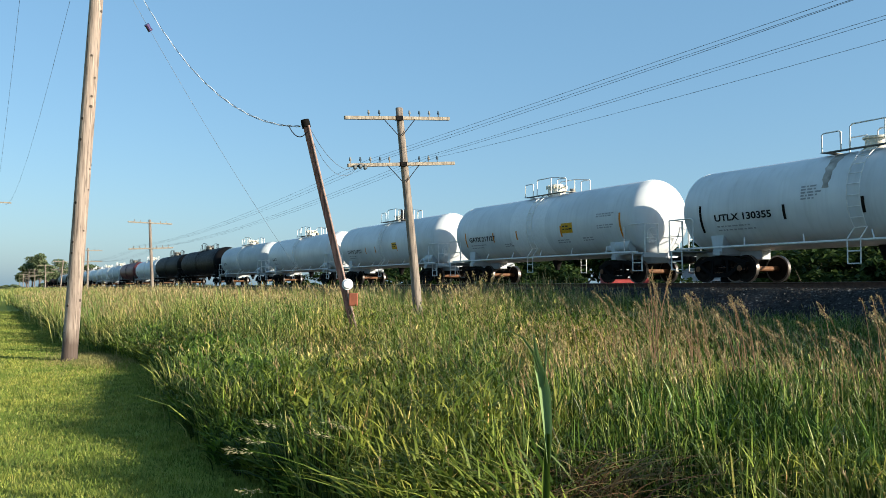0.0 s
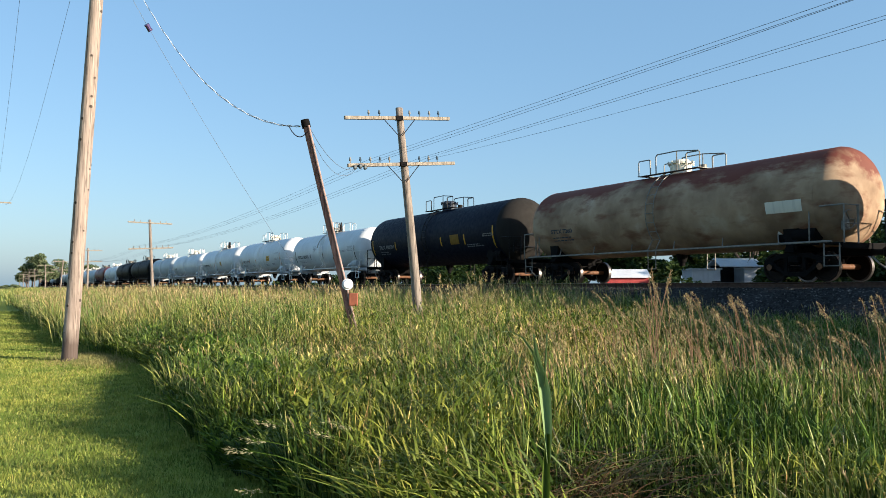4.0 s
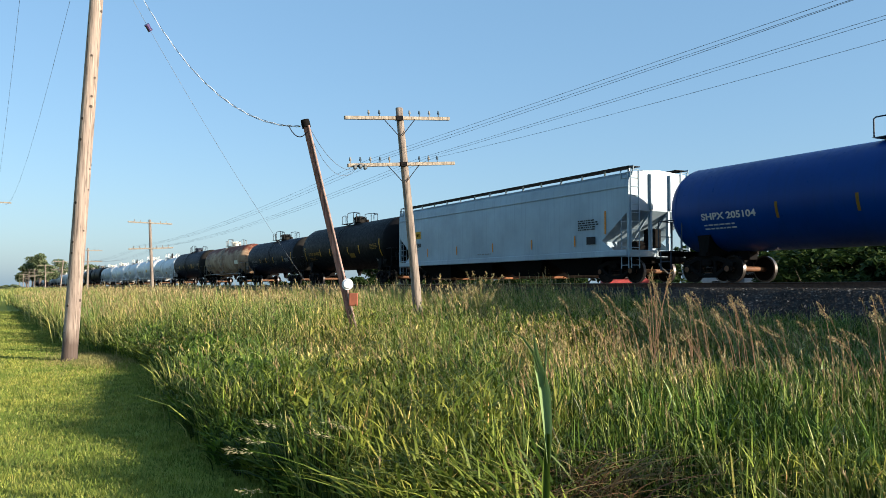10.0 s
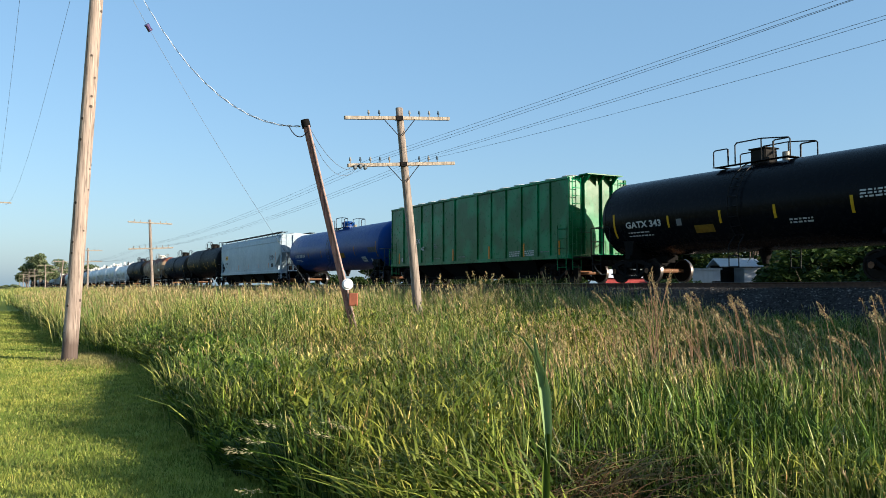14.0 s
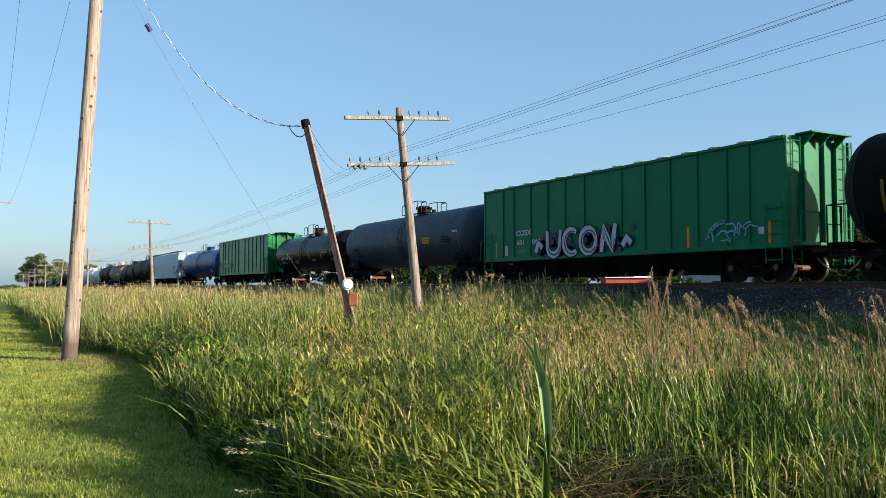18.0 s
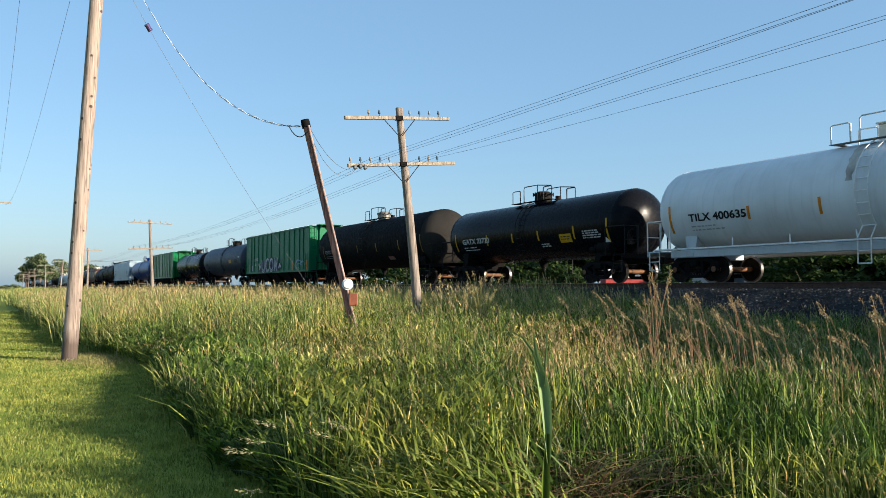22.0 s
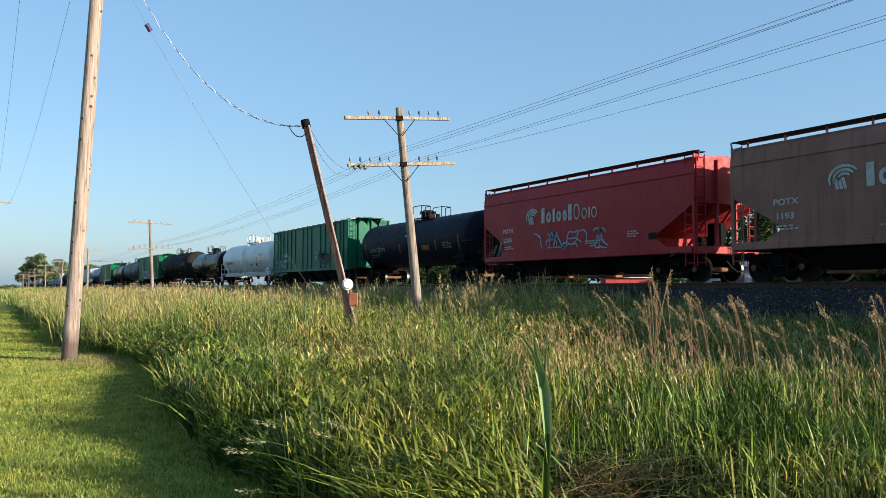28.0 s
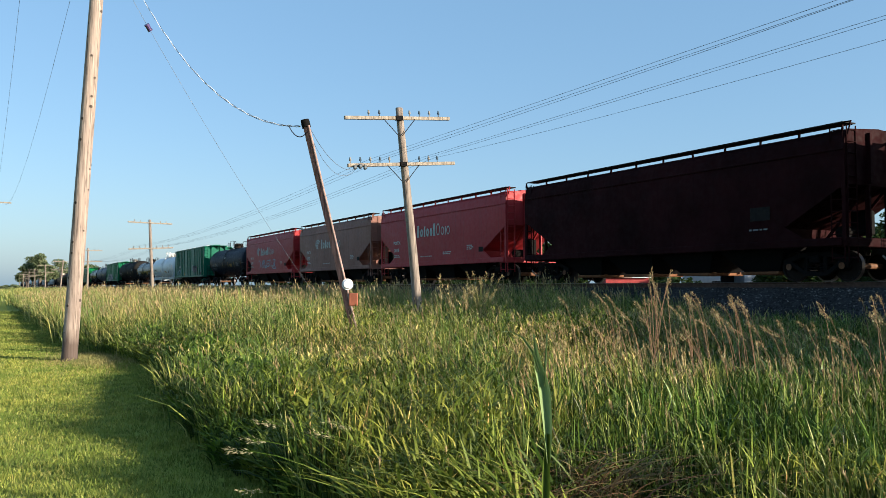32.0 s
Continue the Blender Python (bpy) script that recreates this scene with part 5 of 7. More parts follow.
def ribbed_hopper(label, L, mat, y0, eave=4.42, ribs=(), letter=(), hatches=14):
    """A straight-sided covered hopper with vertical ribs, flat ends, a peaked roof and round hatches."""
    car = thing("hopper_car", label, "hopper car", "train", (TRACK_X, y0, RAIL_Z))
    half = L / 2 - 0.66
    W = 1.53
    sz = 1.08
    bm = B()
    prof = [(-W, sz), (-W, eave), (-W + 0.14, eave + 0.05), (0, eave + 0.20), (W - 0.14, eave + 0.05), (W, eave), (W, sz)]
    a = [bm.verts.new((x, -half + 0.05, z)) for x, z in prof]
    b = [bm.verts.new((x, half - 0.05, z)) for x, z in prof]
    n = len(prof)
    for i in range(n):
        bm.faces.new((a[i], a[(i + 1) % n], b[(i + 1) % n], b[i]))
    bm.faces.new(a)
    bm.faces.new(list(reversed(b)))
    bmesh.ops.recalc_face_normals(bm, faces=bm.faces)
    part("body", bm, mat, car)
    for s in (-1, 1):
        bm = B()
        box(bm, (s * (W + 0.02), 0, eave - 0.02), (0.09, 2 * half, 0.10), None, 0.012)
        part("top_rail", bm, mat, car)
        bm = B()
        box(bm, (s * (W + 0.015), 0, sz + 0.03), (0.10, 2 * half, 0.16), None, 0.012)
        part("side_sill", bm, mat, car)
        for y in ribs:
            bm = B()
            box(bm, (s * (W + 0.028), y, (eave + sz) / 2), (0.055, 0.06, eave - sz - 0.1), None, 0.008)
            part("rib", bm, mat, car)
        for e in (-1, 1):
            bm = B()
            box(bm, (s * (W - 0.02), e * (half - 0.03), (eave + sz) / 2), (0.10, 0.10, eave - sz + 0.1), None, 0.012)
            part("corner_post", bm, mat, car)
    for e in (-1, 1):
        ye = e * half
        bm = B()
        for x in (-0.72, 0.22, 0.80):
            box(bm, (x, ye + e * 0.02, (eave + sz) / 2), (0.10, 0.12, eave - sz), None, 0.012)
        box(bm, (0, ye + e * 0.02, 1.12), (2 * W, 0.10, 0.22), None, 0.012)
        part("end_post", bm, mat, car)
        for sx in (-1, 1):
            bm = B()
            ladder(bm, sx * (W - 0.30), ye + e * 0.12, 0.55, eave + 0.02, 0.44, "x")
            part("ladder", bm, mat, car)
            bm = B()
            ladder(bm, sx * (W + 0.07), ye - e * 0.42, 0.55, 2.45, 0.6, "y", 0.4)
            part("side_ladder", bm, mat, car)
        bm = B()
        pipe(bm, [(-W + 0.05, ye + e * 0.45, 1.1), (-W + 0.05, ye + e * 0.45, 2.1), (-0.6, ye + e * 0.45, 2.1), (-0.6, ye + e * 0.45, 1.1)], 0.022)
        part("end_railing", bm, mat, car)
        bm = B()
        box(bm, (0, ye + e * 0.28, 1.08), (2 * W - 0.2, 0.5, 0.05), None, 0.006)
        part("end_platform", bm, M_GRATE, car)
        # roof-end platform on brackets
        bm = B()
        box(bm, (0, ye + e * 0.20, eave + 0.13), (1.9, 0.62, 0.045), None, 0.006)
        part("roof_platform", bm, mat, car)
        bm = B()
        for x in (-0.75, 0.0, 0.75):
            prism(bm, [(ye + e * 0.46, eave + 0.11), (ye + e * 0.04, eave + 0.11), (ye + e * 0.04, eave - 0.26)], x - 0.02, x + 0.02)
        part("platform_bracket", bm, mat, car)
    bm = B()
    box(bm, (0, 0, eave + 0.225), (0.55, 2 * half, 0.04))
    part("running_board", bm, mat, car)
    for i in range(hatches):
        y = -half + 2 * half * (i + 0.5) / hatches
        for x in (-0.98, 0.98):
            bm = B()
            rod(bm, (x, y, eave + 0.02), (x, y, eave + 0.13), 0.33, 16)
            rod(bm, (x, y, eave + 0.13), (x, y, eave + 0.16), 0.36, 16, 0.28)
            # Hatches painted white for the sunlit glints along the roof edge.
            part("roof_hatch", bm, M_RAILW, car, "round roof hatch, whitened as if sunlit", 40)
    for i in range(4):
        bm = B()
        span = 2 * half - 5.2
        yc = -span / 2 + span * (i + 0.5) / 4
        k = span / 8 * 0.96
        va = [bm.verts.new(p) for p in ((-1.4, yc - k, 1.05), (1.4, yc - k, 1.05), (1.4, yc + k, 1.05), (-1.4, yc + k, 1.05))]
        vb = [bm.verts.new(p) for p in ((-0.7, yc - k * 0.55, 0.38), (0.7, yc - k * 0.55, 0.38), (0.7, yc + k * 0.55, 0.38), (-0.7, yc + k * 0.55, 0.38))]
        bm.faces.new(list(reversed(vb)))
        for j in range(4):
            bm.faces.new((va[j], vb[j], vb[(j + 1) % 4], va[(j + 1) % 4]))
        bmesh.ops.recalc_face_normals(bm, faces=bm.faces)
        box(bm, (0, yc, 0.33), (1.6, k * 1.2, 0.12), None, 0.02)
        part("discharge_gate", bm, M_UNDER, car)
    bm = B()
    box(bm, (0, 0, 0.9), (0.4, L - 2.2, 0.28), None, 0.02)
    part("centre_sill", bm, M_UNDER, car)

    def side(z):
        return -W - 0.004

    for it in letter:
        if it[0] == "word":
            word(car, it[1], it[2], it[3], it[4], lambda q: side(q) - 0.055, it[5])
        elif it[0] == "print":
            small_print(car, it[1], it[2], it[3], it[4], side, it[5])
        elif it[0] == "mark":
            mark(car, it[1], it[2], it[3], it[4], side, it[5], "stencil_panel")
        elif it[0] == "tag":
            tag_paint(car, it[1], it[2], it[3], it[4], lambda q: side(q) - 0.06 - (it[9] if len(it) > 9 else 0), it[5], it[6], it[7], it[8])
        elif it[0] == "bubble":
            bubble_paint(car, it[1], it[2], it[3], it[4], lambda q: side(q) - 0.06)
    running_gear(car, L, 2.3, y0=y0)
    return car


def bubble_paint(car, y, z, w, h, side):
    """Fat silver rounded shapes with dark edges on a cloudy violet ground."""
    rnd = random.Random(31)

    def arc(cx, cy, rx, ry, a0, a1, n=14):
        return [(cx + rx * math.cos(radians(a0 + (a1 - a0) * k / n)), cy + ry * math.sin(radians(a0 + (a1 - a0) * k / n))) for k in range(n + 1)]
    u = w / 7.0
    shapes = [[(0.5 * u, h * 0.2), (0.7 * u, h * 0.55), (1.0 * u, h * 0.35)],
              [(1.35 * u, h * 0.95)] + arc(1.8 * u, h * 0.38, 0.42 * u, h * 0.30, 180, 360) + [(2.3 * u, h * 0.95)],
              arc(3.05 * u, h * 0.50, 0.50 * u, h * 0.42, 50, 310),
              arc(4.15 * u, h * 0.50, 0.48 * u, h * 0.40, 0, 360),
              [(4.95 * u, h * 0.08), (5.05 * u, h * 0.50), (5.10 * u, h * 0.92), (5.35 * u, h * 0.50), (5.62 * u, h * 0.12), (5.70 * u, h * 0.55), (5.80 * u, h * 0.98)],
              [(6.2 * u, h * 0.25), (6.45 * u, h * 0.5), (6.7 * u, h * 0.3)]]
    for mat, lift, name in ((M_GRAF_B, 0.0, "violet_ground"), (M_BLACKMARK, 0.008, "dark_edge"), (M_GRAF_A, 0.014, "silver_shape"), (M_GRAF_B, 0.020, "violet_shading")):
        bm = B()
        if lift == 0.0:
            for i in range(70):
                cx, cy = rnd.uniform(0.03, 0.97) * w, rnd.uniform(0.08, 0.85) * h * (0.6 + 0.4 * math.sin(math.pi * i / 70))
                r = rnd.uniform(0.10, 0.24) * (1.2 if 0.12 * w < cx < 0.88 * w else 0.6)
                bm.faces.new([bm.verts.new((cx + r * rnd.uniform(0.75, 1.15) * math.cos(a), max(0.0, cy + r * rnd.uniform(0.75, 1.15) * math.sin(a)), 0)) for a in [k * math.pi / 4.5 for k in range(9)]])
        else:
            for pts in shapes:
                if name == "violet_shading":
                    ribbon(bm, [(px + 0.05, py * 0.94) for px, py in pts[1:-1]], 0.07)
                else:
                    ribbon(bm, pts, 0.44 if name == "dark_edge" else 0.30)
        me = bpy.data.meshes.new(name)
        bm.to_mesh(me)
        bm.free()
        ob = mesh_part(name, on_side(me, y, z, lambda q: side(q) - lift), mat, car, "sprayed shapes")
        ob["kind"] = "stuff"


TRAIN = []      # (car, y of its centre at 0 s)


def couple(front, rear, build, *args, **kw):
    """Build a car between two coupling planes (y at 0 s)."""
    y = (front + rear) / 2
    car = build(args[0], front - rear, *args[1:], y, **kw)
    TRAIN.append((car, y))
    return car


def build_train():
    K, W_, G_ = M_BLACKMARK, M_WHITEMARK, M_GREYMARK
    # far cars ahead, seen small
    y = 200.5
    far = [(M_WHITE, "white"), (M_WHITE, "white"), (M_GREYW, "pale grey"), (M_WHITE, "white"), (M_BLACK, "black"), (M_GREYW, "pale grey"), (M_WHITE, "white"),
           (M_BLACK, "black"), (M_MAROON, "dark red"), (M_BLACK, "black"), (M_BLACK, "black"), (M_WHITE, "white")]
    for m, c in far:
        couple(y + 17.6, y, tank_car, "distant %s tank car far up the train" % c, 4.0, m, rail=M_RAILW if m is M_WHITE else None, lean_detail=False, side_rail=False)
        y += 17.6
    near = [(182, 200.5, 4.0, M_WHITE, "white"), (163.5, 182, 4.0, M_GREYW, "pale grey"), (145, 163.5, 4.1, M_MAROON, "dark red"), (126, 145, 4.0, M_WHITE, "white"),
            (107.5, 126, 4.15, M_BLACK, "black"), (87.6, 107.5, 4.2, M_BLACK, "black"), (71.0, 87.6, 3.95, M_GREYW, "pale grey"), (54.17, 71.0, 3.9, M_WHITE, "white")]
    for rear, front, top, m, c in near:
        light = m in (M_WHITE, M_GREYW)
        couple(front, rear, tank_car, "%s tank car with railed top platform, far along the train" % c, top, m, rail=M_RAILW if light else None, lean_detail=False,
               dome_mat=M_CREAM if light else None, letter="GATX" if light else None, letter_mat=K, sill_mat=M_GREYW if light else None)
    couple(54.17, 38.07, tank_car, "white tank car with orange reflectors and white rails", 3.95, M_WHITE, rail=M_RAILW, dome_mat=M_CREAM, letter="GATX 217121", letter_mat=K, dome="valves",
           stripes=((2.4, 0.4), (0.9, 0.4), (-2.2, 0.4)), stripe_mat=M_ORANGE, panels=((-1.6, 2.1, 0.6, 0.4, M_YELLOW),), sill_mat=M_GREYW)
    couple(38.07, 22.17, tank_car, "white tank car with a repainted centre band and drum dome", 4.0, M_WHITE, rail=M_RAILW, dome_mat=M_CREAM, letter="GATX 217127", letter_mat=K,
           stripes=((5.64, 0.7), (3.07, 0.45), (1.09, 0.4), (-2.24, 0.45), (-5.96, 1.0)), stripe_mat=M_ORANGE,
           panels=((-2.33, 2.1, 0.75, 0.42, M_YELLOW), (-4.62, 2.4, 1.1, 0.3, "print"), (-4.65, 1.95, 0.9, 0.3, "print"), (-1.9, 1.6, 0.9, 0.2, "print"), (-3.6, 1.62, 0.8, 0.2, "print"), (2.2, 1.62, 0.7, 0.2, "print")),
           sill_mat=M_GREYW, dome_y=-0.1, band=(1.54, -1.17))
    couple(22.17, 6.62, tank_car, "white tank car with black lettering and dark relief valves", 3.86, M_WHITE, rail=M_RAILW, dome="valves", dome_mat=M_CREAM, letter="UTLX 130355", letter_mat=K,
           stripes=((5.75, 0.9), (2.42, 0.45), (-0.17, 0.45), (-3.3, 0.5), (-6.1, 0.95)), stripe_mat=M_IRON,
           panels=((-2.05, 1.68, 0.7, 0.26, M_YELLOW), (-3.63, 2.2, 1.2, 0.12, "print"), (-4.9, 2.05, 0.9, 0.5, "print"), (1.75, 2.25, 0.6, 0.55, "print")), sill_mat=M_GREYW, stain=0.95)
    couple(6.62, -11.01, tank_car, "matt black tank car with yellow reflectors and panel", 4.16, M_NAVY, letter="TILX 402091", letter_mat=G_,
           stripes=((7.05, 0.9), (3.86, 0.45), (1.25, 0.42), (-1.72, 0.45), (-4.18, 0.5), (-6.9, 1.05)), panels=((-2.78, 2.05, 0.9, 0.5, M_OCHRE), (-4.4, 1.75, 1.4, 0.2, "print"), (-6.0, 2.1, 1.1, 0.3, "print"), (-6.6, 1.35, 0.35, 0.3, "diamond")), side_rail=False, dome_mat=M_SLATE, lit_heads=True)
    couple(-11.01, -28.08, tank_car, "cream tank car streaked and blotched with brown rust", 4.08, M_RUSTW, dome="drum", dome_mat=M_CREAM, letter="STTX 7260", letter_size=0.28, letter_mat=M_SLATE, rail=M_STEELB,
           panels=((-5.3, 2.1, 1.3, 0.36, M_CREAM), (-5.5, 1.4, 0.35, 0.3, "diamond")), sill_mat=M_UNDER, dome_y=-0.3)
    couple(-28.08, -43.96, tank_car, "plain black tank car with thin top rails", 3.92, M_NAVY, letter="GATX 22806", letter_mat=G_, letter_size=0.3,
           stripes=((2.64, 0.4), (0.85, 0.35), (-1.15, 0.45), (-3.75, 0.45), (-5.9, 0.95)), panels=((1.9, 1.95, 0.8, 0.3, M_BROWNB), (-4.3, 1.7, 1.1, 0.45, "print"), (-1.4, 1.6, 0.6, 0.35, "print")), dome="drum", dome_mat=M_GRATE, side_rail=False, dome_y=-0.4, lit_heads=True)
    couple(-43.96, -61.5, tank_car, "long black tank car with faded yellow lettering", 4.26, M_BLACK, letter="UTLX 994087", letter_mat=M_OCHRE,
           stripes=((6.83, 1.0), (3.63, 0.5), (1.74, 0.5), (-1.56, 0.5), (-3.47, 0.55), (-6.72, 1.05)), panels=((-1.8, 1.8, 0.85, 0.28, M_OCHRE), (-5.3, 2.05, 1.2, 0.45, "print"), (-5.71, 1.45, 0.4, 0.4, "diamond"), (-6.21, 1.45, 0.4, 0.4, "diamond"), (0.81, 1.9, 0.25, 0.14, G_)), side_rail=False, dome_mat=M_GRATE)
    F = [("mark", 8.05, 2.52, 0.98, 0.40, M_YELLOW), ("word", "53330", 8.05, 2.05, 0.36, K), ("print", 8.0, 1.85, 0.7, 2, G_), ("print", -6.86, 2.48, 1.25, 5, K), ("mark", -7.4, 1.54, 0.55, 0.3, K),
         ("mark", -8.5, 1.9, 0.10, 0.9, M_ORANGE), ("print", 1.0, 1.4, 1.6, 1, G_), ("mark", 7.93, 2.63, 0.14, 0.17, M_IRON), ("mark", 7.74, 2.63, 0.14, 0.17, M_IRON), ("mark", 7.55, 2.63, 0.14, 0.17, M_IRON), ("mark", 7.36, 2.63, 0.14, 0.17, M_IRON)]
    F += [("mark", yy, 1.5, 0.09, 0.42, M_ORANGE) for yy in (6.31, 3.12, -0.32, -3.53, -6.6)]
    couple(-61.5, -82.8, curved_hopper, "long pale blue-grey covered hopper with a yellow sign", M_HOPPER, eave=4.17, roof=4.34, letter=F, rail=M_HOPPER)
    couple(-82.8, -102.75, tank_car, "glossy deep blue tank car with white lettering", 4.06, M_BLUE, letter="SHPX 205104", letter_mat=W_, rail=M_SLATE, dome="drum", dome_mat=M_BLUE,
           stripes=((4.28, 0.5), (1.59, 0.5), (-1.57, 0.5), (-4.61, 0.6), (-8.1, 1.0)), stripe_mat=M_OCHRE, panels=((-2.0, 1.83, 0.85, 0.35, M_OCHRE), (-5.52, 1.5, 0.7, 0.32, W_), (-6.9, 2.04, 1.2, 0.34, M_SLATE), (-7.0, 1.5, 0.4, 0.35, "diamond")), side_rail=False)
    ribs_a = [6.95, 6.06, 4.72, 3.45, 2.23, 0.97, -1.26, -2.53, -3.82, -5.09, -6.36, -7.26]
    H = [("word", "COSX", 5.97, 2.28, 0.40, W_), ("word", "6010", 5.92, 1.86, 0.36, W_), ("word", "42", 4.66, 1.86, 0.36, W_), ("mark", 7.2, 1.3, 0.22, 0.22, W_), ("print", 5.9, 1.6, 0.7, 2, G_), ("print", 3.25, 2.1, 0.3, 3, G_)]
    H += [("mark", yy, 1.2, 0.12, 0.6, M_ORANGE) for yy in (7.59, 1.23, -2.27, -5.21, -7.84)] + [("print", yy, 1.42, 0.8, 3, W_) for yy in (-4.09, -5.32)] + [("print", yy, 1.35, 0.6, 1, G_) for yy in (-6.56, 3.2, 0.6)]
    couple(-102.75, -121.2, ribbed_hopper, "bright green ribbed covered hopper with blotchy repaint patches", M_GREEN, ribs=ribs_a, letter=H)
    couple(-121.2, -136.98, tank_car, "glossy black tank car with yellow reflectors", 3.95, M_GLOSS, letter="GATX 343", letter_mat=W_, letter_size=0.38, rail=M_RAILB, dome="box", dome_mat=M_GRATE,
           stripes=((5.9, 0.9), (3.04, 0.42), (0.67, 0.42), (-1.49, 0.42), (-4.09, 0.5), (-6.0, 0.9)), panels=((1.82, 1.7, 0.85, 0.26, M_OCHRE), (-4.4, 2.1, 1.0, 0.4, "print"), (-2.0, 1.75, 0.8, 0.12, "print"), (2.6, 2.0, 0.24, 0.24, G_)), side_rail=False)
    couple(-136.98, -155.45, tank_car, "slate-blue black tank car with a yellow panel", 4.15, M_SLATE, letter="CBTX", letter_mat=M_BROWNB, rail=M_RAILB, dome="drum", dome_mat=M_GRATE,
           stripes=((1.74, 0.5), (-2.0, 0.5), (-4.78, 0.5), (-7.2, 1.0)), stripe_mat=M_OCHRE, panels=((-3.3, 2.23, 0.85, 0.32, M_YELLOW), (-6.73, 2.7, 0.5, 0.1, W_), (-5.5, 2.0, 1.1, 0.5, "print")), side_rail=False, dome_y=-0.6)
    Kk = [("word", "COSX", 5.8, 2.16, 0.40, W_), ("word", "601", 5.72, 1.74, 0.36, W_), ("word", "047", 4.55, 1.74, 0.36, W_), ("mark", 6.8, 1.3, 0.25, 0.45, W_), ("print", 5.7, 1.45, 0.6, 2, G_),
          ("bubble", 4.74, 1.12, 6.9, 1.18), ("tag", -5.4, 1.23, 0.8, 0.8, M_GRAF_C, 5, 9, 0.05), ("tag", -6.62, 1.35, 0.55, 0.55, M_GRAF_C, 4, 10, 0.05), ("mark", -7.59, 1.5, 0.22, 0.22, W_)]
    Kk += [("mark", yy, 1.2, 0.12, 0.7, M_ORANGE) for yy in (7.6, -4.59, -7.95)]
    couple(-155.45, -174.0, ribbed_hopper, "green ribbed covered hopper with silver and violet spray paint", M_GREEN2, ribs=ribs_a, letter=Kk)
    couple(-174.0, -193.23, tank_car, "dull brown-black tank car with pale stencils", 4.26, M_BROWNB, letter="CBTX 742139", letter_mat=G_, letter_size=0.38, rail=M_RAILB, dome="drum", dome_mat=M_STEELB,
           stripes=((7.23, 0.9), (4.61, 0.5), (1.05, 0.5), (-1.9, 0.5), (-5.06, 0.6), (-7.91, 1.0)), stripe_mat=M_OCHRE, panels=((-6.4, 2.3, 1.2, 0.5, "print"), (-3.2, 1.5, 0.8, 0.2, M_BROWN)), side_rail=False, dome_y=0.2, lit_heads=True)
    couple(-193.23, -208.83, tank_car, "black tank car with white stencils and hazard placard", 3.78, M_GLOSS, letter="GATX 73720", letter_mat=W_, letter_size=0.42, rail=M_RAILB, dome="drum", dome_mat=M_GRATE,
           stripes=((5.89, 0.9), (2.88, 0.5), (0.68, 0.42), (-1.37, 0.42), (-3.9, 0.55), (-6.0, 0.9)), panels=((-2.94, 1.73, 0.8, 0.36, M_YELLOW), (-4.5, 1.65, 1.15, 0.45, "print"), (-5.89, 1.6, 0.45, 0.4, "diamond"), (-1.5, 1.5, 0.6, 0.2, "print")), side_rail=False)
    couple(-208.83, -227.2, tank_car, "white pressure tank car with black stencils and side sill", 4.05, M_WHITE, letter="TILX 400635", letter_mat=K, letter_size=0.42, rail=M_RAILW, dome="box", dome_mat=M_CREAM,
           stripes=((7.4, 0.95), (3.99, 0.42), (1.42, 0.5), (-1.44, 0.55), (-4.41, 0.6), (-7.0, 1.05)), stripe_mat=M_ORANGE,
           panels=((-2.0, 1.8, 0.8, 0.22, M_YELLOW), (-3.85, 1.76, 0.45, 0.24, K), (-5.12, 2.45, 1.5, 0.35, "print"), (-5.12, 1.7, 0.7, 0.45, "print"), (-7.04, 1.45, 0.5, 0.5, "diamond")), sill_mat=M_GREYW, cradle=True, stain=0.45)
    ribs_b = [7.05, 6.33, 5.52, 4.54, 3.57, 2.62, 0.83, -0.14, -1.12, -3.0, -3.95, -4.93, -5.91, -6.79, -7.41]
    O = [("word", "CABX", 5.42, 2.25, 0.36, W_), ("word", "5806", 5.42, 1.85, 0.30, W_), ("word", "97", 4.40, 1.85, 0.30, W_), ("tag", 6.4, 1.25, 1.7, 0.75, M_GRAF_C, 9, 14, 0.07),
         ("tag", -2.42, 1.4, 2.4, 0.8, M_GRAF_B, 13, 15, 0.30), ("tag", -2.5, 1.45, 2.2, 0.72, M_GREYMARK, 12, 16, 0.10, 0.012), ("print", -1.88, 2.35, 0.4, 7, W_), ("mark", -6.14, 1.28, 0.5, 0.28, K), ("mark", 7.3, 1.2, 0.3, 0.3, W_), ("mark", -7.0, 1.6, 0.22, 0.2, W_)]
    O += [("mark", yy, 1.2, 0.12, 0.5, M_YELLOW) for yy in (2.53, -4.87)]
    couple(-227.2, -244.8, ribbed_hopper, "teal-green ribbed covered hopper with violet spray paint", M_TEAL, ribs=ribs_b, letter=O, eave=4.38)
    couple(-244.8, -260.85, tank_car, "black tank car with a rusty-capped dome", 3.85, M_NAVY, letter="GATX 73719", letter_mat=G_, letter_size=0.38, rail=M_RAILB, dome="drum", dome_mat=M_IRON,
           stripes=((6.0, 0.9), (4.0, 0.5), (1.06, 0.5), (-1.15, 0.5), (-3.4, 0.55), (-5.9, 0.9)), stripe_mat=M_OCHRE, panels=((-1.8, 1.9, 0.85, 0.28, M_OCHRE), (0.4, 2.75, 0.5, 0.12, W_), (-4.2, 1.7, 1.0, 0.5, "print")), side_rail=False)
    pale = plain("faded_white_sign_paint", (0.36, 0.38, 0.36), 0.6, 0, 0.3, 3)

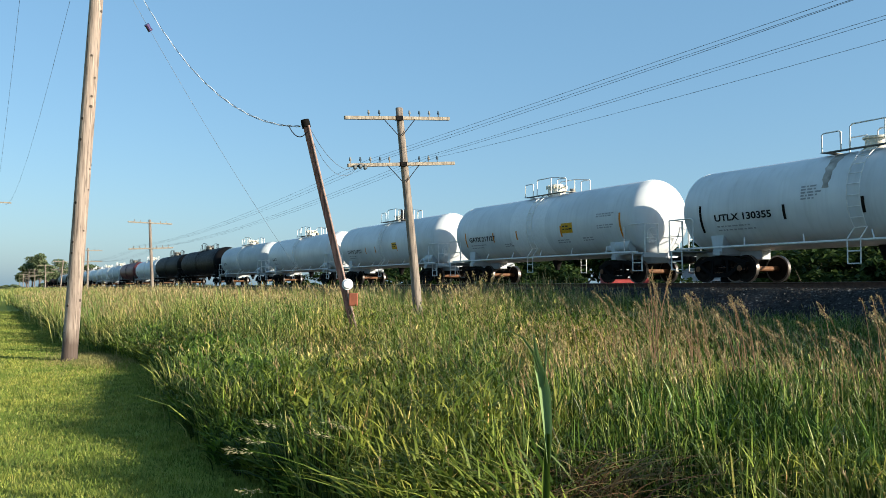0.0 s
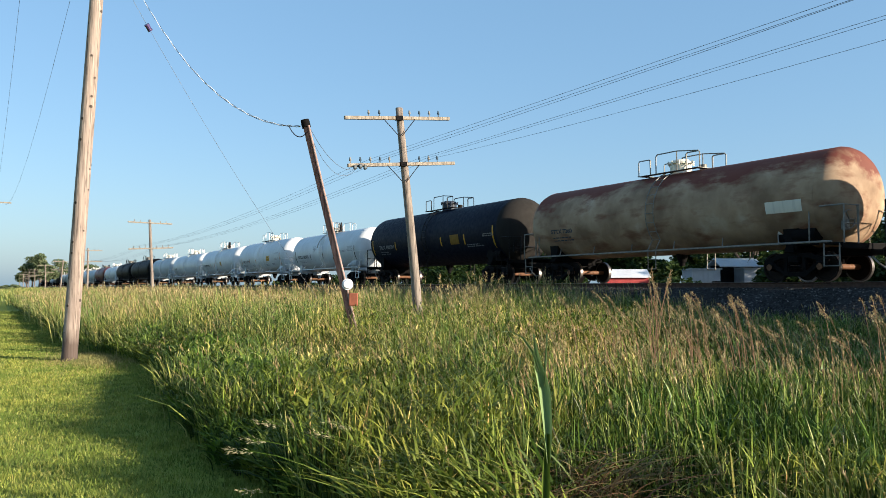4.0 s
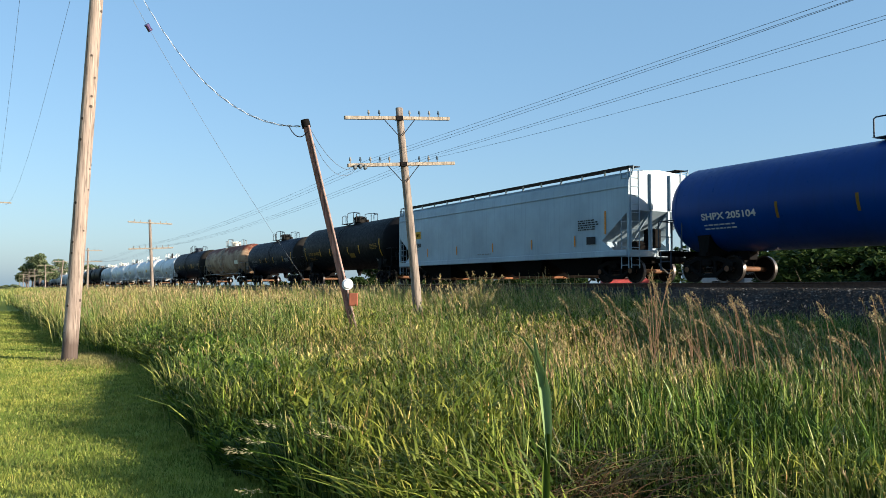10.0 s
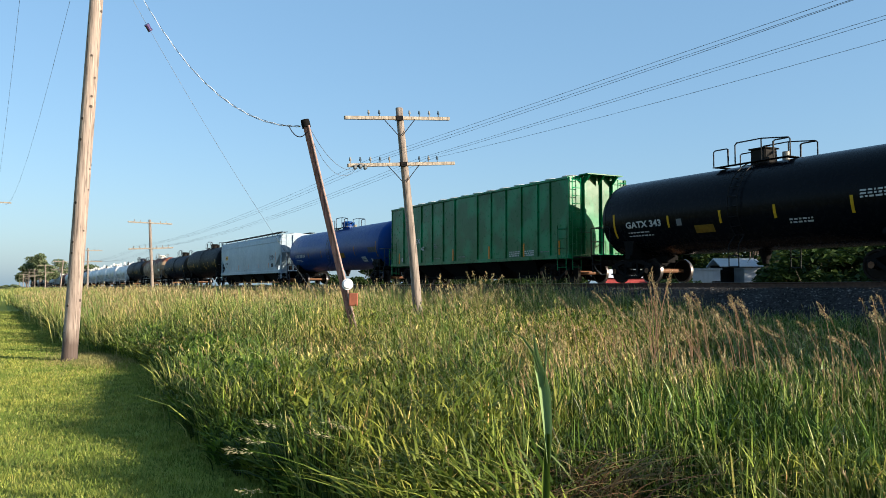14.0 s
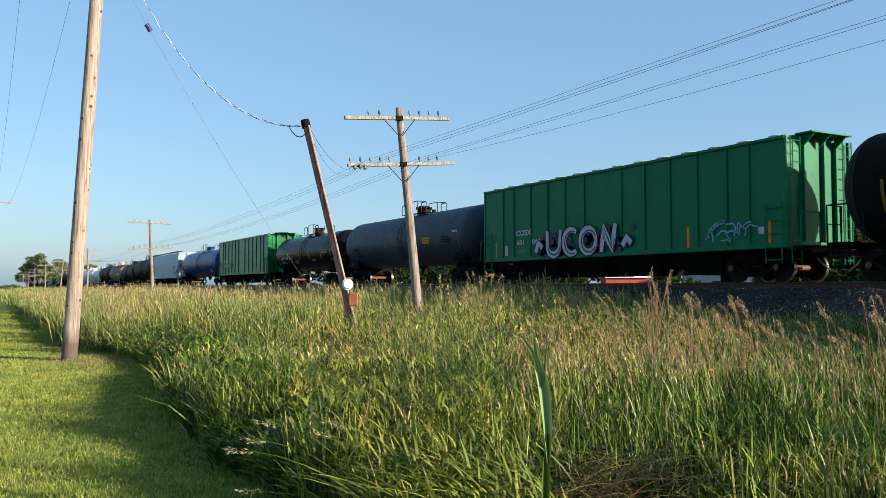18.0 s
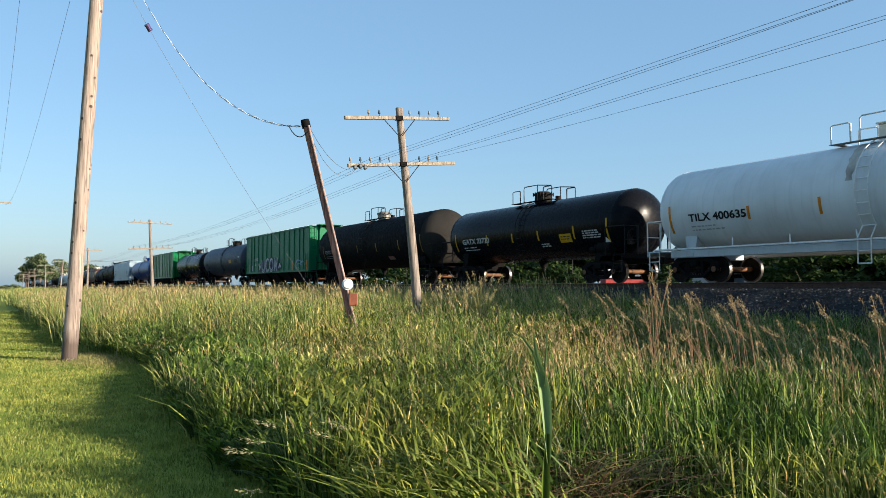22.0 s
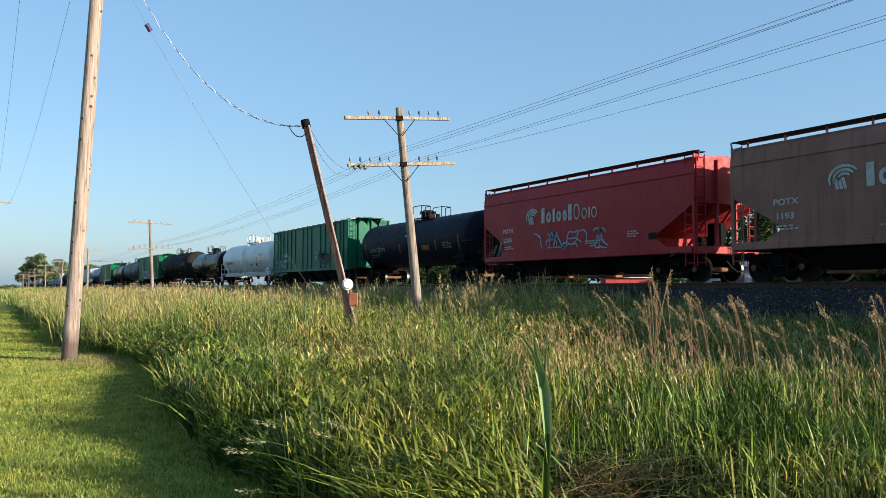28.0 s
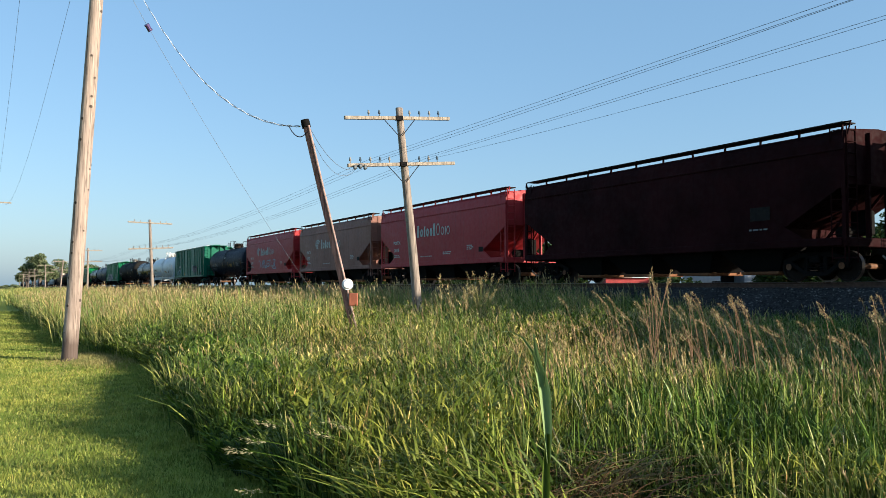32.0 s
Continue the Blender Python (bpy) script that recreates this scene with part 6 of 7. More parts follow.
    def sign(number, tag):
        q = [("emblem", 3.05, 2.60, 0.66, pale), ("word", "POTX", 5.1, 2.33, 0.31, pale), ("word", number, 5.02, 1.90, 0.31, pale), ("print", 5.0, 1.66, 0.8, 2, pale),
             ("print", -3.43, 1.9, 0.65, 3, pale), ("mark", -4.57, 1.57, 0.42, 0.24, M_GRATE), ("print", -0.94, 1.66, 0.75, 2, pale), ("print", 1.65, 1.5, 1.6, 1, pale)]
        if tag:
            q.append(("tag", 2.11, 1.38, 4.6, 0.78, M_GRAF_C, 17, 21, 0.08))
        return q
    couple(-260.85, -275.98, curved_hopper, "red covered hopper with a pale emblem and blue spray paint", M_RED, letter=sign("2285", True), kind="red", bays=3)
    couple(-275.98, -291.05, curved_hopper, "faded brown covered hopper with a pale emblem", M_BROWN, letter=sign("1193", False), kind="red", bays=3)
    couple(-291.05, -306.5, curved_hopper, "clean red covered hopper with a pale emblem", M_RED, letter=sign("2015", False), kind="red", bays=3)
    # Unseen following cars, added so that the train's shadow goes on over the meadow.
    for rear in (-341.1, -358.4, -375.7):
        couple(rear + 17.3, rear, curved_hopper, "dark brown covered hopper coupled behind its like", M_DARKBR, kind="red", bays=4)
    couple(-306.5, -323.8, curved_hopper, "dark brown covered hopper with dull unmarked sides", M_DARKBR, kind="red", bays=4, letter=[("mark", -4.6, 1.9, 0.75, 0.42, M_GRATE), ("print", -4.55, 1.6, 0.7, 1, G_)])


build_train()


# ---- grass ----
def blade_material(name, stops, trans=0.14, rough=0.55, vary=1.0):
    m = bpy.data.materials.new(name)
    m.use_nodes = True
    nt = m.node_tree
    g = nt.nodes.new("ShaderNodeNewGeometry")
    c = ramp(nt, g.outputs["Random Per Island"], stops)
    big = ramp(nt, noise_tex(nt, 0.5, 3), [(0.40, [1 - vary * k for k in (0.48, 0.24, 0.48)]), (0.60, [1 + vary * k for k in (0.24, 0.16, 0.0)])])
    c = mixc(nt, 1.0, c, big, "MULTIPLY")
    tuft = ramp(nt, noise_tex(nt, 3.2, 2, (1, 1, 0.15)), [(0.38, [1 - vary * k for k in (0.60, 0.50, 0.60)]), (0.62, [1 + vary * k for k in (0.45, 0.42, 0.2)])])
    c = mixc(nt, 1.0, c, tuft, "MULTIPLY")
    b = nt.nodes["Principled BSDF"]
    b.inputs["Roughness"].default_value = rough
    b.inputs["Specular IOR Level"].default_value = 0.2
    nt.links.new(c, b.inputs["Base Color"])
    t = nt.nodes.new("ShaderNodeBsdfTranslucent")
    nt.links.new(c, t.inputs[0])
    mx = nt.nodes.new("ShaderNodeMixShader")
    mx.inputs[0].default_value = trans
    nt.links.new(b.outputs[0], mx.inputs[1])
    nt.links.new(t.outputs[0], mx.inputs[2])
    nt.links.new(mx.outputs[0], nt.nodes["Material Output"].inputs[0])
    return m


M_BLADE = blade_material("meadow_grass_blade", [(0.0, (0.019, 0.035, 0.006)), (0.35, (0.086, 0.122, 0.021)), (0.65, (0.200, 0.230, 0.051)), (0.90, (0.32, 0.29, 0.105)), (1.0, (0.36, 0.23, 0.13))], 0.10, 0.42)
# Middle-distance copy of the blade ramp, brightened for the sun on that band.
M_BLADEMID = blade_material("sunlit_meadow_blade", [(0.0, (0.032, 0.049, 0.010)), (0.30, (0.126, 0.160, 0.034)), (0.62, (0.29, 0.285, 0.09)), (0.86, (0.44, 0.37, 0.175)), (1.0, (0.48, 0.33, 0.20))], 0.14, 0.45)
# Far copy: tan of the seed heads, with the distance's brightness put in.
M_BLADEFAR = blade_material("lightened_ripening_blade", [(0.0, (0.10, 0.125, 0.035)), (0.35, (0.19, 0.205, 0.065)), (0.65, (0.30, 0.275, 0.12)), (1.0, (0.40, 0.33, 0.21))])
M_SEED = blade_material("grass_seed_head", [(0.0, (0.26, 0.165, 0.09)), (0.5, (0.39, 0.28, 0.16)), (1.0, (0.47, 0.39, 0.24))], 0.25, 0.8, 0.4)
M_PALESEED = blade_material("pale_seed_head", [(0.0, (0.36, 0.30, 0.17)), (1.0, (0.50, 0.43, 0.27))], 0.25, 0.8, 0.2)
M_STRAW = blade_material("dry_straw", [(0.0, (0.19, 0.17, 0.06)), (1.0, (0.33, 0.27, 0.13))], 0.2, 0.8, 0.5)
# Lower leaves near black: the shade deep in the grass is coloured in.
M_LOWER = blade_material("shade_darkened_lower_leaf", [(0.0, (0.009, 0.022, 0.004)), (0.6, (0.022, 0.043, 0.008)), (1.0, (0.05, 0.07, 0.016))], 0.06)
M_LAWN = blade_material("lawn_blade", [(0.0, (0.115, 0.150, 0.029)), (0.5, (0.18, 0.212, 0.042)), (0.85, (0.245, 0.252, 0.062)), (1.0, (0.31, 0.28, 0.10))], 0.2, 0.6, 0.5)
M_WEED = blade_material("weed_leaf", [(0.0, (0.048, 0.072, 0.012)), (0.6, (0.138, 0.166, 0.031)), (1.0, (0.24, 0.242, 0.057))], 0.25)


def ground_zs(x):
    return np.interp(x, [g[0] for g in GROUND], [g[1] for g in GROUND])


def strip_mesh(name, base, height, width, lean, bend, face, segs, mat, z0=None):
    """Many tapered, bending blades in one mesh. base (n,2); lean = heading of the bend; bend = tip offset as a share of the height; face = heading of the flat side."""
    n = len(base)
    z0 = ground_zs(base[:, 0]) if z0 is None else z0
    co = np.zeros((n, 2 * segs + 1, 3), np.float32)
    for i in range(segs + 1):
        t = i / segs
        off = bend * height * t ** 1.9
        cx = base[:, 0] + np.cos(lean) * off
        cy = base[:, 1] + np.sin(lean) * off
        cz = z0 + height * (t - 0.30 * bend * t ** 2.4)
        if i == segs:
            co[:, 2 * segs] = np.stack([cx, cy, cz], 1)
        else:
            w = width * 0.5 * (1 - 0.62 * t ** 1.3) * (0.75 if i == 0 else 1)
            co[:, 2 * i] = np.stack([cx + np.cos(face) * w, cy + np.sin(face) * w, cz], 1)
            co[:, 2 * i + 1] = np.stack([cx - np.cos(face) * w, cy - np.sin(face) * w, cz], 1)
    k = 2 * segs + 1
    quads = [(2 * i, 2 * i + 1, 2 * i + 3, 2 * i + 2) for i in range(segs - 1)]
    tip = (2 * segs - 2, 2 * segs - 1, 2 * segs)
    loops = np.array([j for q in quads for j in q] + list(tip), np.int64)
    sizes = np.array([4] * (segs - 1) + [3], np.int64)
    L = (np.arange(n)[:, None] * k + loops[None]).ravel()
    S = np.tile(sizes, n)
    me = bpy.data.meshes.new(name)
    me.vertices.add(n * k)
    me.vertices.foreach_set("co", co.ravel())
    me.loops.add(len(L))
    me.loops.foreach_set("vertex_index", L.astype(np.int32))
    me.polygons.add(len(S))
    me.polygons.foreach_set("loop_start", np.concatenate([[0], np.cumsum(S)[:-1]]).astype(np.int32))
    me.polygons.foreach_set("use_smooth", np.ones(len(S), bool))
    me.update()
    me.validate()
    return mesh_part(name, me, mat)


RNG = np.random.default_rng(11)


def wedge(n, r0, r1, a0=-1.5, a1=64.0, x_min=None, x_max=17.6):
    """Points of the meadow by range and heading from the standpoint, headings measured from the track's direction."""
    out = []
    while sum(len(o) for o in out) < n:
        r = np.sqrt(RNG.uniform(r0 * r0, r1 * r1, n))
        a = np.radians(RNG.uniform(a0, a1, n))
        p = np.stack([r * np.sin(a), r * np.cos(a)], 1)
        e = np.array([lawn_edge(y) for y in p[:, 1]]) if x_min is None else x_min
        ok = (p[:, 0] > e) & (p[:, 0] < x_max + RNG.normal(0, 0.35, n))
        out.append(p[ok])
    return np.concatenate(out)[:n]


def clump(p):
    """Smooth 0..1 patchiness over the meadow."""
    x, y = p[:, 0], p[:, 1]
    v = np.sin(x * 1.3 + 0.7 * np.sin(y * 0.9)) + np.sin(y * 1.1 + 1.9 + 0.8 * np.sin(x * 1.7)) + 0.7 * np.sin(x * 3.1 + y * 2.3) + 0.5 * np.sin(x * 5.7 - y * 4.1)
    return np.clip(0.5 + v / 5.5, 0, 1)


def tall(p):
    """Height of the standing grass: low along the lawn, full in the meadow, tallest up the track."""
    d = p[:, 0] - edge_line(p[:, 1])
    far = np.interp(p[:, 1], [0, 5, 9, 15, 21, 40], [0.86, 0.86, 0.95, 1.10, 1.42, 1.42])
    right = np.interp(p[:, 0] / np.maximum(p[:, 1], 0.1), [0.62, 0.8, 1.05, 1.5], [1.0, 0.90, 0.76, 0.66])
    dip = 1.0 - 0.50 * np.exp(-((p[:, 0] - 3.35) / 0.50) ** 2 - ((p[:, 1] - 3.85) / 0.50) ** 2)
    dip *= 1.0 - 0.72 * np.exp(-((p[:, 0] - 3.0) / 1.0) ** 2 - ((p[:, 1] - 17.4) / 2.0) ** 2)
    dip *= 1.0 - 0.72 * np.exp(-((p[:, 0] - 2.40) / 0.50) ** 2 - ((p[:, 1] - 6.7) / 0.60) ** 2)
    dip *= 1.0 - 0.28 * np.exp(-((p[:, 0] - 4.6) / 1.2) ** 2 - ((p[:, 1] - 11.0) / 3.5) ** 2)
    fringe = 1.0 + np.clip(1.0 - d / 1.6, 0, 1) * (0.25 + 0.60 * np.sin(p[:, 1] * 1.15 + 0.8) * np.sin(p[:, 1] * 0.47) + 0.30 * np.sin(p[:, 1] * 3.3))
    fringe = fringe * np.where(p[:, 0] < 3.2, np.interp(p[:, 1], [5.2, 6.2], [1.05, 1.0]), np.interp(p[:, 1], [5.2, 6.2], [1.2, 1.0]))
    side = np.clip((p[:, 0] / np.maximum(p[:, 1], 0.1) - 0.80) / 0.16, 0, 1) * np.clip((np.hypot(p[:, 0], p[:, 1]) - 9.0) / 3.5, 0, 1)
    rise = 1.0 + np.interp(p[:, 0], [9.5, 12.0, 17.0], [0.0, 0.34, 0.34]) * np.interp(p[:, 0] / np.maximum(p[:, 1], 0.1), [0.55, 0.72, 1.0, 1.5], [0.05, 0.8, 0.9, 0.35])
    return rise * (1.0 - 0.08 * side) * fringe * (0.47 + 0.40 * np.clip(d / 1.8, 0, 1)) * (0.66 + 0.62 * clump(p)) * far * right * dip


def grass_layer(name, n, r0, r1, w, segs, label, hscale=1.0, bend_by=0.2, mat=None, low=0.5, tuft=9, spread=0.075):
    c = wedge(n // tuft, r0, r1)
    n = len(c) * tuft
    ch = np.repeat(RNG.uniform(0.72, 1.12, len(c)), tuft)
    cl = np.repeat(RNG.normal(2.9, 0.9, len(c)), tuft)
    off = RNG.normal(0, spread, (n, 2))
    p = np.repeat(c, tuft, 0) + off
    h = tall(p) * RNG.uniform(low, 1.10, n) * hscale * ch
    lean = np.where(RNG.uniform(0, 1, n) < 0.5, np.arctan2(off[:, 1], off[:, 0]), cl)
    bend = np.abs(RNG.normal(bend_by, bend_by, n)).clip(0.02, 1.1)
    ob = strip_mesh(name, p, h, w * RNG.uniform(0.6, 1.5, n), lean, bend, RNG.uniform(-1.5, 1.5, n) - 0.5, segs, mat or M_BLADE)
    tagged(ob, label, "grass", kind="stuff")


def seed_heads(name, n, r0, r1, w, label, tufts=9, a0=-1.5, a1=64.0, hs=1.0):
    """Upright stems, each with a slender plume of small scales."""
    p = wedge(n * 2, r0, r1, a0, a1)
    keep = RNG.uniform(0, 1, len(p)) < 0.25 + 0.75 * clump(p[:, ::-1] * 0.6) ** 2
    p = p[keep][:n]
    n = len(p)
    h = tall(p) * RNG.uniform(0.90, 1.20, n) * hs
    lean = RNG.normal(3.0, 0.7, n)
    bend = np.abs(RNG.normal(0.16, 0.12, n)).clip(0.02, 0.6)
    st = strip_mesh(name + "_stems", p, h, np.full(n, w * 0.5), lean, bend, RNG.uniform(-0.9, 0.9, n) - 0.5, 4, M_STRAW)
    tagged(st, "thin straw-coloured grass stems", "grass", kind="stuff")
    bs, hh, z0 = [], [], []
    for k in range(tufts):
        t = 0.84 + 0.15 * k / tufts
        off = bend * h * t ** 1.9
        q = p + np.stack([np.cos(lean) * off, np.sin(lean) * off], 1) + RNG.normal(0, w * 0.22, (n, 2))
        bs.append(q)
        z0.append(ground_zs(p[:, 0]) + h * (t - 0.30 * bend * t ** 2.4))
        hh.append(np.full(n, 0.045) * RNG.uniform(0.7, 1.3, n) * (1.2 - 0.6 * k / tufts))
    bs, hh, z0 = np.concatenate(bs), np.concatenate(hh), np.concatenate(z0)
    m = len(bs)
    ob = strip_mesh(name, bs, hh * max(1.0, w / 0.012), np.full(m, w * 0.8), np.tile(lean, tufts) + RNG.normal(0, 0.8, m), np.full(m, 0.4), RNG.uniform(0, 3.14, m), 2, M_SEED, z0)
    tagged(ob, label, "grass", kind="stuff")



def leaf_layer(name, n, r0, r1, lo, hi, length, w, mat, label, a0=-1.5, a1=64.0):
    """Single leaves that leave the stems part of the way up and droop outwards; thick in some patches, thin in others."""
    p = wedge(n * 2, r0, r1, a0, a1)
    p = p[RNG.uniform(0, 1, len(p)) < 0.2 + 0.8 * clump(p * 0.7 + 3.0) ** 1.5][:n]
    n = len(p)
    lean = RNG.uniform(0, 6.28, n)
    z = ground_zs(p[:, 0]) + tall(p) * RNG.uniform(lo, hi, n)
    ob = strip_mesh(name, p, length * RNG.uniform(0.4, 1.0, n), w * RNG.uniform(0.6, 1.4, n), lean, RNG.uniform(0.5, 2.0, n), lean + 1.57 + RNG.normal(0, 0.4, n), 4, mat, z)
    tagged(ob, label, "grass", kind="stuff")


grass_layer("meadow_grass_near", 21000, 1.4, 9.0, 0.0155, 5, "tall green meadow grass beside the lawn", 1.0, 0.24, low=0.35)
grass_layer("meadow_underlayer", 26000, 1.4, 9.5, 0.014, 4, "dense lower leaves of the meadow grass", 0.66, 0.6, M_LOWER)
grass_layer("broad_blades", 3600, 2.4, 8.5, 0.024, 6, "broad arching grass blades", 0.85, 0.75, M_WEED, 0.5, 8, 0.05)
leaf_layer("stem_leaves_near", 7000, 3.0, 10.0, 0.2, 0.8, 0.17, 0.013, M_WEED, "drooping leaves on the grass stems")
leaf_layer("corner_leaves", 7500, 4.6, 10.5, 0.35, 0.95, 0.20, 0.017, M_WEED, "leafy green growth at the meadow corner", 10.0, 33.0)
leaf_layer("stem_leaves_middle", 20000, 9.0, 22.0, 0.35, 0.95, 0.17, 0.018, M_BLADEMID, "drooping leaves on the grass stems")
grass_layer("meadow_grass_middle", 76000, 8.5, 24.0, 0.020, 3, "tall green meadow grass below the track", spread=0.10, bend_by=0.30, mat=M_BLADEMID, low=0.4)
grass_layer("meadow_broad_middle", 11000, 7.5, 20.0, 0.028, 4, "broad-leaved grass below the track", 0.8, 0.6, M_WEED, 0.5, 9, 0.07)
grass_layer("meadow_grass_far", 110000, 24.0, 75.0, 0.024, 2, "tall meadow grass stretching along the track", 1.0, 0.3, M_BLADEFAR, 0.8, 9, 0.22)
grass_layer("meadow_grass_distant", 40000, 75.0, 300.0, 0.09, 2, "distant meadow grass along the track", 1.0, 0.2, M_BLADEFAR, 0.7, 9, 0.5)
def meadow_beside():
    """The meadow goes on beside and behind the standpoint."""
    n = 44000
    y = np.where(RNG.uniform(0, 1, n) < 0.72, RNG.uniform(-12.0, 9.0, n), RNG.uniform(-40.0, 16.0, n))
    x = 2.05 + 15.3 * RNG.uniform(0, 1, n) ** 1.4
    ok = (np.degrees(np.arctan2(x, y)) > 63.0) | (np.hypot(x, y) < 1.5)
    p = np.stack([x, y], 1)[ok]
    n = len(p)
    # Out-of-view grass near the standpoint is made taller to shade the foreground.
    h = tall(np.abs(p)) * RNG.uniform(0.6, 1.05, n) * (1.06 + 0.45 * np.exp(-((p[:, 0] - 4.2) / 2.0) ** 2 - (p[:, 1] / 4.0) ** 2))
    ob = strip_mesh("meadow_grass_beside", p, h, RNG.uniform(0.02, 0.04, n), RNG.normal(2.9, 1.2, n), np.abs(RNG.normal(0.3, 0.25, n)), RNG.uniform(-1.5, 1.5, n), 3, M_BLADEMID)
    tagged(ob, "unseen meadow grass beside the lawn, raised to shade the foreground", "grass", kind="stuff")


meadow_beside()
seed_heads("seed_heads_near", 130, 3.4, 8.5, 0.008, "brown feathery grass seed heads", 14)
seed_heads("seed_heads_middle", 2200, 8.5, 24.0, 0.013, "brown feathery grass seed heads", 10)
seed_heads("tan_stems", 800, 6.5, 16.0, 0.013, "tan dry grass stems with brown seed heads", 12, 34.0, 60.0, 1.12)
seed_heads("seed_heads_far", 6500, 24.0, 80.0, 0.030, "pale brown grass seed heads", 5)


def edge_weeds(name, n, y0, y1, big):
    """Low leafy weeds along the lawn's edge: small leaves on short stalks."""
    y = y0 + (y1 - y0) * RNG.uniform(0, 1, n) ** 1.4
    x = np.array([lawn_edge(v) for v in y]) + np.abs(RNG.normal(-0.02, 0.65, n)) - 0.12
    ok = np.sin(y * 1.9 + 0.6) + np.sin(y * 0.83 + x * 2.0) + RNG.normal(0, 0.6, n) > -0.5
    x, y = x[ok], y[ok]
    n = len(x)
    c = np.stack([x, y], 1)
    z = RNG.uniform(0.05, 0.52, n) * np.clip(0.45 + (x - edge_line(y)) * 0.8, 0.3, 1.1)
    ob = strip_mesh(name, c, RNG.uniform(0.07, 0.17, n) * big, RNG.uniform(0.018, 0.042, n) * big, RNG.uniform(0, 6.28, n), RNG.uniform(0.6, 1.6, n), RNG.uniform(-1.2, 0.8, n), 3, M_WEED, ground_zs(x) + z)
    tagged(ob, "low leafy green weeds along the lawn edge", "weeds", kind="stuff")


def stalk(name, label, base, tips, r, mat, plume=0.0, plume_r=0.03, seed=1, arch=0.12, cat="weed", seed_mat=None):
    """A plant of one or more thin stems from one base, each with an optional plume of scales."""
    rnd = random.Random(seed)
    t = thing(name, label, cat, "", base)
    for tip in tips:
        tip = Vector(tip) - Vector(base)
        pts = []
        for i in range(9):
            k = i / 8
            pts.append(Vector((tip.x * k ** 1.5, tip.y * k ** 1.5, tip.z * (k + arch * k * (1 - k) * 3))))
        bm = B()
        pipe(bm, pts, r, 5, r * 0.45)
        part("stem", bm, mat, t)
        if plume:
            vs, fs = [], []
            d = (pts[-1] - pts[-3]).normalized()
            for i in range(70):
                u = rnd.random()
                c = pts[-1] - d * plume * u
                w = plume_r * (0.35 + 0.9 * math.sin(math.pi * min(1, u * 0.9 + 0.1)))
                o = Vector((rnd.gauss(0, 0.5), rnd.gauss(0, 0.5), rnd.gauss(0, 0.4))) * w
                e = d * plume * 0.09 + o * 0.7
                s = Vector((rnd.uniform(-1, 1), rnd.uniform(-1, 1), rnd.uniform(-1, 1))) * plume_r * 0.22
                k = len(vs)
                vs += [tuple(c + o - s), tuple(c + o + s), tuple(c + o + e)]
                fs.append((k, k + 1, k + 2))
            me = bpy.data.meshes.new("plume")
            me.from_pydata(vs, [], fs)
            mesh_part("plume", me, seed_mat or M_SEED, t, "feathery seed plume")
    return t


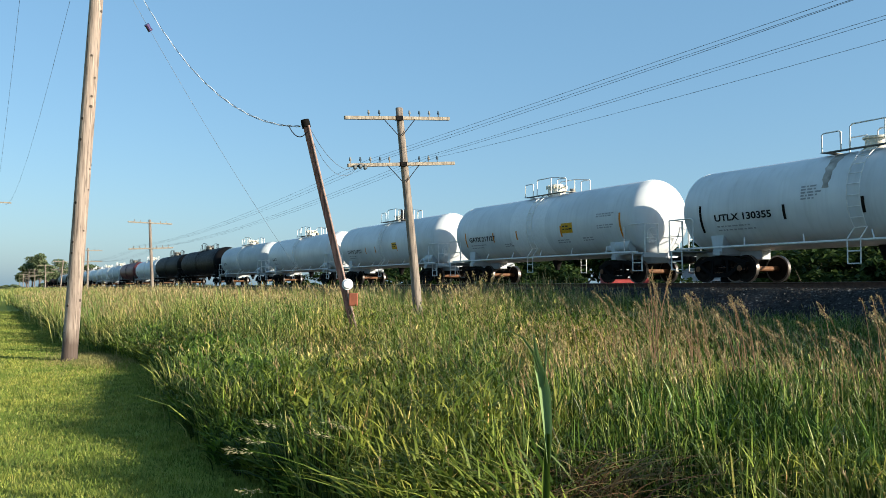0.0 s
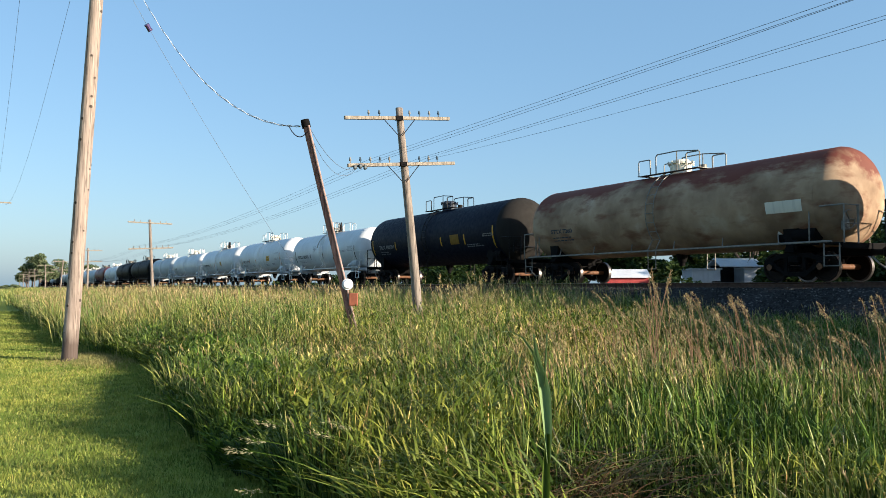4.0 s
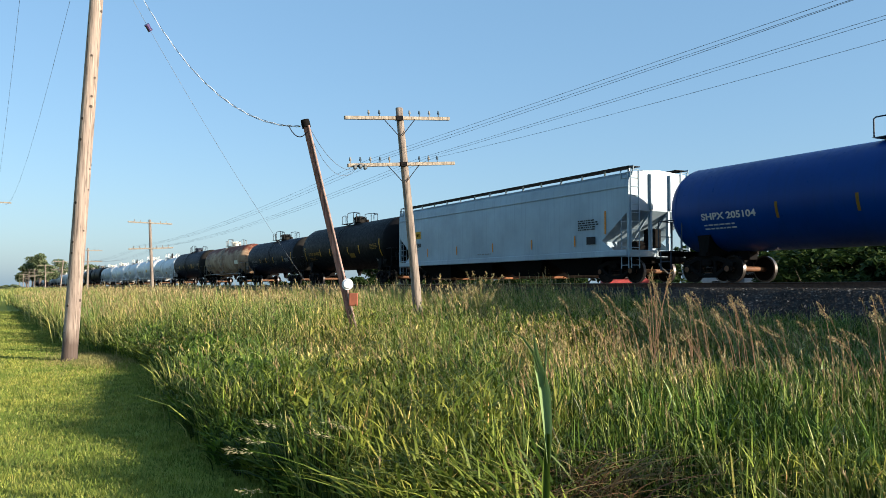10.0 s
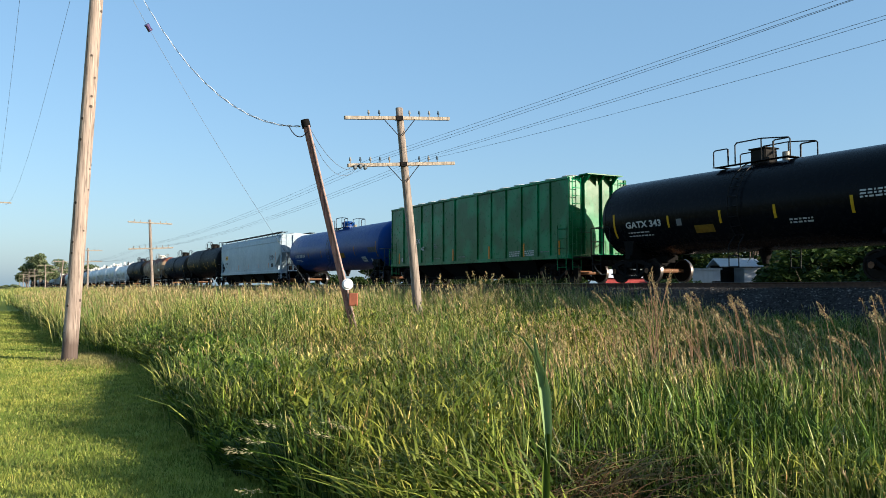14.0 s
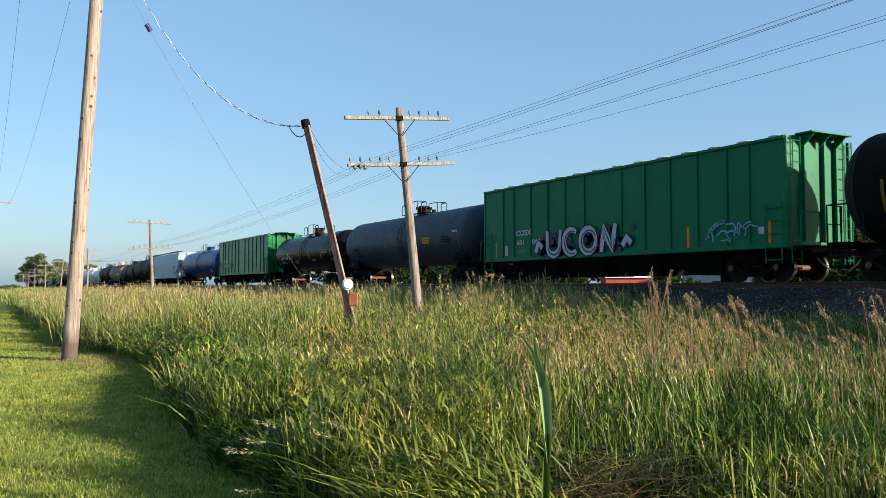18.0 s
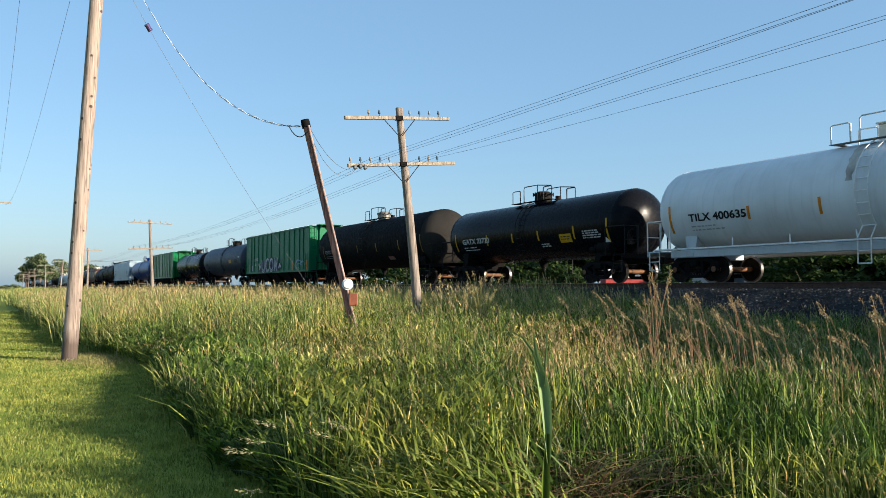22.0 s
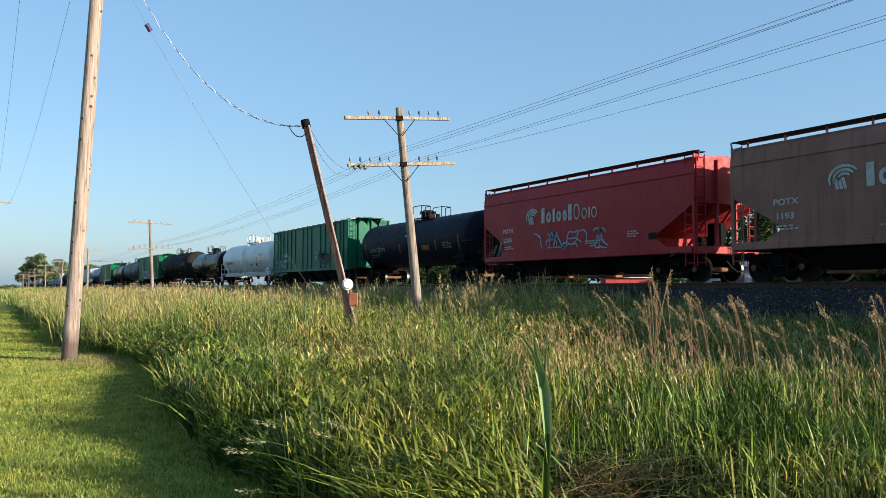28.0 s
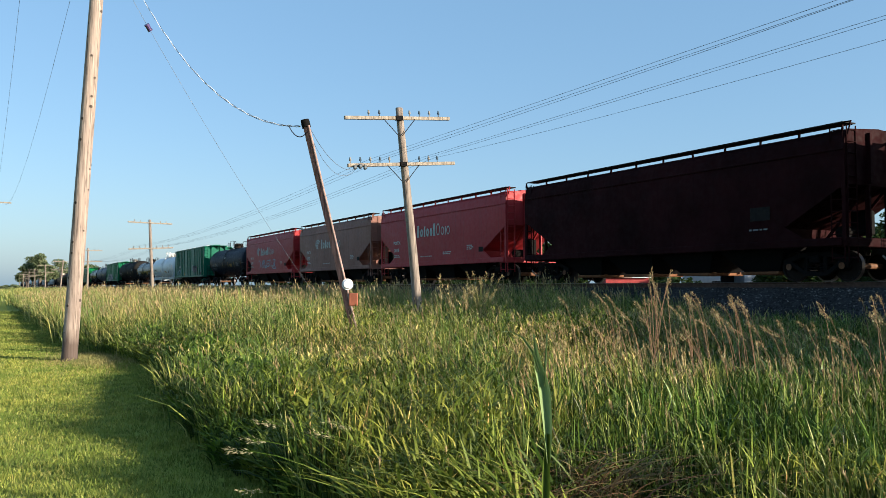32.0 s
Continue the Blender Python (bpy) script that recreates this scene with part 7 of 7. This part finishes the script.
def foreground_plants():
    rnd = random.Random(23)
    # one broad pale reed leaf standing up in the near grass
    t = thing("reed_leaf", "single broad pale green reed leaf in the grass", "plant", "", (2.70, 3.73, 0.05))
    across = Vector((0.876, -0.483, 0))
    m_reed = blade_material("reed_leaf_green", [(0.0, (0.22, 0.30, 0.13)), (1.0, (0.22, 0.30, 0.13))], 0.2, 0.6, 0.3)

    def leaf(rows):
        bm = B()
        prev = None
        for dx, z, w in rows:
            c = across * dx + Vector((0, 0, z))
            cur = [bm.verts.new(c - across * w / 2 + Vector((-0.01, -0.018, 0))), bm.verts.new(c + Vector((0.006, 0.014, 0))), bm.verts.new(c + across * w / 2 + Vector((-0.01, -0.018, 0)))]
            if prev:
                bm.faces.new((prev[0], prev[1], cur[1], cur[0]))
                bm.faces.new((prev[1], prev[2], cur[2], cur[1]))
            prev = cur
        return bm
    part("blade", leaf([(0.020, 0.58, 0.016), (0.019, 0.66, 0.030), (0.016, 0.74, 0.042), (0.012, 0.82, 0.052), (0.006, 0.90, 0.060), (-0.001, 0.98, 0.064), (-0.014, 1.04, 0.060), (-0.028, 1.09, 0.050), (-0.040, 1.14, 0.038), (-0.048, 1.20, 0.024), (-0.054, 1.25, 0.012), (-0.058, 1.29, 0.003)]), m_reed, t, "", 80)
    part("side_blade", leaf([(-0.004, 1.00, 0.010), (0.002, 1.10, 0.014), (0.010, 1.20, 0.010), (0.016, 1.29, 0.002)]), m_reed, t, "", 60)
    part("drooping_blade", leaf([(-0.030, 1.08, 0.012), (-0.065, 1.19, 0.018), (-0.12, 1.27, 0.016), (-0.19, 1.305, 0.012), (-0.24, 1.30, 0.003)]), m_reed, t, "", 60)
    # Sheath in a darker green than the blade, for the shade down there.
    part("sheath", leaf([(0.0, -0.05, 0.03), (0.0, 0.3, 0.042), (0.004, 0.5, 0.044), (0.012, 0.66, 0.03), (0.018, 0.74, 0.018)]), M_WEED, t, "leaf sheath, darkened as if in shade", 60)
    # long arching stems with seed heads over the lawn's edge
    arcs = (((2.15, 4.85, 0.05), ((1.49, 5.17, 0.75), (1.33, 5.26, 0.57), (1.41, 5.22, 0.64))), ((2.25, 4.7, 0.05), ((1.39, 5.2, 0.32), (2.09, 4.86, 0.42))), ((2.4, 4.8, 0.05), ((1.79, 5.01, 0.68), (1.95, 5.1, 0.72))))
    for i, (b, tips) in enumerate(arcs):
        stalk("arching_grass", "arching grass stems with pale nodding seed heads", b, tips, 0.0035, M_WEED, 0.17, 0.017, 40 + i, 0.3, "grass", M_PALESEED)
    # tall dry weed stalks standing above the grass
    for i in range(4):
        b = Vector((8.1 + rnd.uniform(-0.35, 0.35), 8.6 + rnd.uniform(-0.4, 0.4), 0.15))
        tips = [(b.x + rnd.uniform(-0.28, 0.28), b.y + rnd.uniform(-0.2, 0.2), rnd.uniform(1.35, 1.98)) for _ in range(3)]
        stalk("dry_weed", "tall dry reddish-brown weed stalks above the grass", b, tips, 0.0065, M_REDSTALK, 0.28, 0.02, 60 + i)
    for i in range(4):
        b = Vector((7.6 + rnd.uniform(-0.5, 0.5), 13.2 + rnd.uniform(-0.5, 0.5), 0.15))
        stalk("seeding_grass", "tall pale seeding grass stem above the meadow", b, [(b.x + rnd.uniform(-0.2, 0.1), b.y, rnd.uniform(1.55, 1.85))], 0.006, M_STRAW, 0.42, 0.05, 80 + i)
    for i in range(64):
        a, d = radians(rnd.uniform(38, 58)), rnd.uniform(8.5, 12.5)
        b = Vector((d * math.sin(a), d * math.cos(a), 0.15))
        hgt = 1.6 - (rnd.uniform(8, 95) / 1450) * d * 0.93
        stalk("seeding_grass", "reddish seeding grass stem leaning over the meadow", b, [(b.x - rnd.uniform(0.05, 0.4), b.y + rnd.uniform(-0.1, 0.25), hgt)], 0.0045, M_REDSTALK, 0.20, 0.022, 90 + i, 0.3)
    # twiggy dry shrub by the line pole
    b = Vector((9.6, 15.6, 0.2))
    stalk("dry_shrub", "bare twiggy brown shrub in the grass", b, [(b.x + rnd.uniform(-0.4, 0.4), b.y + rnd.uniform(-0.3, 0.3), rnd.uniform(1.4, 1.95)) for _ in range(16)], 0.006, M_STRAW, 0.2, 0.03, 130)
    # flattened dead stems, bent over in arcs
    n = 320
    p = np.stack([3.42 + RNG.normal(0, 0.34, n), 4.10 + RNG.normal(0, 0.24, n)], 1)
    dead = blade_material("dead_brown_stem", [(0.0, (0.09, 0.035, 0.025)), (0.6, (0.25, 0.12, 0.075)), (1.0, (0.46, 0.30, 0.19))], 0.1, 0.8)
    ob = strip_mesh("dead_thatch", p, RNG.uniform(0.16, 0.36, n), RNG.uniform(0.008, 0.018, n), RNG.normal(-0.5, 0.5, n) + 3.14 * (RNG.uniform(0, 1, n) < 0.3), RNG.uniform(0.9, 2.2, n), RNG.uniform(0.6, 2.4, n), 7, dead, ground_zs(p[:, 0]) + RNG.uniform(0.08, 0.34, n))
    tagged(ob, "flattened reddish-brown dead grass stems", "dead grass", kind="stuff")


def weed_patch():
    """A loose stand of leafy weeds in the meadow before the track."""
    n = 6400
    p = np.concatenate([np.stack([cx + RNG.normal(0, s, n // 4), cy + RNG.normal(0, s, n // 4)], 1) for cx, cy, s in ((8.2, 11.8, 0.7), (9.4, 12.8, 0.8), (9.3, 11.3, 0.6), (6.6, 14.2, 0.8))])
    lean = RNG.uniform(0, 6.28, n)
    z = ground_zs(p[:, 0]) + tall(p) * RNG.uniform(0.3, 1.12, n)
    ob = strip_mesh("weed_patch", p, RNG.uniform(0.06, 0.15, n), RNG.uniform(0.012, 0.026, n), lean, RNG.uniform(0.5, 1.8, n), lean + 1.57 + RNG.normal(0, 0.4, n), 4, M_WEED, z)
    tagged(ob, "dark green leafy weeds before the track", "weeds", kind="stuff")


weed_patch()


def tussock():
    """A thick tuft of broad blades arching over the lawn's edge."""
    n = 330
    p = np.stack([2.65 + RNG.normal(0, 0.30, n), 4.5 + RNG.normal(0, 0.35, n)], 1)
    h = RNG.uniform(0.35, 0.78, n)
    ob = strip_mesh("arching_tussock", p, h, RNG.uniform(0.018, 0.036, n), RNG.normal(2.75, 0.7, n), RNG.uniform(0.2, 1.2, n), RNG.uniform(-1.0, 1.0, n), 7, M_WEED)
    tagged(ob, "thick tuft of bright green blades arching over", "grass", kind="stuff")


edge_weeds("edge_weeds", 28000, 5.6, 26.6, 1.1)
edge_weeds("edge_weeds_beyond", 16000, 25.0, 80.0, 1.7)
tussock()
foreground_plants()


def lawn():
    n = 140000
    y = 4.6 + 55.0 * RNG.uniform(0, 1, n) ** 2.0
    x = RNG.uniform(-0.6, 3.1, n)
    p = np.stack([x, y], 1)
    patch = clump(p * 2.6) * 0.6 + clump(p[:, ::-1] * 7.0) * 0.6
    h = RNG.uniform(0.015, 0.05, n) * (0.35 + 1.3 * patch) * (1 + 1.2 * (x > edge_line(y) - 0.1))
    ob = strip_mesh("lawn_grass", p, h, 0.004 + 0.0007 * y, RNG.uniform(0, 6.28, n), RNG.uniform(0.1, 0.9, n), RNG.uniform(-0.8, 0.8, n), 2, M_LAWN)
    tagged(ob, "short mown yellow-green lawn grass", "lawn", kind="stuff")


lawn()


def dry_patch():
    """Unmown dry grass round the foot of the power pole."""
    n = 4600
    a, r = RNG.uniform(0, 6.28, n), np.abs(RNG.normal(0, 0.62, n)) + 0.12
    p = np.stack([2.02 + 0.85 * r * np.cos(a), 19.3 + 1.9 * r * np.sin(a)], 1)
    p = p[np.hypot(p[:, 0] - 1.5, p[:, 1] - 19.39) > 0.2]
    n = len(p)
    ob = strip_mesh("dry_grass_patch", p, RNG.uniform(0.03, 0.13, n), np.full(n, 0.014), RNG.uniform(0, 6.28, n), RNG.uniform(0.2, 1.0, n), RNG.uniform(-1, 1, n), 2, M_STRAW)
    tagged(ob, "dry tan grass round the pole foot", "grass", kind="stuff")


dry_patch()


# ---- motion ----
def motions():
    for car, y in TRAIN:
        walk(car, [(t, pose(TRACK_X, y + SPEED * t, RAIL_Z)) for t in (0.0, 8.0, 16.0, 24.0, 32.0)])
    # wheels roll while their car is near; two drawn frames turn them by 88 degrees
    for wheel, y, y_train in WHEELS:
        first = max(0, math.ceil((11.0 - y_train) / SPEED * 15))
        last = min(480, math.floor((52.0 - y_train) / SPEED * 15))
        if last <= first:
            continue
        def at(k):
            return pose(0, y, 0.457, -math.degrees(SPEED * k / 15 / 0.457) % 360.0, 0, 0)
        rows = [(k / 15, at(k)) for k in range(first, last + 1)]
        if first > 0:
            rows.insert(0, (0.0, at(first)))
        if last < 480:
            rows.append((32.0, at(last)))
        walk(wheel, rows)


motions()
